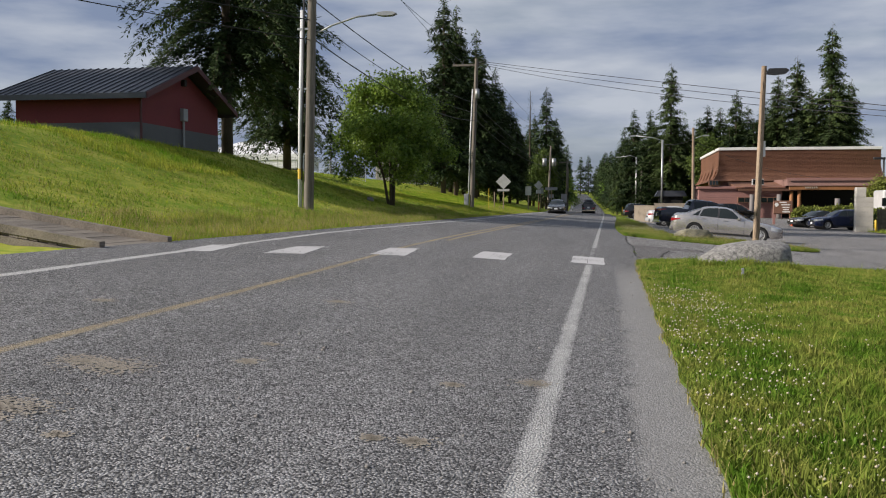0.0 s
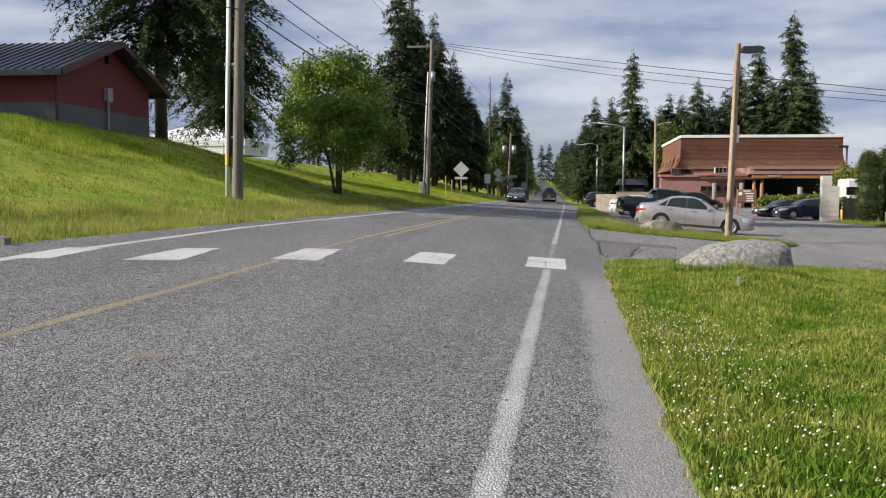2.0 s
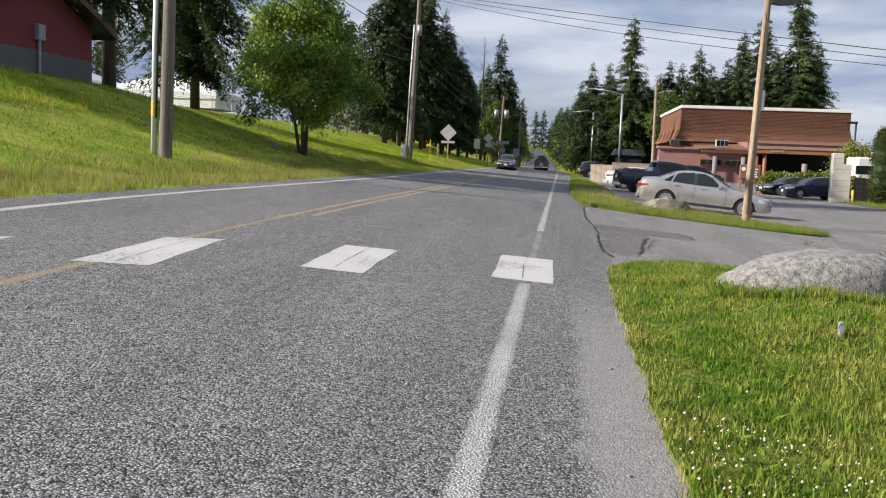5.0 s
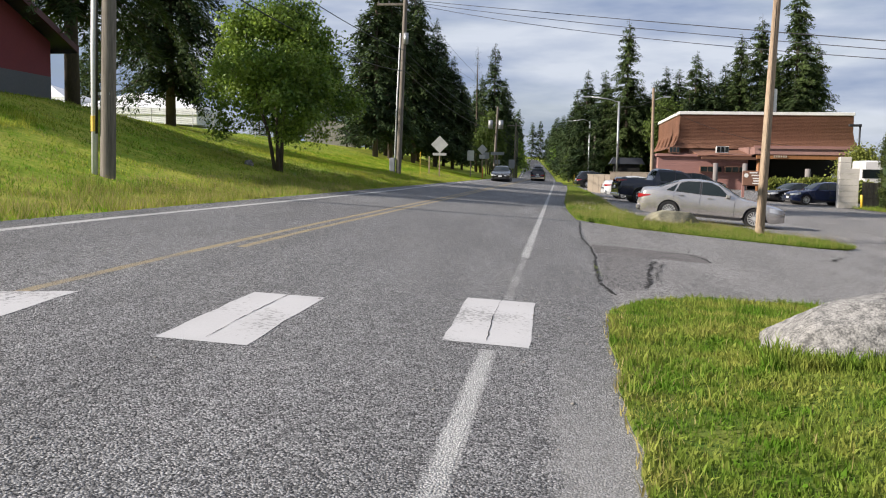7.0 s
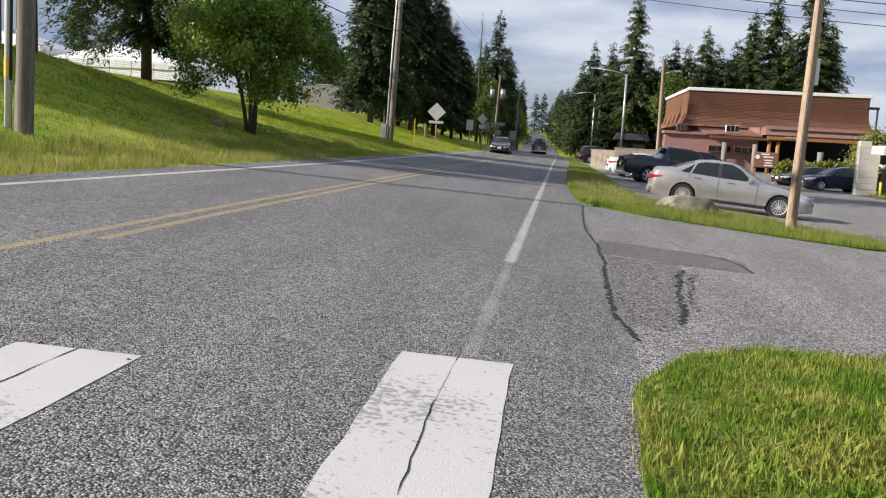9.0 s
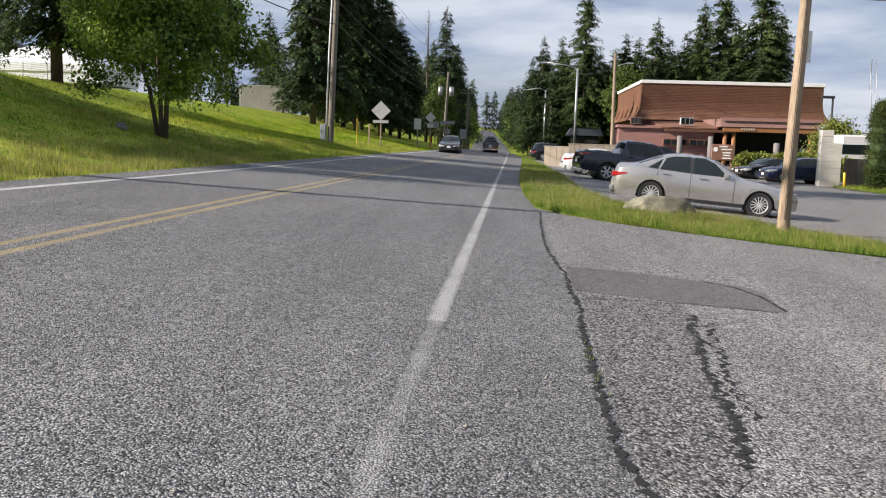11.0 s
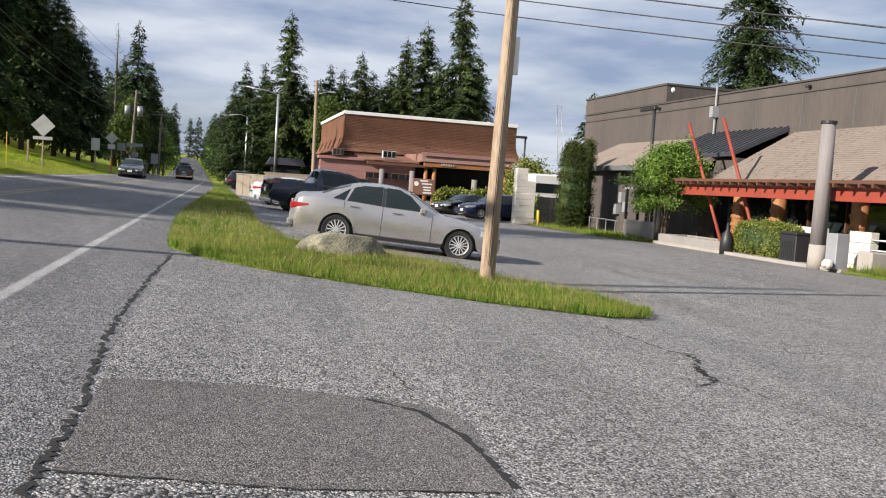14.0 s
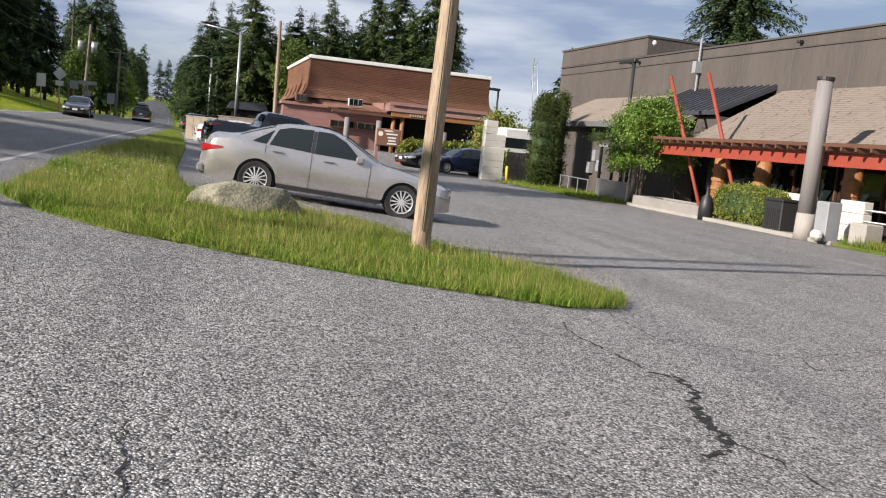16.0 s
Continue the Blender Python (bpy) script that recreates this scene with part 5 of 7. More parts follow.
lp = wood_pole("tan wooden light pole standing in the grass island", 5.86, 35.3, 6.75, 0.125, (0.20, 0.05), POLE_TAN)
arm(lp, [(0.2, 0.05, 6.55), (0.42, 0.05, 6.58)], 0.03)
bm = bmesh.new()
prism(bm, [(0.30, 6.46), (0.36, 6.64), (0.95, 6.64), (1.08, 6.56), (0.98, 6.46), (0.6, 6.42)], 1, -0.12, 0.22)
part("flood_lamp", bm, BLACK, lp, "dark flood lamp head")
bm = bmesh.new()
box(bm, 0.20, 0.02, 3.35, 0.30, 0.06, 3.95, 0.008)
part("notice_board", bm, SIGN_WHITE, lp, "small white plate nailed to the pole")
bm = bmesh.new()
tube(bm, [(-0.02, -0.128, 0.3), (0.07, -0.10, 3.2), (0.16, -0.05, 6.2)], 0.006, 5)
part("ground_wire", bm, CABLE, lp)

for x, y, top, ax, az, wood in ((6.8, 110.5, 9.1, 3.2, 9.6, GALV), (5.0, 150, 9.2, 1.9, 9.2, GALV)):
    z = gz(x, y)
    s = thing("street_lamp", "tall grey steel street lamp with a curved arm", "street lamp", "street lamps", (x, y, z))
    arm(s, [(0, 0, -0.2), (0, 0, top - z)], 0.12, GALV, "mast")
    arm(s, [(0, 0, top - z - 0.1), (0.3 * (ax - x), 0, top - z + 0.25), (ax - x + 0.5, 0, az - z)], 0.05)
    cobra_head(s, ax - x + 0.5, 0, az - z, -1, 0.8)
p4 = wood_pole("wooden pole with a lamp beside the brown building", 9.5, 100, 9.6 - gz(9.5, 100), 0.17, (-0.1, 0), POLE_TAN)
arm(p4, [(0, 0, 8.7), (0.9, 0, 9.0)], 0.04)
cobra_head(p4, 0.8, 0, 9.0, 1, 0.8)
wood_pole("wooden utility pole beside a street lamp", 5.7, 152, 9.2, 0.16, (0.3, 0))
p5 = wood_pole("utility pole carrying two transformers", -7.45, 120, 8.6, 0.17, (0.35, 0))
for dx in (-0.5, 0.75):
    bm = bmesh.new()
    tube(bm, [(dx, 0, 5.9), (dx, 0, 6.95)], 0.3, 10)
    part("transformer", bm, GALV, p5, smooth=True)
bm = bmesh.new()
box(bm, -0.6, -0.06, 6.6, 0.8, 0.06, 6.75)
part("crossarm", bm, POLE_WOOD, p5)
p6 = wood_pole("pale utility pole with crossarm", -5.95, 140, 8.0, 0.16, (0.15, 0), POLE_WOOD)
bm = bmesh.new()
box(bm, -1.1, -0.06, 7.5, 1.0, 0.06, 7.65)
part("crossarm", bm, POLE_WOOD, p6)
wood_pole("pale utility pole along the distant road", -6.8, 165, 8.5, 0.16, (0.1, 0), POLE_WOOD)


def cable(a, b, sag, r, label="black overhead cable between utility poles"):
    a, b = Vector(a), Vector(b)
    n = 18
    bm = bmesh.new()
    tube(bm, [a.lerp(b, i / n) - Vector((0, 0, 4 * sag * (i / n) * (1 - i / n))) for i in range(n + 1)], r, 5, False)
    return tagged(part("overhead_cable", bm, CABLE, smooth=True), label, "cable", "overhead cables")


T1, T2 = (-9.95, 30.5), (-9.6, 68.0)
for z1, z2, dx1, dx2, sag, r in ((12.3, 12.3, 0, -1.4, 0.5, 0.012), (11.2, 12.3, 0.1, 0.45, 0.6, 0.012), (8.3, 8.9, 0, 0, 0.5, 0.020), (7.6, 8.2, 0, 0.05, 0.6, 0.016), (6.9, 7.6, 0.05, 0.05, 0.7, 0.024)):
    cable((T1[0] + dx1, T1[1], z1), (T2[0] + dx2, T2[1], z2), sag, r)
    cable((T2[0] + dx2, T2[1], z2), (-7.1 + 0.4 * dx2, 120, z2 - 1.2), 0.9, r)
    cable((-7.1 + 0.4 * dx2, 120, z2 - 1.2), (-6.5, 165, z2 - 1.6), 0.8, r)
for z1, e in ((8.3, (-32, 6, 11.3)), (7.6, (-32, 7, 10.4)), (6.9, (-32, 6, 9.6)), (8.9, (-14, -25, 10.5))):
    cable((T1[0], T1[1], z1), e, 0.5, 0.018)
for z1, e, sag, r in ((12.15, (20.35, 25.4, 2.15), 0.1, 0.016), (12.05, (20.6, 27.0, 2.45), 0.4, 0.014), (11.95, (21.0, 28.9, 2.85), 0.8, 0.014)):
    cable((T2[0], T2[1], z1), e, sag, r)
cable((9.45, 100, 8.4), (6.8, 110.5, 8.6), 0.3, 0.025)
cable((9.45, 100, 8.2), (30, 104, 4.4), 1.6, 0.02)


def sign_post(label, x, y, h, name="road_sign"):
    t = thing(name, label, "road sign", "signs along the road", (x, y, gz(x, y)))
    bm = bmesh.new()
    box(bm, -0.045, -0.045, -0.2, 0.045, 0.045, h, 0.008)
    part("post", bm, POLE_TAN, t)
    return t


def plate(t, cx, cz, w, h, material, turn=0.0, y=-0.065, name="plate", label=""):
    bm = bmesh.new()
    box(bm, -w / 2, -0.012, -h / 2, w / 2, 0.012, h / 2)
    bmesh.ops.transform(bm, matrix=pose(cx, y, cz, 0, turn, 0), verts=bm.verts)
    return part(name, bm, material, t, label)


for x, y, zc, d, small in ((-8.97, 81, 3.3, 0.98, 2.53), (-7.44, 103, 3.5, 0.74, 2.75)):
    g = gz(x, y)
    t = sign_post("bare grey back of a diamond road sign on a post", x, y, zc - g + d * 0.6)
    plate(t, 0, zc - g, d, d, SIGN_BACK, 45)
    plate(t, 0, small - g, 1.1 if d > 0.8 else 0.6, 0.2 if d > 0.8 else 0.4, SIGN_BACK, 0, -0.08)
g = gz(-8.35, 100)
plate(sign_post("grey back of a rectangular road sign", -8.35, 100, 3.3 - g), 0, 2.8 - g, 0.66, 1.0, SIGN_BACK)
for x, y, zc, w, h in ((-6.9, 118, 3.4, 1.6, 0.35), (-6.9, 118.4, 2.4, 0.6, 0.5), (-8.6, 122, 3.2, 0.8, 0.8), (-5.9, 132, 2.3, 0.8, 1.2)):
    g = gz(x, y)
    plate(sign_post("small grey street sign on a post", x, y, zc - g + 0.2), 0, zc - g, w, h, BOX_GREY)
for x, y, h, m, w in ((-9.8, 81, 1.4, POLE_TAN, 0.09), (-9.2, 72.5, 1.7, YELLOW, 0.04), (-7.35, 102.5, 1.1, ORANGE, 0.09), (2.42, 14.6, 0.15, BOX_GREY, 0.04), (2.2, 112, 1.2, YELLOW, 0.1)):
    t = thing("marker_stake", {POLE_TAN: "short wooden stake in the grass", YELLOW: "thin yellow marker stake", ORANGE: "orange plastic marker post", BOX_GREY: "small grey metal stake in the grass"}[m], "stake", "", (x, y, gz(x, y)))
    bm = bmesh.new()
    box(bm, -w / 2, -w / 2, -0.1, w / 2, w / 2, h, 0.006)
    part("stake", bm, m, t)


# ---------------------------------------------------------------- boulders
def boulder(label, at, sx, sy, sz, seed, material, turn=0.0, slope=0.0):
    bm = bmesh.new()
    bmesh.ops.create_icosphere(bm, subdivisions=5, radius=1.0)
    o = Vector((seed * 3.1, seed * 1.7, 0))
    crnd = random.Random(seed)
    cuts = [(Vector((crnd.gauss(0, 1), crnd.gauss(0, 1), abs(crnd.gauss(0.2, 0.8)))).normalized(), crnd.uniform(0.72, 0.9)) for _ in range(13)]
    for v in bm.verts:
        q = v.co
        k = 1 + 0.20 * noise.noise(q * 1.1 + o) + 0.13 * noise.noise(q * 2.6 + o) + 0.13 * noise.noise(q * 5 + o) + 0.075 * noise.noise(q * 11 + o)
        flat = math.copysign(abs(q.z) ** 0.8, q.z)
        p = Vector((q.x, q.y, flat)) * k
        for nrm, lim in cuts:
            over = p.dot(nrm) - lim
            if over > 0:
                p -= nrm * over * 0.85
        rise = 1 - slope * (1 - p.x) / 2 if p.z > 0 else 1
        v.co = Vector((p.x * sx / 2, p.y * sy / 2, (p.z if p.z < 0.7 else 0.7 + 0.4 * (p.z - 0.7)) * rise * sz / 2)) * 1.06
    ob = part("boulder", bm, material, smooth=True)
    ob.matrix_world = pose(*at, 0, 4, turn)
    return tagged(ob, label, "boulder", "boulders in the grass")


boulder("large pale granite boulder sunk in the grass", (2.74, 16.75, gz(2.74, 16.75) + 0.06), 1.72, 0.95, 1.16, 4, GRANITE, -4, 0.42)
boulder("low tan boulder in the long island grass", (3.80, 37.5, gz(3.8, 37.5) + 0.12), 1.62, 1.05, 0.78, 9, GRANITE_TAN, 5)
boulder("small pale stone under the apple tree", (-11.6, 44.2, gz(-11.6, 44.2) + 0.05), 0.35, 0.3, 0.3, 2, GRANITE)


# ---------------------------------------------------------------- wooden footbridge
fb = thing("footbridge", "old timber footbridge over the roadside ditch", "footbridge", "", (-6.75, 12.4, 0.40))
slope = 0.16
for i in range(31):
    bm = bmesh.new()
    x = -0.15 * i - 0.05
    xa, xb, up = x - 0.072, x + 0.070, random.uniform(-0.005, 0.005)
    prism(bm, [(xa, up - slope * xa), (xb, up - slope * xb), (xb, up - slope * xb + 0.045), (xa, up - slope * xa + 0.045)], 1, -1.02 + random.uniform(-.02, .02), 1.02 + random.uniform(-.02, .02))
    part("plank", bm, TIMBER, fb)
for y in (-0.98, 0.98):
    bm = bmesh.new()
    prism(bm, [(0.1, 0.03), (0.1, 0.15), (-4.7, 0.15 + 4.7 * slope), (-4.7, 0.03 + 4.7 * slope)], 1, y - 0.07, y + 0.07)
    part("kerb_beam", bm, TIMBER, fb)
    bm = bmesh.new()
    prism(bm, [(0.0, -0.30), (0.0, -0.01), (-4.7, -0.01 + 4.7 * slope), (-4.7, -0.4 + 4.7 * slope)], 1, y - 0.07, y + 0.07)
    part("girder", bm, TIMBER, fb)

# ---------------------------------------------------------------- red block building
sh = thing("red_building", "red and grey block building with a dark metal roof", "building", "", (0, 0, 0))
X0, X1, Y0, Y1, ZB, ZE, ZP = -26.2, -20.1, 36.6, 45.6 - 0.9, 3.6, 6.15, 7.72
YM = (Y0 + Y1) / 2 + 0.1
bm = bmesh.new()
box(bm, X0, Y0, ZB - 0.3, X1, Y1, 4.75)
part("lower_wall", bm, SHED_GREY, sh, "grey painted lower block wall")
bm = bmesh.new()
prism(bm, [(Y0 + 0.002, 4.75), (Y1 - 0.002, 4.75), (Y1 - 0.002, ZE), (YM, ZP - 0.12), (Y0 + 0.002, ZE)], 0, X0 + 0.002, X1 - 0.002)
part("upper_wall", bm, SHED_RED, sh, "red painted upper block wall")
OV = 0.75
for y_e, s in ((Y0 - OV, 1), (Y1 + OV, -1)):
    run = YM - y_e if s > 0 else y_e - YM
    drop = (ZP - ZE) / (YM - Y0)
    ze = ZP - drop * abs(run)
    bm = bmesh.new()
    prism(bm, [(y_e, ze), (YM, ZP), (YM, ZP + 0.09), (y_e, ze + 0.09)], 0, X0 - 0.85, X1 + 0.75)
    roof = part("roof", bm, ROOF_METAL, sh)
    for i in range(20):
        x = X0 - 0.8 + i * 0.40
        bm = bmesh.new()
        prism(bm, [(y_e, ze + 0.092), (YM, ZP + 0.092), (YM, ZP + 0.135), (y_e, ze + 0.135)], 0, x, x + 0.035)
        part("seam", bm, ROOF_METAL, roof)
    bm = bmesh.new()
    box(bm, X0 - 0.86, min(y_e, y_e - s * 0.06), ze - 0.16, X1 + 0.76, max(y_e, y_e - s * 0.06), ze + 0.07)
    part("gutter", bm, ROOF_METAL, sh)
    bm = bmesh.new()
    prism(bm, [(y_e, ze - 0.16), (YM, ZP - 0.16), (YM, ZP + 0.10), (y_e, ze + 0.10)], 0, X1 + 0.755, X1 + 0.81)
    part("bargeboard", bm, SHED_TRIM, sh)
bm = bmesh.new()
box(bm, X1, Y0 + 0.03, ZB, X1 + 0.07, Y0 + 0.13, ZE)
part("downpipe", bm, SHED_TRIM, sh)
bm = bmesh.new()
box(bm, X1, 40.4, 5.15, X1 + 0.22, 40.85, 5.75, 0.02)
part("meter_box", bm, BOX_GREY, sh, "grey electric meter box")
bm = bmesh.new()
tube(bm, [(X1 + 0.1, 40.6, 3.7), (X1 + 0.1, 40.6, 5.15)], 0.06, 8)
part("conduit", bm, BOX_GREY, sh)
bm = bmesh.new()
box(bm, X1, 38.6, 6.55, X1 + 0.03, 39.0, 6.95)
part("vent", bm, SHED_TRIM, sh)
bm = bmesh.new()
box(bm, X1, YM - 0.2, 6.85, X1 + 0.2, YM + 0.05, 7.15)
part("wall_lamp", bm, BLACK, sh)
for i in range(3):
    for k in range(10):
        bm = bmesh.new()
        x = -26.3 + k * 0.27 + 0.1 * (i % 2)
        if k > 9 - 2 * i:
            continue
        box(bm, x, 35.9 + 0.05 * random.random(), 3.95 + i * 0.2, x + 0.25, 36.3, 4.14 + i * 0.2, 0.04)
        part("stone", bm, STONE, sh)


# ---------------------------------------------------------------- white tents, fence, container
def tent(x, y, w, d, eave, peak):
    g = gz(x, y)
    t = thing("marquee", "large white canvas marquee tent on the grass", "tent", "marquee tents", (x, y, g))
    bm = bmesh.new()
    e = [bm.verts.new(p) for p in ((-w / 2, -d / 2, eave), (w / 2, -d / 2, eave), (w / 2, d / 2, eave), (-w / 2, d / 2, eave))]
    a, b = bm.verts.new((-w / 2 + d / 2, 0, peak)), bm.verts.new((w / 2 - d / 2, 0, peak))
    for f in ((e[0], e[1], b, a), (e[2], e[3], a, b), (e[1], e[2], b), (e[3], e[0], a)):
        bm.faces.new(f)
    part("canopy", bm, TENT, t)
    bm = bmesh.new()
    box(bm, -w / 2, -d / 2 + 0.002, eave - 0.5, w / 2, d / 2, eave - 0.002)
    part("valance", bm, TENT, t)
    bm = bmesh.new()
    box(bm, -w / 2 + 0.1, -d / 2 + 0.1, 0, w / 2 - 0.1, d / 2 - 0.1, eave - 0.5)
    part("side_wall", bm, TENT, t)


tent(-30.5, 76, 9.5, 6, 1.2, 2.5)
tent(-40.5, 76, 9.0, 6, 1.2, 2.4)
fence = thing("chain_link_fence", "grey chain-link fence in front of the tents", "fence", "", (0, 0, 0))
for i in range(16):
    x, y = -42 + i * 1.5, 70.5 + 0.1 * i
    bm = bmesh.new()
    tube(bm, [(x, y, gz(x, y) - 0.1), (x, y, gz(x, y) + 1.2)], 0.03, 6)
    part("post", bm, GALV, fence)
bm = bmesh.new()
for k in range(9):
    tube(bm, [(-42 + i * 1.5, 70.5 + 0.1 * i, gz(-42 + i * 1.5, 70.5 + 0.1 * i) + 0.1 + 0.135 * k) for i in range(16)], 0.012, 4, False)
part("wire_mesh", bm, GALV, fence)
ct = thing("storage_shed", "long pale grey flat-roofed storage shed in the field", "shed", "", (-27.4, 117, gz(-27.4, 117) - 0.1))
bm = bmesh.new()
box(bm, -3.05, 0, 0, 3.05, 2.4, 2.9)
part("body", bm, CONTAINER, ct)
bm = bmesh.new()
box(bm, -3.15, -0.1, 2.9, 3.15, 2.5, 3.0)
part("roof", bm, CONTAINER, ct)
bm = bmesh.new()
for i in range(26):
    box(bm, -2.95 + i * 0.215, -0.04, 0.1, -2.85 + i * 0.215, 0.001, 2.8)
part("corrugation", bm, CONTAINER, ct)
bm = bmesh.new()
box(bm, 2.0, -0.05, 0.3, 2.45, -0.002, 2.6)
part("door", bm, SHED_GREY, ct)

# ---------------------------------------------------------------- brown shake-clad building
bb = thing("brown_building", "brown shake-clad building with a flared mansard roof", "building", "", (0, 0, 0))
BX0, BX1, BY0, BY1 = 13.35, 31.2, 110.0, 131.0
flare = [(0.0, 7.75), (0.0, 5.9), (0.12, 5.1), (0.40, 4.5), (0.75, 4.1)]
shake_rnd = random.Random(8)
for side in ("front", "west"):
    a0, a1 = (BX0, BX1) if side == "front" else (BY0, BY1)
    bm = bmesh.new()
    rows = []
    for d, z in flare:
        if side == "front":
            rows.append([(a0 - d, BY0 - d, z), (a1 + d, BY0 - d, z)])
        else:
            rows.append([(BX0 - d, BY1 + d, z), (BX0 - d, BY0 - d, z)])
    quads(bm, rows)
    bmesh.ops.recalc_face_normals(bm, faces=bm.faces)
    mansard = part("mansard", bm, SHAKE, bb)
    # courses of shakes, each a row of small uneven boards
    V, F = [], []
    courses = 24
    for c in range(courses):
        z1 = 7.72 - c * (7.72 - 4.12) / courses
        z0 = z1 - (7.72 - 4.12) / courses - 0.03
        d1 = float(np.interp(z1, [p[1] for p in flare[::-1]], [p[0] for p in flare[::-1]]))
        d0 = float(np.interp(z0, [p[1] for p in flare[::-1]], [p[0] for p in flare[::-1]]))
        a = a0 - d0
        while a < a1 + d0:
            w = shake_rnd.uniform(0.22, 0.55)
            b = min(a + w - 0.02, a1 + d0)
            out = shake_rnd.uniform(0.002, 0.009)
            q = len(V)
            zz = z0 - shake_rnd.uniform(0, 0.04)
            pts = [(a, d1 + 0.012, z1), (b, d1 + 0.012, z1), (b, d0 + out, zz), (a, d0 + out, zz), (b, d0, zz), (a, d0, zz)]
            V += [(p, BY0 - d, z) if side == "front" else (BX0 - d, p, z) for p, d, z in pts]
            F += [(q, q + 1, q + 2, q + 3), (q + 3, q + 2, q + 4, q + 5)]
            a += w
    o = tagged(fast_mesh("shake_cladding", V, F, SHAKE), "rows of split brown wooden shakes", kind="stuff")
    o.parent = mansard
bm = bmesh.new()
box(bm, BX0 + 0.02, BY0 + 0.02, 4.0, BX1, BY1, 7.7)
part("core", bm, SHAKE, bb)
bm = bmesh.new()
box(bm, BX0 - 0.15, BY0 - 0.15, 7.72, BX1 + 0.1, BY0 + 0.12, 8.06, 0.03)
box(bm, BX0 - 0.15, BY0 + 0.121, 7.72, BX0 + 0.12, BY1, 8.06, 0.03)
part("coping", bm, FASCIA_WHITE, bb, "white metal roof edge")
bm = bmesh.new()
box(bm, BX0 + 0.2, BY0 + 0.3, -0.3, BX1 - 0.2, BY1 - 0.3, 4.05)
part("lower_wall", bm, SIDING_PINK, bb, "dusty rose lower wall")
for i in range(5):
    bm = bmesh.new()
    tube(bm, [(BX0 - 0.06, BY0 + 2 + 4 * i, 5.6), (BX0 - 0.45, BY0 + 2 + 4 * i, 4.5)], 0.12, 6)
    part("rib", bm, SHAKE, bb)
# low rose annexe with flat roof
g = gz(15, 104)
an = thing("rose_annexe", "low dusty-rose annexe with a flat roof and beams", "building", "", (0, 0, 0))
for i in range(15):
    bm = bmesh.new()
    box(bm, 10.4, 103.0 - 0.012 * (i % 2), g - 0.4 + i * 0.235, 19.2, 108.5, g - 0.4 + i * 0.235 + 0.228)
    part("siding_board", bm, SIDING_PINK, an)
bm = bmesh.new()
box(bm, 10.2, 102.7, g + 3.13, 19.5, 108.6, g + 3.4, 0.02)
part("roof", bm, SIDING_PINK, an)
bm = bmesh.new()
prism(bm, [(102.2, g + 3.3), (108.6, g + 4.0), (108.6, g + 3.41), (102.2, g + 3.2)], 0, 14.2, 19.4)
part("roof", bm, SHAKE, an)
for x0, x1, z0, z1 in ((14.5, 16.6, 1.6, 2.2), (16.9, 18.9, 1.6, 2.2), (11.4, 12.4, 3.5, 4.1), (16.0, 17.2, 3.55, 4.2)):
    bm = bmesh.new()
    box(bm, x0, 102.55, g + z0, x1, 102.98, g + z1)
    # The white frame at x 16.0 stands for an air conditioner, not a window.
    w = part("window_frame", bm, FASCIA_WHITE if x0 == 16.0 else SIGN_BROWN, an)
    for k in range(3):
        bm = bmesh.new()
        box(bm, x0 + 0.06 + k * (x1 - x0) / 3, 102.53, g + z0 + 0.06, x0 - 0.02 + (k + 1) * (x1 - x0) / 3, 102.548, g + z1 - 0.06)
        part("pane", bm, GLASS, w)
for x in (15.8, 18.6):
    bm = bmesh.new()
    tube(bm, [(x, 101.4, g - 0.5), (x, 101.4, g + 2.5)], 0.24, 10)
    part("column", bm, TOTEM, an, smooth=True)
bm = bmesh.new()
box(bm, 14.4, 101.2, g + 2.85, 20.5, 101.6, g + 3.1, 0.02)
part("beam", bm, BROWN_TIMBER, an)
# entrance portico
pt = thing("portico", "brown shingled entrance portico on orange timber posts", "portico", "", (0, 0, 0))
g = gz(23.5, 103)
bm = bmesh.new()
prism(bm, [(101.0, g + 3.65), (101.3, g + 4.35), (110, g + 4.5), (110, g + 3.55)], 0, 19.4, 28.2)
part("roof", bm, ROSE_SHINGLE, pt)
bm = bmesh.new()
box(bm, 19.3, 100.9, g + 4.30, 28.3, 101.05, g + 4.48)
part("ridge_cap", bm, SIDING_PINK, pt)
bm = bmesh.new()
box(bm, 19.6, 101.1, g + 3.2, 28.0, 101.4, g + 3.62, 0.02)
part("beam", bm, POST_WOOD, pt)
for x in (19.9, 20.7, 27.6):
    bm = bmesh.new()
    tube(bm, [(x, 101.6, g - 0.5), (x, 101.6, g + 3.2)], 0.2, 10)
    part("post", bm, POST_WOOD, pt, smooth=True)
for x in (24.6, 29.0):
    bm = bmesh.new()
    tube(bm, [(x, 101.6, g - 0.5), (x, 101.6, g + 2.3)], 0.27, 10)
    part("column", bm, TOTEM, pt, smooth=True)
# Flat near-black sheet painted as the shade deep under the portico.
bm = bmesh.new()
box(bm, 19.4, 108.0, g - 0.5, 29.8, 108.2, g + 3.5)
part("entrance_shade_sheet", bm, UNLIT_BLACK, pt)
for i in range(6):
    bm = bmesh.new()
    box(bm, 21.2 + i * 0.22, 101.02, g + 3.35, 21.32 + i * 0.22, 101.09, g + 3.55)
    part("text_bar", bm, TAN_PANEL, pt)
bm = bmesh.new()
box(bm, 28.6, 107.7, g + 0.6, 29.8, 107.98, g + 1.9)
part("window", bm, FASCIA_WHITE, pt)
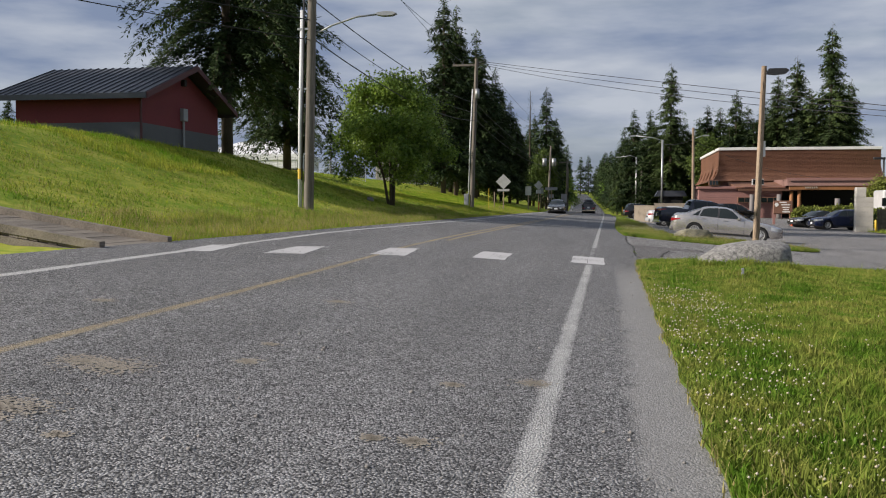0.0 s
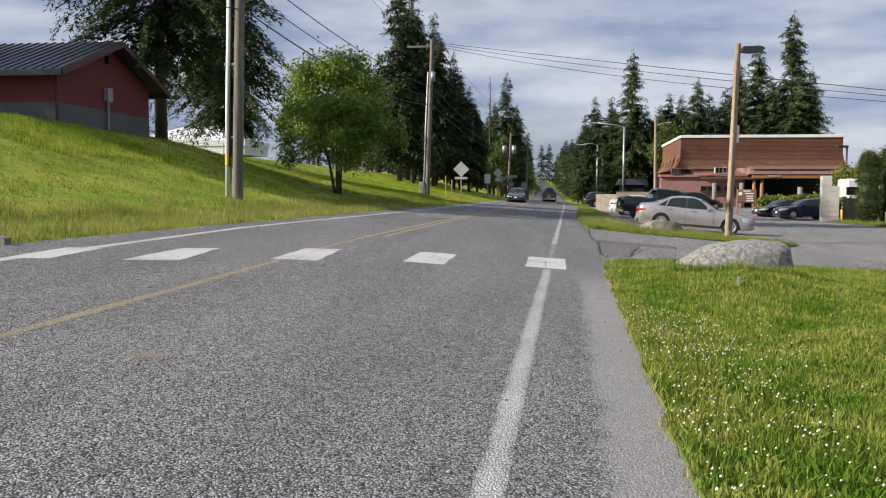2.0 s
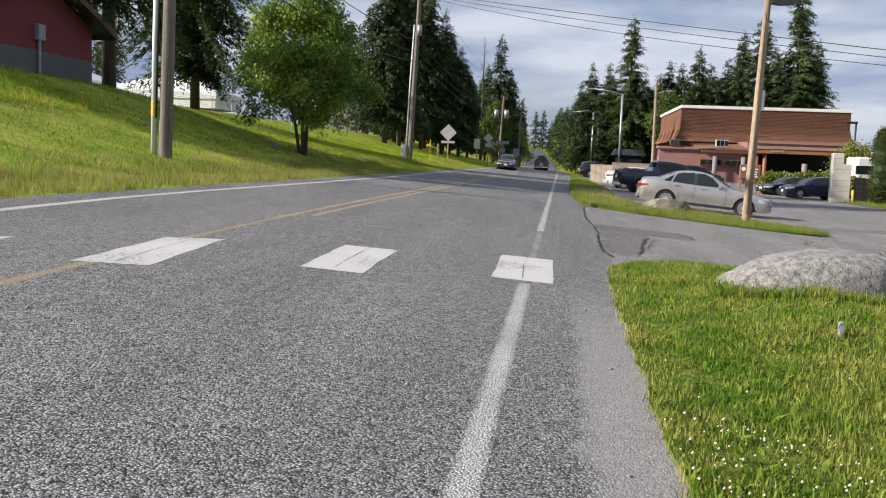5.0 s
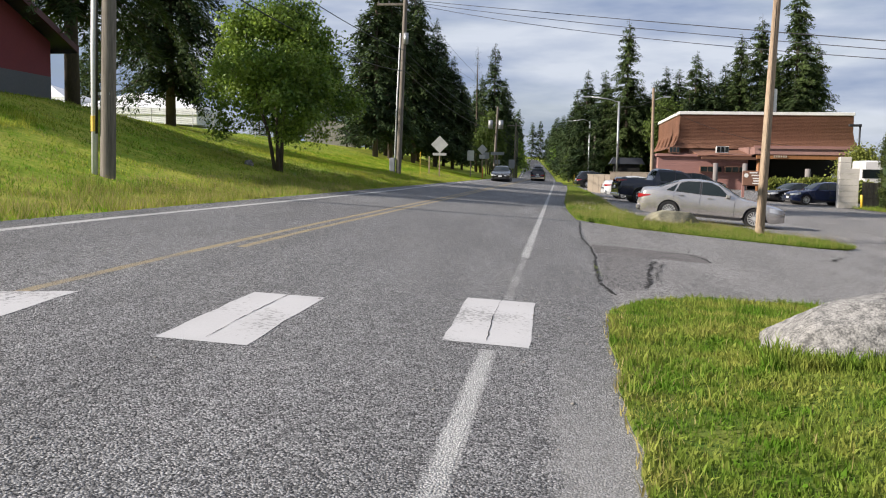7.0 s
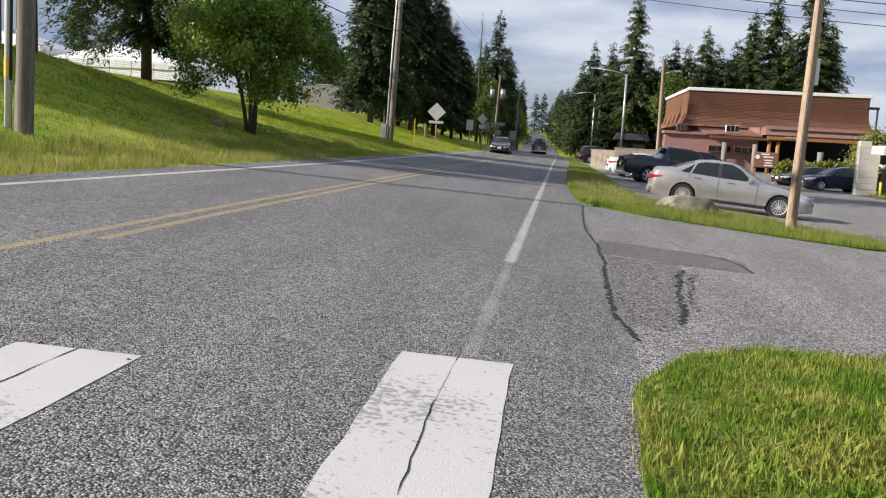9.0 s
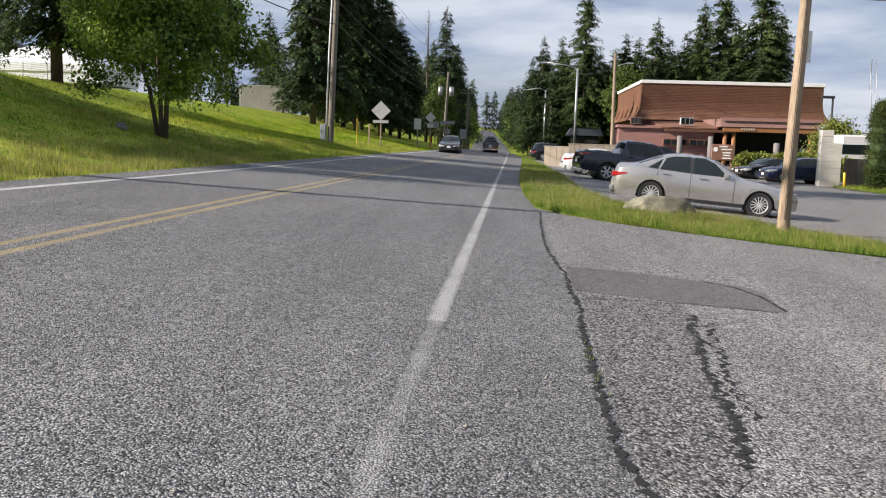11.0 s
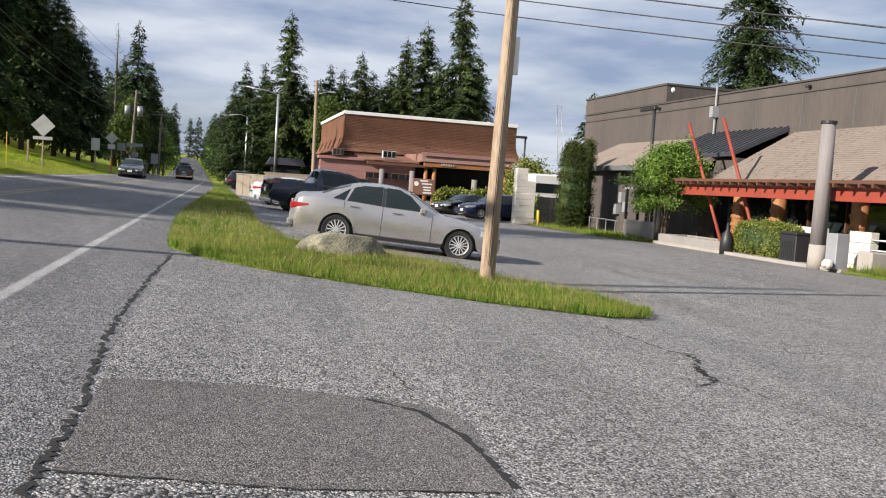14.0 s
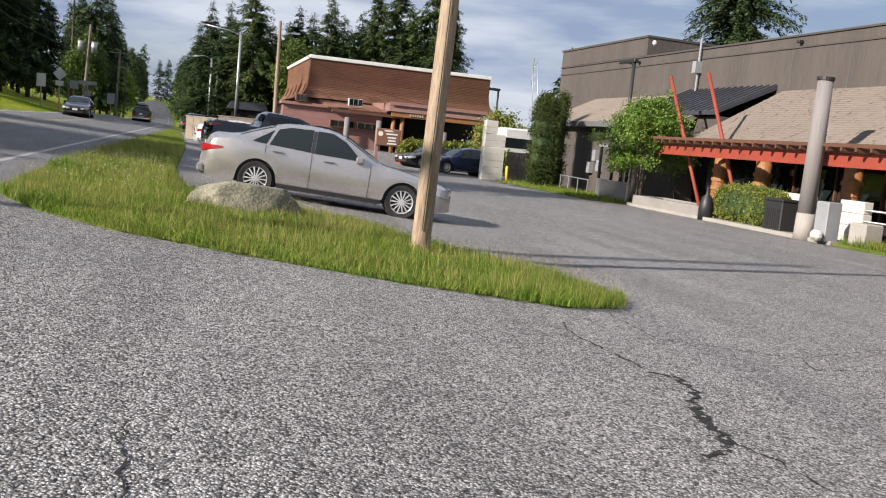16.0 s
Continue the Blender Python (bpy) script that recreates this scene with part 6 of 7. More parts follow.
# small dark pavilion and the right-hand end of the block
pv = thing("dark_pavilion", "small dark flat-roofed pavilion beside the brown building", "building", "", (7.9, 112, gz(7.9, 112)))
bm = bmesh.new()
prism(bm, [(-1.9, 2.6), (-1.5, 3.3), (1.5, 3.3), (1.9, 2.6)], 1, -1.5, 1.5)
part("roof", bm, ROOF_METAL, pv)
bm = bmesh.new()
box(bm, -1.4, -1.2, 0, 1.4, 1.2, 2.6)
part("wall", bm, UNLIT_BLACK, pv)

# brown notice sign
sg = thing("notice_sign", "brown timber sign board with white lettering on posts", "sign", "", (15.9, 84.5, gz(15.9, 84.5)))
bm = bmesh.new()
box(bm, -0.85, -0.06, 0.95, 0.85, 0.06, 2.15, 0.06)
part("board", bm, SIGN_BROWN, sg)
for x in (-0.72, 0.72):
    bm = bmesh.new()
    box(bm, x - 0.1, 0.07, -0.3, x + 0.1, 0.22, 2.0)
    part("post", bm, SIDING_PINK, sg)
for x0, x1, z in ((-0.30, 0.30, 1.95), (-0.15, 0.62, 1.74), (-0.05, 0.55, 1.50), (0.0, 0.52, 1.30), (-0.05, 0.6, 1.10)):
    bm = bmesh.new()
    box(bm, x0, -0.075, z, x1, -0.062, z + 0.10)
    part("text_bar", bm, SIGN_WHITE, sg)
bm = bmesh.new()
bmesh.ops.create_cone(bm, cap_ends=True, segments=20, radius1=0.17, radius2=0.17, depth=0.02, matrix=pose(-0.55, -0.072, 1.78, 90, 0, 0))
part("emblem", bm, SIGN_WHITE, sg)

cone = thing("traffic_cone", "orange traffic cone in the parking lot", "traffic cone", "", (16.3, 82.0, gz(16.3, 82)))
bm = bmesh.new()
tube(bm, [(0, 0, 0.04), (0, 0, 0.72)], [0.16, 0.04], 12)
part("cone", bm, ORANGE, cone, smooth=True)
bm = bmesh.new()
box(bm, -0.2, -0.2, 0, 0.2, 0.2, 0.04, 0.01)
part("base", bm, ORANGE, cone)

# white block pillar with a fence and the van body behind it
wp = thing("block_pillar", "stepped cream block pillar at the end of a wall", "pillar", "", (20.1, 74.2, gz(20.1, 74.2)))
for i in range(9):
    bm = bmesh.new()
    w = 1.15 if i < 7 else 0.65
    box(bm, -0.75, -0.3, i * 0.385, -0.75 + w * 1.1, 0.3, i * 0.385 + 0.375, 0.012)
    part("block", bm, BLOCK_CREAM, wp)
bo = thing("bollard", "short yellow safety bollard beside the wall", "bollard", "", (20.6, 73.0, gz(20.6, 73)))
bm = bmesh.new()
tube(bm, [(0, 0, 0), (-0.05, 0, 0.9), (-0.05, 0, 0.95)], [0.09, 0.09, 0.05], 10)
part("post", bm, YELLOW, bo, smooth=True)
wf = thing("board_fence", "dark vertical board fence", "fence", "", (21.2, 75.0, gz(21, 75)))
for i in range(12):
    bm = bmesh.new()
    box(bm, i * 0.17, -0.02, 0, i * 0.17 + 0.15, 0.02, 1.75 + 0.03 * random.random())
    part("board", bm, TIMBER, wf)
vn = thing("box_van", "white box body of a van behind the fence", "van", "", (25.4, 86, gz(25.4, 86)))
bm = bmesh.new()
box(bm, -1.1, -1.5, 0.5, 1.1, 1.5, 3.3, 0.12)
part("body", bm, WHITEPAINT, vn)
bm = bmesh.new()
box(bm, -1.11, -1.52, 1.9, 1.11, -1.2, 2.6)
part("window", bm, GLASS, vn)
al = thing("lot_lamp", "black square-headed parking lot lamp on a mast", "street lamp", "lot lamps", (28.4, 99, gz(28.4, 99)))
arm(al, [(0, 0, 0), (0, 0, 6.6)], 0.09, BLACK, "mast")
bm = bmesh.new()
box(bm, -1.0, -0.2, 6.5, 0.12, 0.2, 6.72, 0.03)
part("lamp_head", bm, BLACK, al)

# ---------------------------------------------------------------- grey building with the red pergola
gb = thing("grey_building", "long grey-brown building with shingled lower roofs", "building", "", (0, 0, 0))
GXW = 28.0
bm = bmesh.new()
box(bm, GXW, 20, -1.2, GXW + 14, 84.4, 7.22)
part("upper_wall", bm, SIDING_GREY, gb)
bm = bmesh.new()
box(bm, GXW - 0.02, 72.0, 7.22, GXW + 14, 84.42, 8.3)
part("parapet", bm, SIDING_GREY, gb)
for z, d in ((6.62, 0.05), (7.12, 0.07)):
    bm = bmesh.new()
    box(bm, GXW - d, 20, z, GXW + 0.01, 84.45, z + 0.07)
    part("trim", bm, TRIM_DARK, gb)
bm = bmesh.new()
box(bm, GXW - 0.09, 71.95, 8.26, GXW + 14, 84.48, 8.38)
part("trim", bm, TRIM_DARK, gb)
for i in range(17):
    bm = bmesh.new()
    box(bm, GXW - 0.015, 22 + i * 3.66, 4.8, GXW + 0.01, 22.03 + i * 3.66, 6.6)
    part("joint", bm, SHED_GREY, gb)


def shingle_roof(y0, y1, x_lo, z_lo, x_hi, z_hi, rows):
    """A lean-to roof; its courses are small steps of single shingles."""
    bm = bmesh.new()
    prism(bm, [(x_lo, z_lo - 0.22), (x_lo, z_lo), (x_hi, z_hi), (x_hi, z_hi - 0.25)], 1, y0, y1)
    roof = part("roof", bm, SHINGLE, gb)
    V, F = [], []
    rnd = random.Random(int(y0))
    for r in range(rows):
        f0, f1 = r / rows, (r + 1.1) / rows
        y = y0
        while y < y1:
            w = min(rnd.uniform(0.28, 0.5), y1 - y)
            lift = rnd.uniform(0.02, 0.045)
            q = len(V)
            lo = (x_lo + (x_hi - x_lo) * f0, z_lo + (z_hi - z_lo) * f0)
            hi = (x_lo + (x_hi - x_lo) * min(f1, 1), z_lo + (z_hi - z_lo) * min(f1, 1))
            V += [(lo[0], y, lo[1] + lift), (lo[0], y + w - 0.012, lo[1] + lift), (hi[0], y + w - 0.012, hi[1] + 0.006), (hi[0], y, hi[1] + 0.006), (lo[0], y, lo[1]), (lo[0], y + w - 0.012, lo[1])]
            F += [(q, q + 1, q + 2, q + 3), (q + 4, q + 5, q + 1, q)]
            y += w
    o = tagged(fast_mesh("shingle_cladding", V, F, SHINGLE), "courses of grey-brown shingles", kind="stuff")
    o.parent = roof
    bm = bmesh.new()
    box(bm, x_lo - 0.06, y0, z_lo - 0.26, x_lo + 0.0, y1, z_lo + 0.02)
    part("gutter", bm, SHED_GREY, gb)
    return roof


shingle_roof(61.2, 78.0, 24.2, 3.02, 27.99, 4.85, 18)
shingle_roof(30.0, 58.9, 23.6, 2.28, 27.99, 4.80, 26)
bm = bmesh.new()
box(bm, 24.7, 61.4, -1.4, 27.95, 77.6, 2.8)
part("lower_wall", bm, SIDING_GREY, gb)
# Solid block behind the panes; the shopfront's shade is in its colour.
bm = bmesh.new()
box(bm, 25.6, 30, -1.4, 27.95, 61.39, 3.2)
part("storefront", bm, UNLIT_BLACK, gb, "recessed shopfront with its shade painted near-black")
for i in range(9):
    y = 40.0 + i * 2.35
    bm = bmesh.new()
    box(bm, 25.5, y, -0.2, 25.58, y + 1.9, 1.9)
    pane = part("pane", bm, GLASS, gb)
    bm = bmesh.new()
    box(bm, 25.46, y - 0.1, -0.3, 25.57, y - 0.02, 2.0)
    part("mullion", bm, BROWN_TIMBER, pane)
bm = bmesh.new()
prism(bm, [(25.0, 3.45), (25.0, 3.62), (28.06, 5.10), (28.06, 4.9)], 1, 59.4, 66.8)
mr = part("roof", bm, ROOF_METAL, gb, "dark standing-seam metal roof")
for i in range(15):
    bm = bmesh.new()
    y = 59.5 + i * 0.51
    prism(bm, [(25.0, 3.622), (25.0, 3.69), (28.05, 5.165), (28.05, 5.1)], 1, y, y + 0.05)
    part("seam", bm, ROOF_METAL, mr)
bm = bmesh.new()
box(bm, 25.3, 59.4, 2.2, 27.9, 66.5, 3.4)
part("dormer_wall", bm, SIDING_GREY, gb)
bm = bmesh.new()
tube(bm, [(27.85, 66.0, 4.9), (27.85, 66.0, 7.7)], 0.06, 8)
box(bm, 27.6, 65.85, 5.9, 27.99, 66.2, 6.5)
part("conduit", bm, BOX_GREY, gb, "pale conduit and box on the wall")
bm = bmesh.new()
box(bm, 27.95, 71.3, 7.75, 28.2, 71.5, 8.05, 0.08)
part("camera_dome", bm, FASCIA_WHITE, gb)
for y in (58.0, 72.6, 73.5):
    bm = bmesh.new()
    box(bm, 27.75, y, 6.8, 28.0, y + 0.18, 6.93, 0.02)
    part("flood_light", bm, BLACK, gb)
# side porch at the lower wall
pc = thing("side_porch", "small porch canopy on thin black posts with a ramp wall", "porch", "", (0, 0, 0))
bm = bmesh.new()
box(bm, 22.9, 62.8, 1.65, 24.8, 66.2, 1.75)
part("canopy", bm, BOX_GREY, pc)
for y in (63.0, 64.6, 66.0):
    bm = bmesh.new()
    box(bm, 22.95, y, -1.0, 23.07, y + 0.12, 1.65)
    part("post", bm, BLACK, pc)
bm = bmesh.new()
box(bm, 22.7, 62.2, -1.0, 22.85, 65.6, 0.05, 0.02)
part("ramp_wall", bm, CONCRETE_SHADED, pc)
bm = bmesh.new()
tube(bm, [(22.6, 66.2, -0.1), (22.6, 70.0, -0.05)], 0.03, 6)
for y in (66.4, 67.6, 68.8, 69.9):
    tube(bm, [(22.6, y, -1.0), (22.6, y, -0.08)], 0.025, 6)
part("handrail", bm, GALV, pc)
for i, (y, z) in enumerate(((69.2, 0.35), (69.8, 0.9), (70.4, 0.2))):
    bm = bmesh.new()
    box(bm, 24.45, y, z, 24.69, y + 0.4, z + 0.6)
    part("electric_box", bm, BOX_GREY, pc)
# sidewalk and kerb
WALK = [(21.7, 46.95), (25.6, 46.95), (25.6, 61.0), (22.6, 61.0), (21.7, 60.2)]
tagged(laid("sidewalk", WALK, 0.13, CONCRETE, skirt=0.2, step=1.5), "pale concrete sidewalk with a raised kerb", "pavement", kind="structure")
bed = [(21.9, 40), (25.6, 40), (25.6, 46.9), (21.75, 46.9)]
tagged(laid("planting_bed", bed, 0.10, TURF, skirt=0.2, step=1.5), "grassy bed beside the sidewalk", "bed", kind="structure")
# pergola
pg = thing("pergola", "red timber entrance pergola with slanted red poles", "pergola", "", (0, 0, 0))
bm = bmesh.new()
prism(bm, [(36.0, 1.50), (59.1, 1.50), (59.75, 1.95), (36.0, 1.95)], 0, 22.2, 22.38)
part("front_beam", bm, RED_PAINT, pg)
bm = bmesh.new()
box(bm, 24.0, 36, 1.58, 24.16, 59.4, 1.95)
part("rear_beam", bm, RED_PAINT, pg)
for i in range(36):
    bm = bmesh.new()
    y = 37.0 + i * 0.63
    box(bm, 21.7, y, 1.96, 24.8, y + 0.08, 2.08)
    part("rafter", bm, BROWN_TIMBER, pg)
for x in (21.75, 22.9):
    bm = bmesh.new()
    box(bm, x, 36, 2.085, x + 0.14, 60.0, 2.20)
    part("purlin", bm, BROWN_TIMBER, pg)
for y in (56.6, 53.8, 49.0, 44.2):
    bm = bmesh.new()
    tube(bm, [(23.9, y, -1.0), (23.9, y, 0.9), (23.9, y, 1.58)], [0.34, 0.31, 0.30], 12)
    part("log_post", bm, POST_WOOD, pg, smooth=True)
    bm = bmesh.new()
    for z in (-0.1, 0.25, 0.6, 0.95):
        tube(bm, [(23.9, y, z), (23.9, y, z + 0.14)], 0.36, 12)
    part("carved_band", bm, POST_WOOD, pg)
for y0, y1 in ((60.05, 56.2), (57.05, 53.5)):
    bm = bmesh.new()
    tube(bm, [(23.0, y1, -0.85), (23.0, y0, 4.9)], 0.075, 10)
    part("slanted_pole", bm, RED_PAINT, pg, smooth=True)
for y0, n, rows in ((50.1, 4, 4), (47.5, 2, 4)):
    for i in range(n):
        for k in range(rows):
            bm = bmesh.new()
            box(bm, 23.2, y0 + i * 0.56, -1.05 + k * 0.39, 23.55, y0 + i * 0.56 + 0.545, -1.05 + k * 0.39 + 0.38, 0.015)
            part("wall_block", bm, BLOCK_CREAM, pg)
for z in (-0.1, 0.25):
    bm = bmesh.new()
    tube(bm, [(23.3, 46.6, z), (23.3, 50.05, z)], 0.035, 8)
    part("handrail", bm, GALV, pg, smooth=True)
# carved column
co = thing("log_column", "tall silvery weathered log column on a concrete foot", "column", "", (21.75, 48.3, gz(21.75, 48.3)))
bm = bmesh.new()
tube(bm, [(0, 0, 0.85), (0, 0, 3.0), (0, 0, 5.0)], [0.27, 0.255, 0.235], 18)
part("log", bm, TOTEM, co, smooth=True)
bm = bmesh.new()
tube(bm, [(0, 0, 5.0), (0, 0, 5.1)], 0.27, 18)
part("cap", bm, BLACK, co)
bm = bmesh.new()
tube(bm, [(0, 0, -0.1), (0, 0, 0.85)], [0.31, 0.285], 18)
part("foot", bm, CONCRETE, co, smooth=True)
# street furniture by the kerb
def small_box(name, label, cat, x, y, w, d, h, material, b=0.03, lid=None):
    t = thing(name, label, cat, "", (x, y, gz(x, y) + 0.1))
    bm = bmesh.new()
    box(bm, -w / 2, -d / 2, 0, w / 2, d / 2, h, b)
    part("body", bm, material, t)
    if lid:
        bm = bmesh.new()
        box(bm, -w / 2 - 0.03, -d / 2 - 0.03, h, w / 2 + 0.03, d / 2 + 0.03, h + 0.1, 0.03)
        part("lid", bm, lid, t)
        bm = bmesh.new()
        for i in range(7):
            box(bm, -w / 2 - 0.015, -d / 2 + 0.08 + i * (d - 0.16) / 7, 0.08, -w / 2 - 0.001, -d / 2 + 0.12 + i * (d - 0.16) / 7, h - 0.25)
        part("slats", bm, BLACK, t)
    return t


small_box("trash_can", "black slatted double trash can on the sidewalk", "trash can", 22.3, 50.3, 0.65, 0.95, 1.0, BLACK, lid=BLACK)
small_box("utility_cabinet", "grey metal utility cabinet beside the column", "cabinet", 21.8, 47.35, 0.5, 0.55, 1.2, BOX_GREY, 0.02)
small_box("stone_block", "square pale concrete block beside the sidewalk", "block", 22.3, 46.25, 0.65, 0.7, 0.7, CONCRETE, 0.04)
small_box("white_stone", "small white stone at the kerb", "stone", 21.35, 47.2, 0.3, 0.4, 0.32, BLOCK_CREAM, 0.1)
pl = thing("planter", "long low concrete planter beside the lot", "planter", "", (21.9, 57.0, gz(21.9, 57)))
for x0, x1, y0, y1 in ((-0.1, 0.1, -2.4, 2.9), (1.3, 1.5, -2.4, 2.9), (0.101, 1.299, -2.4, -2.2), (0.101, 1.299, 2.7, 2.9)):
    bm = bmesh.new()
    box(bm, x0, y0, 0, x1, y1, 0.50, 0.02)
    part("wall", bm, CONCRETE_SHADED, pl)
bm = bmesh.new()
box(bm, 0.1, -2.2, 0, 1.3, 2.7, 0.42)
part("soil", bm, TURF, pl)
bell = thing("bell_bollard", "black bell-shaped iron bollard at the planter's end", "bollard", "", (21.9, 54.2, gz(21.9, 54.2)))
bm = bmesh.new()
tube(bm, [(0, 0, 0), (0, 0, 0.55), (0, 0, 0.85), (0, 0, 1.0), (0, 0, 1.3)], [0.27, 0.27, 0.2, 0.07, 0.06], 14)
part("body", bm, BLACK, bell, smooth=True)
pl2 = thing("lot_lamp", "black parking lot lamp with a flat square head", "street lamp", "lot lamps", (24.0, 65.6, gz(24, 65.6)))
arm(pl2, [(0, 0, 0), (0, 0, 7.0)], 0.09, BLACK, "mast")
bm = bmesh.new()
box(bm, -0.12, -0.2, 6.9, 0.12, 1.5, 7.1, 0.03)
part("lamp_head", bm, BLACK, pl2)

# crane far behind the building
cr = thing("tower_crane", "thin grey lattice crane far behind the building", "crane", "", (44.5, 130, 2.0))
for x in (-0.35, 0.35):
    arm(cr, [(x, 0, 0), (x - 1.2, 0, 10.6)], 0.045, GALV, "boom_rail")
for i in range(9):
    z = 0.8 + i * 1.05
    arm(cr, [(-0.35 - 1.2 * z / 10.6, 0, z), (0.35 - 1.2 * (z + 1.05) / 10.6, 0, z + 1.05)], 0.03, GALV, "brace")
arm(cr, [(-1.3, 0, 10.6), (-1.3, 0, 7.0)], 0.025, CABLE, "hoist_cable")

# ---------------------------------------------------------------- vehicles
def curve(table):
    xs, ys = [p[0] for p in table], [p[1] for p in table]
    # smoothed piecewise curve
    gx_ = np.linspace(xs[0], xs[-1], 240)
    gy_ = np.interp(gx_, xs, ys)
    ker = np.ones(9) / 9
    pad = np.r_[[gy_[0]] * 4, gy_, [gy_[-1]] * 4]
    gs = np.convolve(pad, ker, "valid")
    return lambda x: float(np.interp(x, gx_, gs))


SEDAN = dict(L=4.80, top=[(0, .60), (.06, .70), (.4, .80), (1.0, .90), (1.42, .97), (2.12, 1.37), (2.5, 1.455), (2.95, 1.47), (3.4, 1.42), (3.75, 1.29), (4.15, 1.12), (4.35, 1.085), (4.68, 1.06), (4.78, .92), (4.8, .60)],
             belt=[(0, .55), (.3, .70), (.9, .82), (1.5, .90), (2.5, .93), (3.5, .98), (4.2, 1.0), (4.6, .95), (4.8, .55)],
             wide=[(0, .58), (.06, .72), (.3, .84), (.8, .90), (1.6, .91), (3.4, .91), (4.2, .88), (4.6, .80), (4.75, .70), (4.8, .60)],
             roof=[(0, .40), (.3, .66), (1.0, .76), (1.42, .76), (2.1, .62), (2.6, .57), (3.2, .57), (3.8, .62), (4.2, .68), (4.8, .50)],
             axles=(.95, 3.72), R=.325, floor=.20, windshield=(1.5, 2.16), rear=(3.52, 4.12),
             windows=[[(1.80, .955), (2.70, .965), (2.70, 1.385), (2.42, 1.385), (2.15, 1.27)], [(2.78, .97), (3.55, .995), (3.42, 1.30), (3.20, 1.365), (2.78, 1.39)], [(3.61, 1.0), (3.86, 1.02), (3.50, 1.27)]],
             seams=(1.62, 2.74, 3.60), handles=((2.42, .86), (3.38, .89)), mirror=(1.86, .98), spokes=14)
SUV = dict(SEDAN, L=4.66, top=[(0, .70), (.06, .86), (.4, .98), (1.0, 1.06), (1.25, 1.10), (1.95, 1.53), (2.4, 1.65), (3.0, 1.68), (3.8, 1.64), (4.2, 1.58), (4.45, 1.2), (4.62, .98), (4.66, .6)],
           belt=[(0, .6), (.3, .82), (.9, .95), (1.4, 1.02), (2.5, 1.05), (3.6, 1.10), (4.3, 1.08), (4.66, .6)],
           roof=[(0, .4), (.3, .66), (1.0, .76), (1.3, .76), (2.0, .62), (2.6, .59), (3.6, .60), (4.2, .62), (4.5, .68), (4.66, .5)],
           wide=[(0, .6), (.06, .74), (.3, .85), (.8, .91), (3.8, .91), (4.3, .88), (4.6, .80), (4.66, .68)],
           axles=(.92, 3.63), R=.355, floor=.24, windshield=(1.32, 1.98), rear=(4.22, 4.42),
           windows=[[(1.68, 1.08), (2.50, 1.09), (2.50, 1.55), (2.28, 1.55), (2.0, 1.42)], [(2.58, 1.09), (3.42, 1.12), (3.42, 1.55), (2.58, 1.56)], [(3.50, 1.12), (4.10, 1.20), (3.85, 1.50), (3.50, 1.54)]],
           seams=(1.5, 2.54, 3.46), handles=((2.3, .98), (3.25, 1.0)), mirror=(1.72, 1.10), spokes=10)
PICKUP = dict(SEDAN, L=5.80, top=[(0, .80), (.05, 1.05), (.4, 1.15), (1.3, 1.22), (1.45, 1.25), (2.05, 1.80), (2.4, 1.92), (3.2, 1.96), (3.80, 1.94), (3.84, 1.90), (3.86, 1.34), (4.5, 1.33), (5.72, 1.33), (5.78, 1.25), (5.8, .7)],
              belt=[(0, .8), (.3, 1.08), (1.3, 1.18), (2.5, 1.22), (3.8, 1.25), (5.7, 1.27), (5.8, .7)],
              wide=[(0, .72), (.06, .9), (.3, .98), (5.6, 1.0), (5.75, .97), (5.8, .9)],
              roof=[(0, .6), (.3, .85), (1.4, .88), (2.0, .72), (2.6, .68), (3.7, .68), (3.9, .92), (5.8, .90)],
              axles=(1.0, 4.55), R=.40, floor=.38, windshield=(1.5, 2.1), rear=(3.78, 3.88),
              windows=[[(1.85, 1.27), (2.75, 1.28), (2.75, 1.78), (2.4, 1.78), (2.15, 1.66)], [(2.83, 1.28), (3.58, 1.30), (3.66, 1.78), (2.83, 1.80)]],
              seams=(1.68, 2.79, 3.70, 3.92), handles=((2.62, 1.16), (3.5, 1.18)), mirror=(1.9, 1.32), spokes=6)


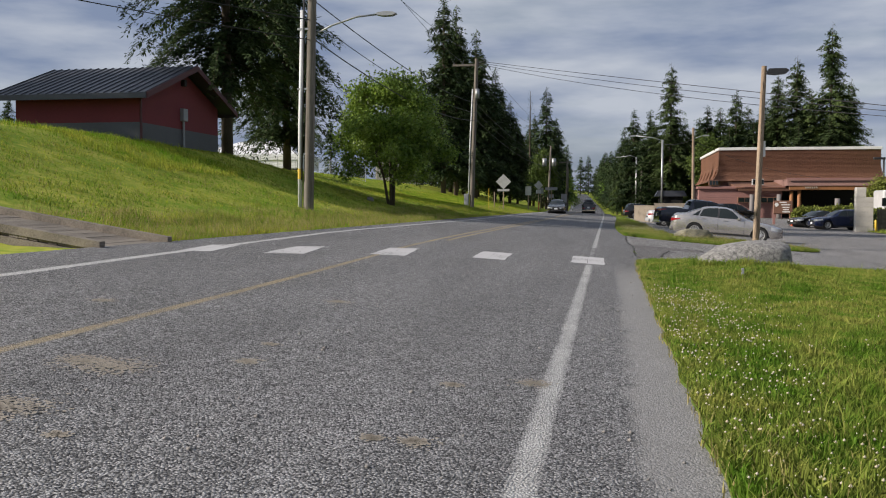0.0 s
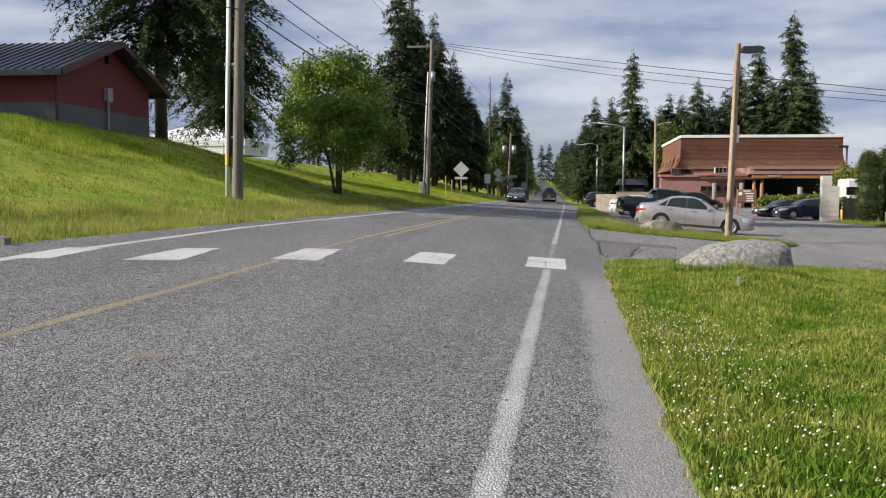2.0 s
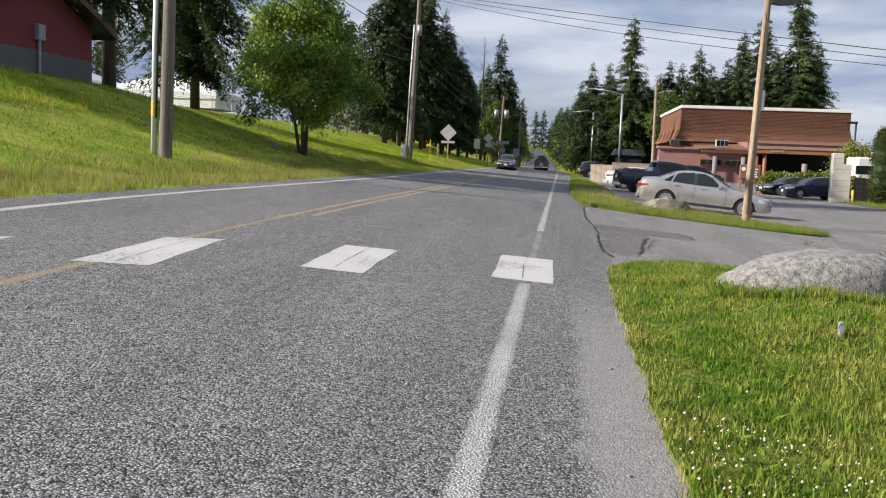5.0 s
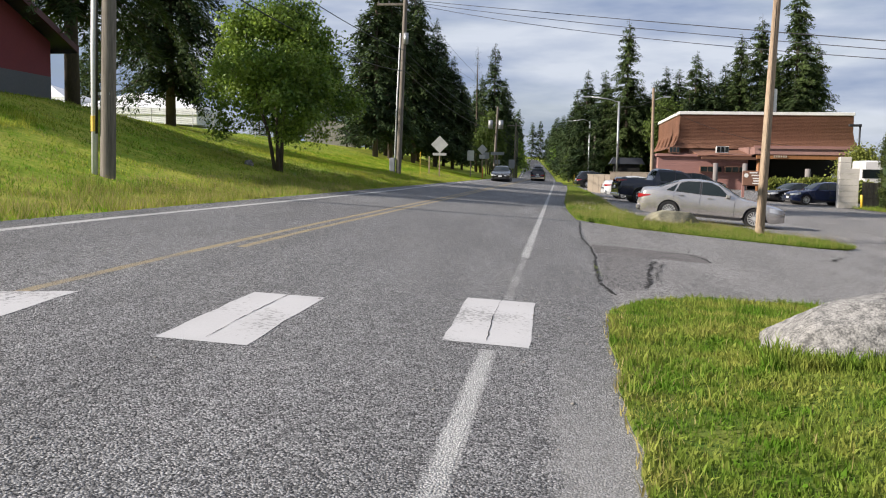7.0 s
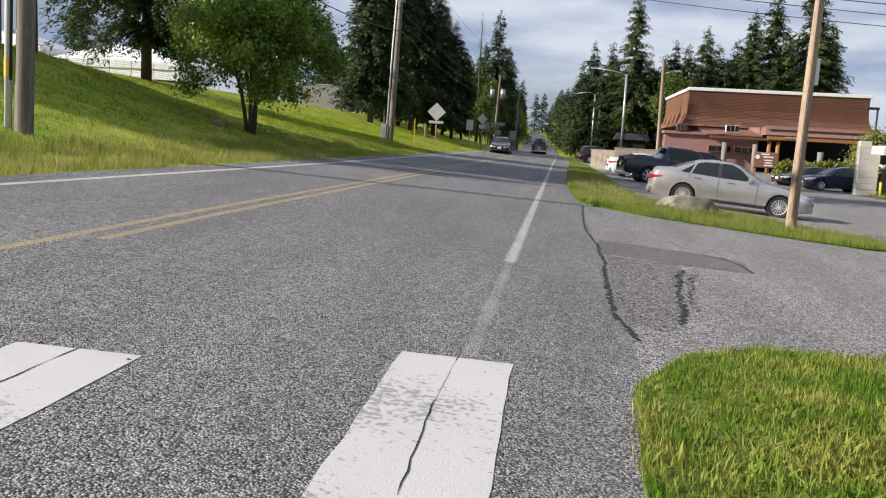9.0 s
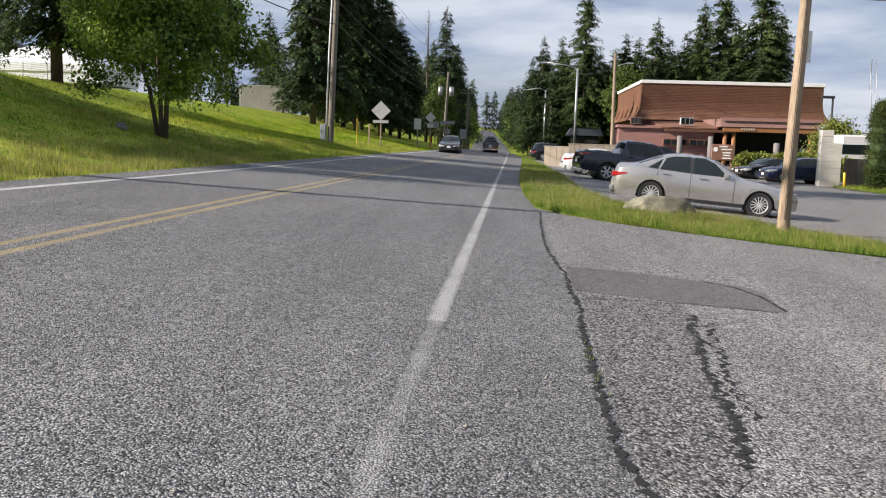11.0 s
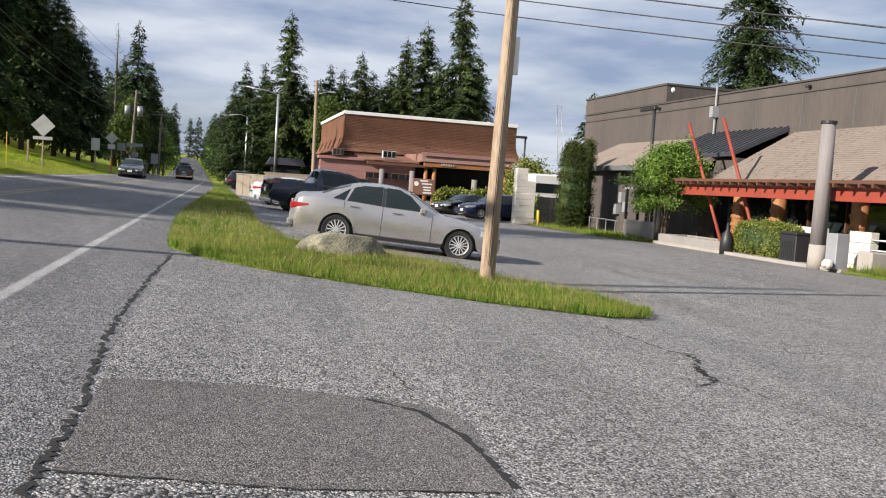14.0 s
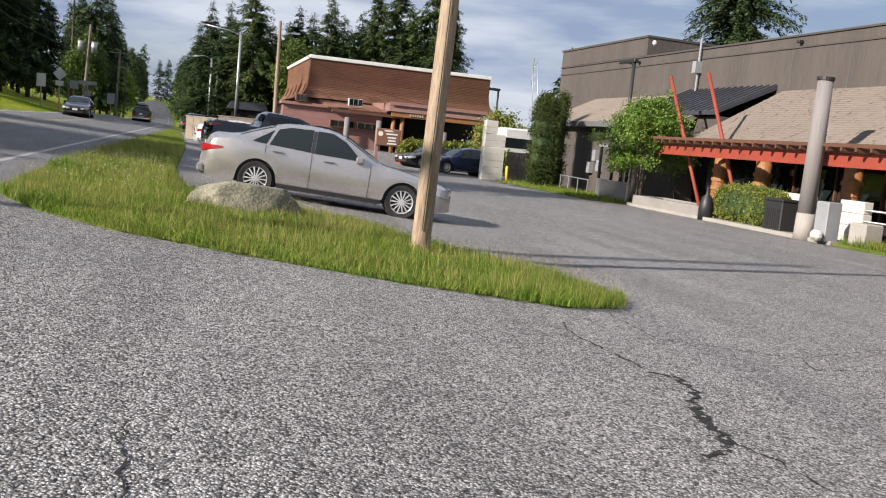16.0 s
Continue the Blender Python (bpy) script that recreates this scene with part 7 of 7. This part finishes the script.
def wheel(t, x, y, R, spokes):
    s = 1 if y > 0 else -1
    bm = bmesh.new()
    tube(bm, [(x, y - s * 0.20, R), (x, y - s * 0.18, R), (x, y - s * 0.02, R), (x, y, R)], [R * 0.93, R, R, R * 0.94], 28, False)
    tube(bm, [(x, y, R), (x, y - s * 0.02, R)], [R * 0.94, R * 0.66], 28, False)
    tube(bm, [(x, y - s * 0.20, R), (x, y - s * 0.195, R)], [R * 0.93, R * 0.2], 28, False)
    w = part("wheel", bm, RUBBER, t, "black tyre on an alloy rim", smooth=True)
    bm = bmesh.new()
    tube(bm, [(x, y - s * 0.10, R), (x, y - s * 0.015, R), (x, y - s * 0.005, R)], [R * 0.60, R * 0.66, R * 0.69], 28, False)
    tube(bm, [(x, y - s * 0.03, R), (x, y + s * 0.002, R)], [R * 0.17, R * 0.13], 14)
    for k in range(spokes):
        a = 2 * math.pi * k / spokes
        ca, sa = math.cos(a), math.sin(a)
        wd = R * (1.15 / spokes)
        v = []
        for r_, dy, ww in ((0.14, 0.0, wd * 0.8), (0.67, -0.012, wd)):
            for sg_ in (-1, 1):
                v.append(bm.verts.new((x + ca * r_ * R - sa * ww * sg_ / 2, y + s * dy, R + sa * r_ * R + ca * ww * sg_ / 2)))
        bm.faces.new((v[0], v[1], v[3], v[2]))
    part("rim", bm, RIM, w)
    bm = bmesh.new()
    tube(bm, [(x, y - s * 0.105, R), (x, y - s * 0.10, R)], R * 0.64, 20)
    part("brake_disc", bm, BLACK, w)


def vehicle(name, label, category, spec, paint, at, turn, group="", rack=False, front=True, dip=0.0, lower=None):
    """A lofted car body with wheel openings. Local x runs from nose to tail, y to its right-hand... side; at: the ground under its middle."""
    L, R = spec["L"], spec["R"]
    top, belt, wide, roof = (curve(spec[k]) for k in ("top", "belt", "wide", "roof"))
    t = thing(name, label, category, group, at, turn)
    t.matrix_world = pose(*at, 0, 0, turn) @ pose(0, 0, 0, 0, dip, 0) @ Matrix.Translation((-L / 2, 0, 0))

    def arch(x):
        z = spec["floor"] + 0.06 * max(0, (0.35 - x) / 0.35, (x - L + 0.35) / 0.35)
        for a in spec["axles"]:
            q = (R * 1.16) ** 2 - (x - a) ** 2
            if q > 0:
                z = max(z, R + math.sqrt(q))
        return z

    def section(x):
        w, b, zt, rw = wide(x), belt(x), top(x), roof(x)
        b = min(b, zt - 0.03)
        lo = arch(x)
        mid = lo + (b - lo) * 0.5
        tuck = 0.05 if lo < spec["floor"] + 0.1 else 0.0
        pts = [(w - tuck, lo), (w - tuck * 0.3, lo + (b - lo) * 0.18), (w, mid), (w * 0.992, lo + (b - lo) * 0.8), (w * 0.965, b)]
        e = zt - 0.055
        if e > b + 0.02:
            pts += [(w * 0.95 + (rw - w * 0.95) * f, b + (e - b) * f) for f in (0.04, 0.5, 1.0)]
        else:
            pts += [(w * 0.955 + (rw - w * 0.955) * f, b + (zt - 0.02 - b) * f) for f in (0.1, 0.5, 1.0)]
            e = zt - 0.02
        pts += [(rw * f, zt - (zt - e) * f * f) for f in (0.8, 0.5, 0.0)]
        return pts

    xs = sorted(set(np.round(np.r_[np.linspace(0.0, 0.3, 7), np.linspace(0.3, L - 0.3, 46), np.linspace(L - 0.3, L, 7), [a + s * R * 1.16 * f for a in spec["axles"] for s in (-1, 1) for f in (0.999, 0.97, 0.9, 0.75, 0.5)], spec["axles"]], 4)))
    bm = bmesh.new()
    rows = []
    for x in xs:
        s = section(x)
        rows.append([(x, y, z) for y, z in s] + [(x, -y, z) for y, z in s[-2::-1]])
    quads(bm, rows)
    for row in (rows[0], rows[-1]):
        bm.faces.new([bm.verts.new(p) for p in row])
    bmesh.ops.remove_doubles(bm, verts=bm.verts, dist=0.0005)
    bmesh.ops.recalc_face_normals(bm, faces=bm.faces)
    sharp(part("body", bm, paint, t, smooth=True), 38)
    bm = bmesh.new()
    box(bm, 0.25, -0.62, spec["floor"] + 0.02, L - 0.25, 0.62, 0.62)
    for a in spec["axles"]:
        tube(bm, [(a, -0.80, R + 0.02), (a, 0.80, R + 0.02)], R * 1.13, 18)
    part("underbody", bm, BLACK, t)

    def side(x, z, out):
        w, b, zt, rw = wide(x), belt(x), top(x), roof(x)
        if z <= b:
            return w * 0.99 + out
        f = min(1, (z - b) / max(0.05, zt - 0.055 - b))
        return w * 0.95 + (rw - w * 0.95) * f + out

    for s in (1, -1):
        for poly in spec["windows"]:
            bm = bmesh.new()
            n = len(poly)
            loops = []
            for out, grow in ((0.004, 1.0), (0.010, 0.97)):
                cx, cz = sum(p[0] for p in poly) / n, sum(p[1] for p in poly) / n
                loops.append([bm.verts.new((cx + (x - cx) * grow, s * side(x, z, out), cz + (z - cz) * grow)) for x, z in poly])
            bm.faces.new(loops[1])
            for k in range(n):
                bm.faces.new((loops[0][k], loops[0][(k + 1) % n], loops[1][(k + 1) % n], loops[1][k]))
            bmesh.ops.recalc_face_normals(bm, faces=bm.faces)
            part("side_window", bm, GLASS, t)
        for p, q in zip(spec["windows"], spec["windows"][1:]):
            xa, xb = max(v[0] for v in p), min(v[0] for v in q)
            if xb - xa > 0.12 or xb < xa:
                continue
            zs = np.linspace(belt(xa) + 0.02, top(xa) - 0.09, 6)
            bm = bmesh.new()
            quads(bm, [[(xa + 0.006, s * side(xa, z, 0.007), z), (xb - 0.006, s * side(xb, z, 0.007), z)] for z in zs])
            part("pillar_trim", bm, BLACK, t)
        for x in spec["seams"]:
            bm = bmesh.new()
            zs = np.linspace(arch(x) + 0.06, belt(x), 8)
            quads(bm, [[(x - 0.005, s * (side(x, z, 0.0) + 0.009 - 0.05 * max(0, (zs[1] - z))), z), (x + 0.005, s * (side(x, z, 0.0) + 0.009 - 0.05 * max(0, (zs[1] - z))), z)] for z in zs])
            part("door_seam", bm, BLACK, t)
        for x, z in spec["handles"]:
            bm = bmesh.new()
            box(bm, x - 0.10, s * (side(x, z, 0.0) - 0.01), z - 0.018, x + 0.10, s * (side(x, z, 0.045)), z + 0.018, 0.012)
            part("door_handle", bm, paint, t)
        mx, mz = spec["mirror"]
        bm = bmesh.new()
        box(bm, mx - 0.09, s * side(mx, mz, -0.02), mz - 0.07, mx + 0.06, s * side(mx, mz, 0.17), mz + 0.07, 0.03)
        part("mirror", bm, paint, t)
        bm = bmesh.new()
        quads(bm, [[(x, s * (wide(x) - 0.02 + 0.012), spec["floor"] + 0.02), (x, s * (wide(x) + 0.006), spec["floor"] + 0.10)] for x in np.linspace(spec["axles"][0] + R * 1.25, spec["axles"][1] - R * 1.25, 8)])
        part("sill", bm, BLACK, t)
        for a in spec["axles"]:
            wheel(t, a, s * (wide(a) - 0.03), R, spec["spokes"])
        # lamps wrap the corners
        bm = bmesh.new()
        zt, zb = belt(L - 0.15) + 0.0, belt(L - 0.15) - 0.15
        quads(bm, [[(x, s * (wide(x) + 0.008), zb + 0.28 * (L - 0.05 - x)), (x, s * (wide(x) * 0.985 + 0.010), zt - 0.02)] for x in np.linspace(L - 0.42, L - 0.05, 6)] + [[(L + 0.006, s * 0.62, zb), (L + 0.004, s * 0.6, zt - 0.04)]] + [[(L + 0.008, s * 0.40, zb + 0.02), (L + 0.006, s * 0.40, zt - 0.05)]])
        part("tail_lamp", bm, LENS_RED, t)
        bm = bmesh.new()
        zt, zb = top(0.06) - 0.02, top(0.06) - 0.17
        quads(bm, [[(x, s * (wide(x) + 0.008), zb + 0.16 * x), (x, s * (wide(x) * 0.985 + 0.010), zt + 0.12 * x)] for x in np.linspace(0.50, 0.06, 6)] + [[(-0.006, s * 0.55, zb), (-0.004, s * 0.55, zt - 0.03)]] + [[(-0.008, s * 0.36, zb + 0.02), (-0.006, s * 0.36, zt - 0.04)]])
        part("headlamp", bm, LENS_CLEAR, t)
    for nm, (x0, x1) in (("windshield", spec["windshield"]), ("rear_window", spec["rear"])):
        bm = bmesh.new()
        rows = []
        for x in np.linspace(x0, x1, 7):
            rw, zt = roof(x) * 0.96, top(x)
            n_up = 0.010
            rows.append([(x + (-n_up if nm == "windshield" else n_up) * 0.6, rw * f, zt - 0.055 * (f * 0.96) ** 2 + n_up) for f in np.linspace(-1, 1, 7)])
        quads(bm, rows)
        part(nm, bm, GLASS, t, smooth=True)
    # nose and tail trim
    bm = bmesh.new()
    box(bm, -0.014, -0.34, 0.50, 0.05, 0.34, 0.66, 0.01)
    box(bm, -0.012, -0.50, 0.27, 0.05, 0.50, 0.40, 0.01)
    part("grille", bm, BLACK, t)
    bm = bmesh.new()
    box(bm, -0.022, -0.36, 0.655, -0.005, 0.36, 0.685)
    box(bm, -0.022, -0.10, 0.52, -0.005, 0.10, 0.62)
    part("grille_trim", bm, CHROME, t)
    for x0, x1, z in ((-0.030, -0.016, 0.42), (L + 0.006, L + 0.018, 0.72)):
        bm = bmesh.new()
        box(bm, x0, -0.16, z, x1, 0.16, z + 0.15)
        part("number_plate", bm, PLATE, t)
    bm = bmesh.new()
    box(bm, L - 0.10, -wide(L) - 0.12, 0.28, L + 0.03, wide(L) + 0.12, 0.46, 0.04)
    part("rear_bumper", bm, lower or paint, t)
    bm = bmesh.new()
    box(bm, L - 0.02, -0.32, belt(L - 0.1) - 0.22, L + 0.012, 0.32, belt(L - 0.1) - 0.14, 0.01)
    part("boot_trim", bm, CHROME, t)
    if rack:
        bm = bmesh.new()
        prism(bm, [(2.0, 1.74), (2.2, 2.0), (3.3, 2.05), (3.75, 1.95), (3.8, 1.78)], 1, -0.38, 0.38)
        part("roof_box", bm, BOX_GREY, t, "grey roof cargo box")
        bm = bmesh.new()
        for x in (2.3, 3.4):
            box(bm, x, -0.6, 1.66, x + 0.06, 0.6, 1.75)
        part("roof_bar", bm, BLACK, t)
    return t


def on_ground(x, y):
    return (x, y, gz(x, y) - 0.005)


vehicle("sedan", "champagne silver four-door sedan parked by the grass", "car", SEDAN, SILVER, (5.60, 42.02, gz(5.60, 42.0) - 0.02), 180 - 9.5, "parked cars", dip=-4.0)
vehicle("pickup_truck", "dark navy pickup truck parked in the lot", "pickup truck", PICKUP, NAVY, on_ground(6.30, 60.0), 180 + 8, "parked cars", dip=-4.0, lower=CHROME)
vehicle("suv", "dark blue compact utility vehicle parked by the wall", "car", SUV, BLUE, on_ground(18.9, 76.8), 12, "parked cars", dip=1.4)
vehicle("sedan", "black sedan parked in front of the hedge", "car", SEDAN, BLACKPAINT, on_ground(17.8, 80.0), 25, "parked cars", dip=1.4)
vehicle("sedan", "black sedan driving along the road towards the crosswalk", "car", SEDAN, BLACKPAINT, (-4.75, 93, gz(-4.75, 93)), 90)
vehicle("suv", "charcoal utility vehicle with a roof box driving away", "car", SUV, DARKGREY, (-2.15, 125, gz(-2.15, 125)), 270, rack=True, lower=TAN_PANEL)
vehicle("sedan", "white car parked behind the pickup truck", "car", SEDAN, WHITEPAINT, on_ground(5.5, 66.0), 186, "parked cars", dip=-4.0)
vehicle("suv", "black utility vehicle parked far along the lot", "car", SUV, BLACKPAINT, on_ground(4.4, 101), 190, "parked cars", dip=-4.0)
vehicle("sedan", "white car parked far along the lot", "car", SEDAN, WHITEPAINT, on_ground(6.6, 104), 195, "parked cars", dip=-3.0)
vehicle("suv", "dark car parked beside the annexe", "car", SUV, BLACKPAINT, on_ground(12.8, 92), 200, "parked cars", dip=-2.0)

# tan barrier walls beside the lot entrance
for x, y, w, h, turn in ((3.5, 79, 1.7, 1.35, -10), (6.3, 84, 3.4, 1.75, 5)):
    t = thing("screen_wall", "tan panelled screen wall beside the lot", "screen wall", "screen walls", (x, y, gz(x, y)), turn)
    n = int(w / 0.42)
    for i in range(n):
        bm = bmesh.new()
        box(bm, -w / 2 + i * w / n, -0.05, -0.1, -w / 2 + (i + 1) * w / n - 0.02, 0.05, h)
        part("panel", bm, TAN_PANEL, t)
    bm = bmesh.new()
    box(bm, -w / 2 - 0.05, -0.07, h, w / 2 + 0.05, 0.07, h + 0.06)
    part("cap", bm, TAN_PANEL, t)
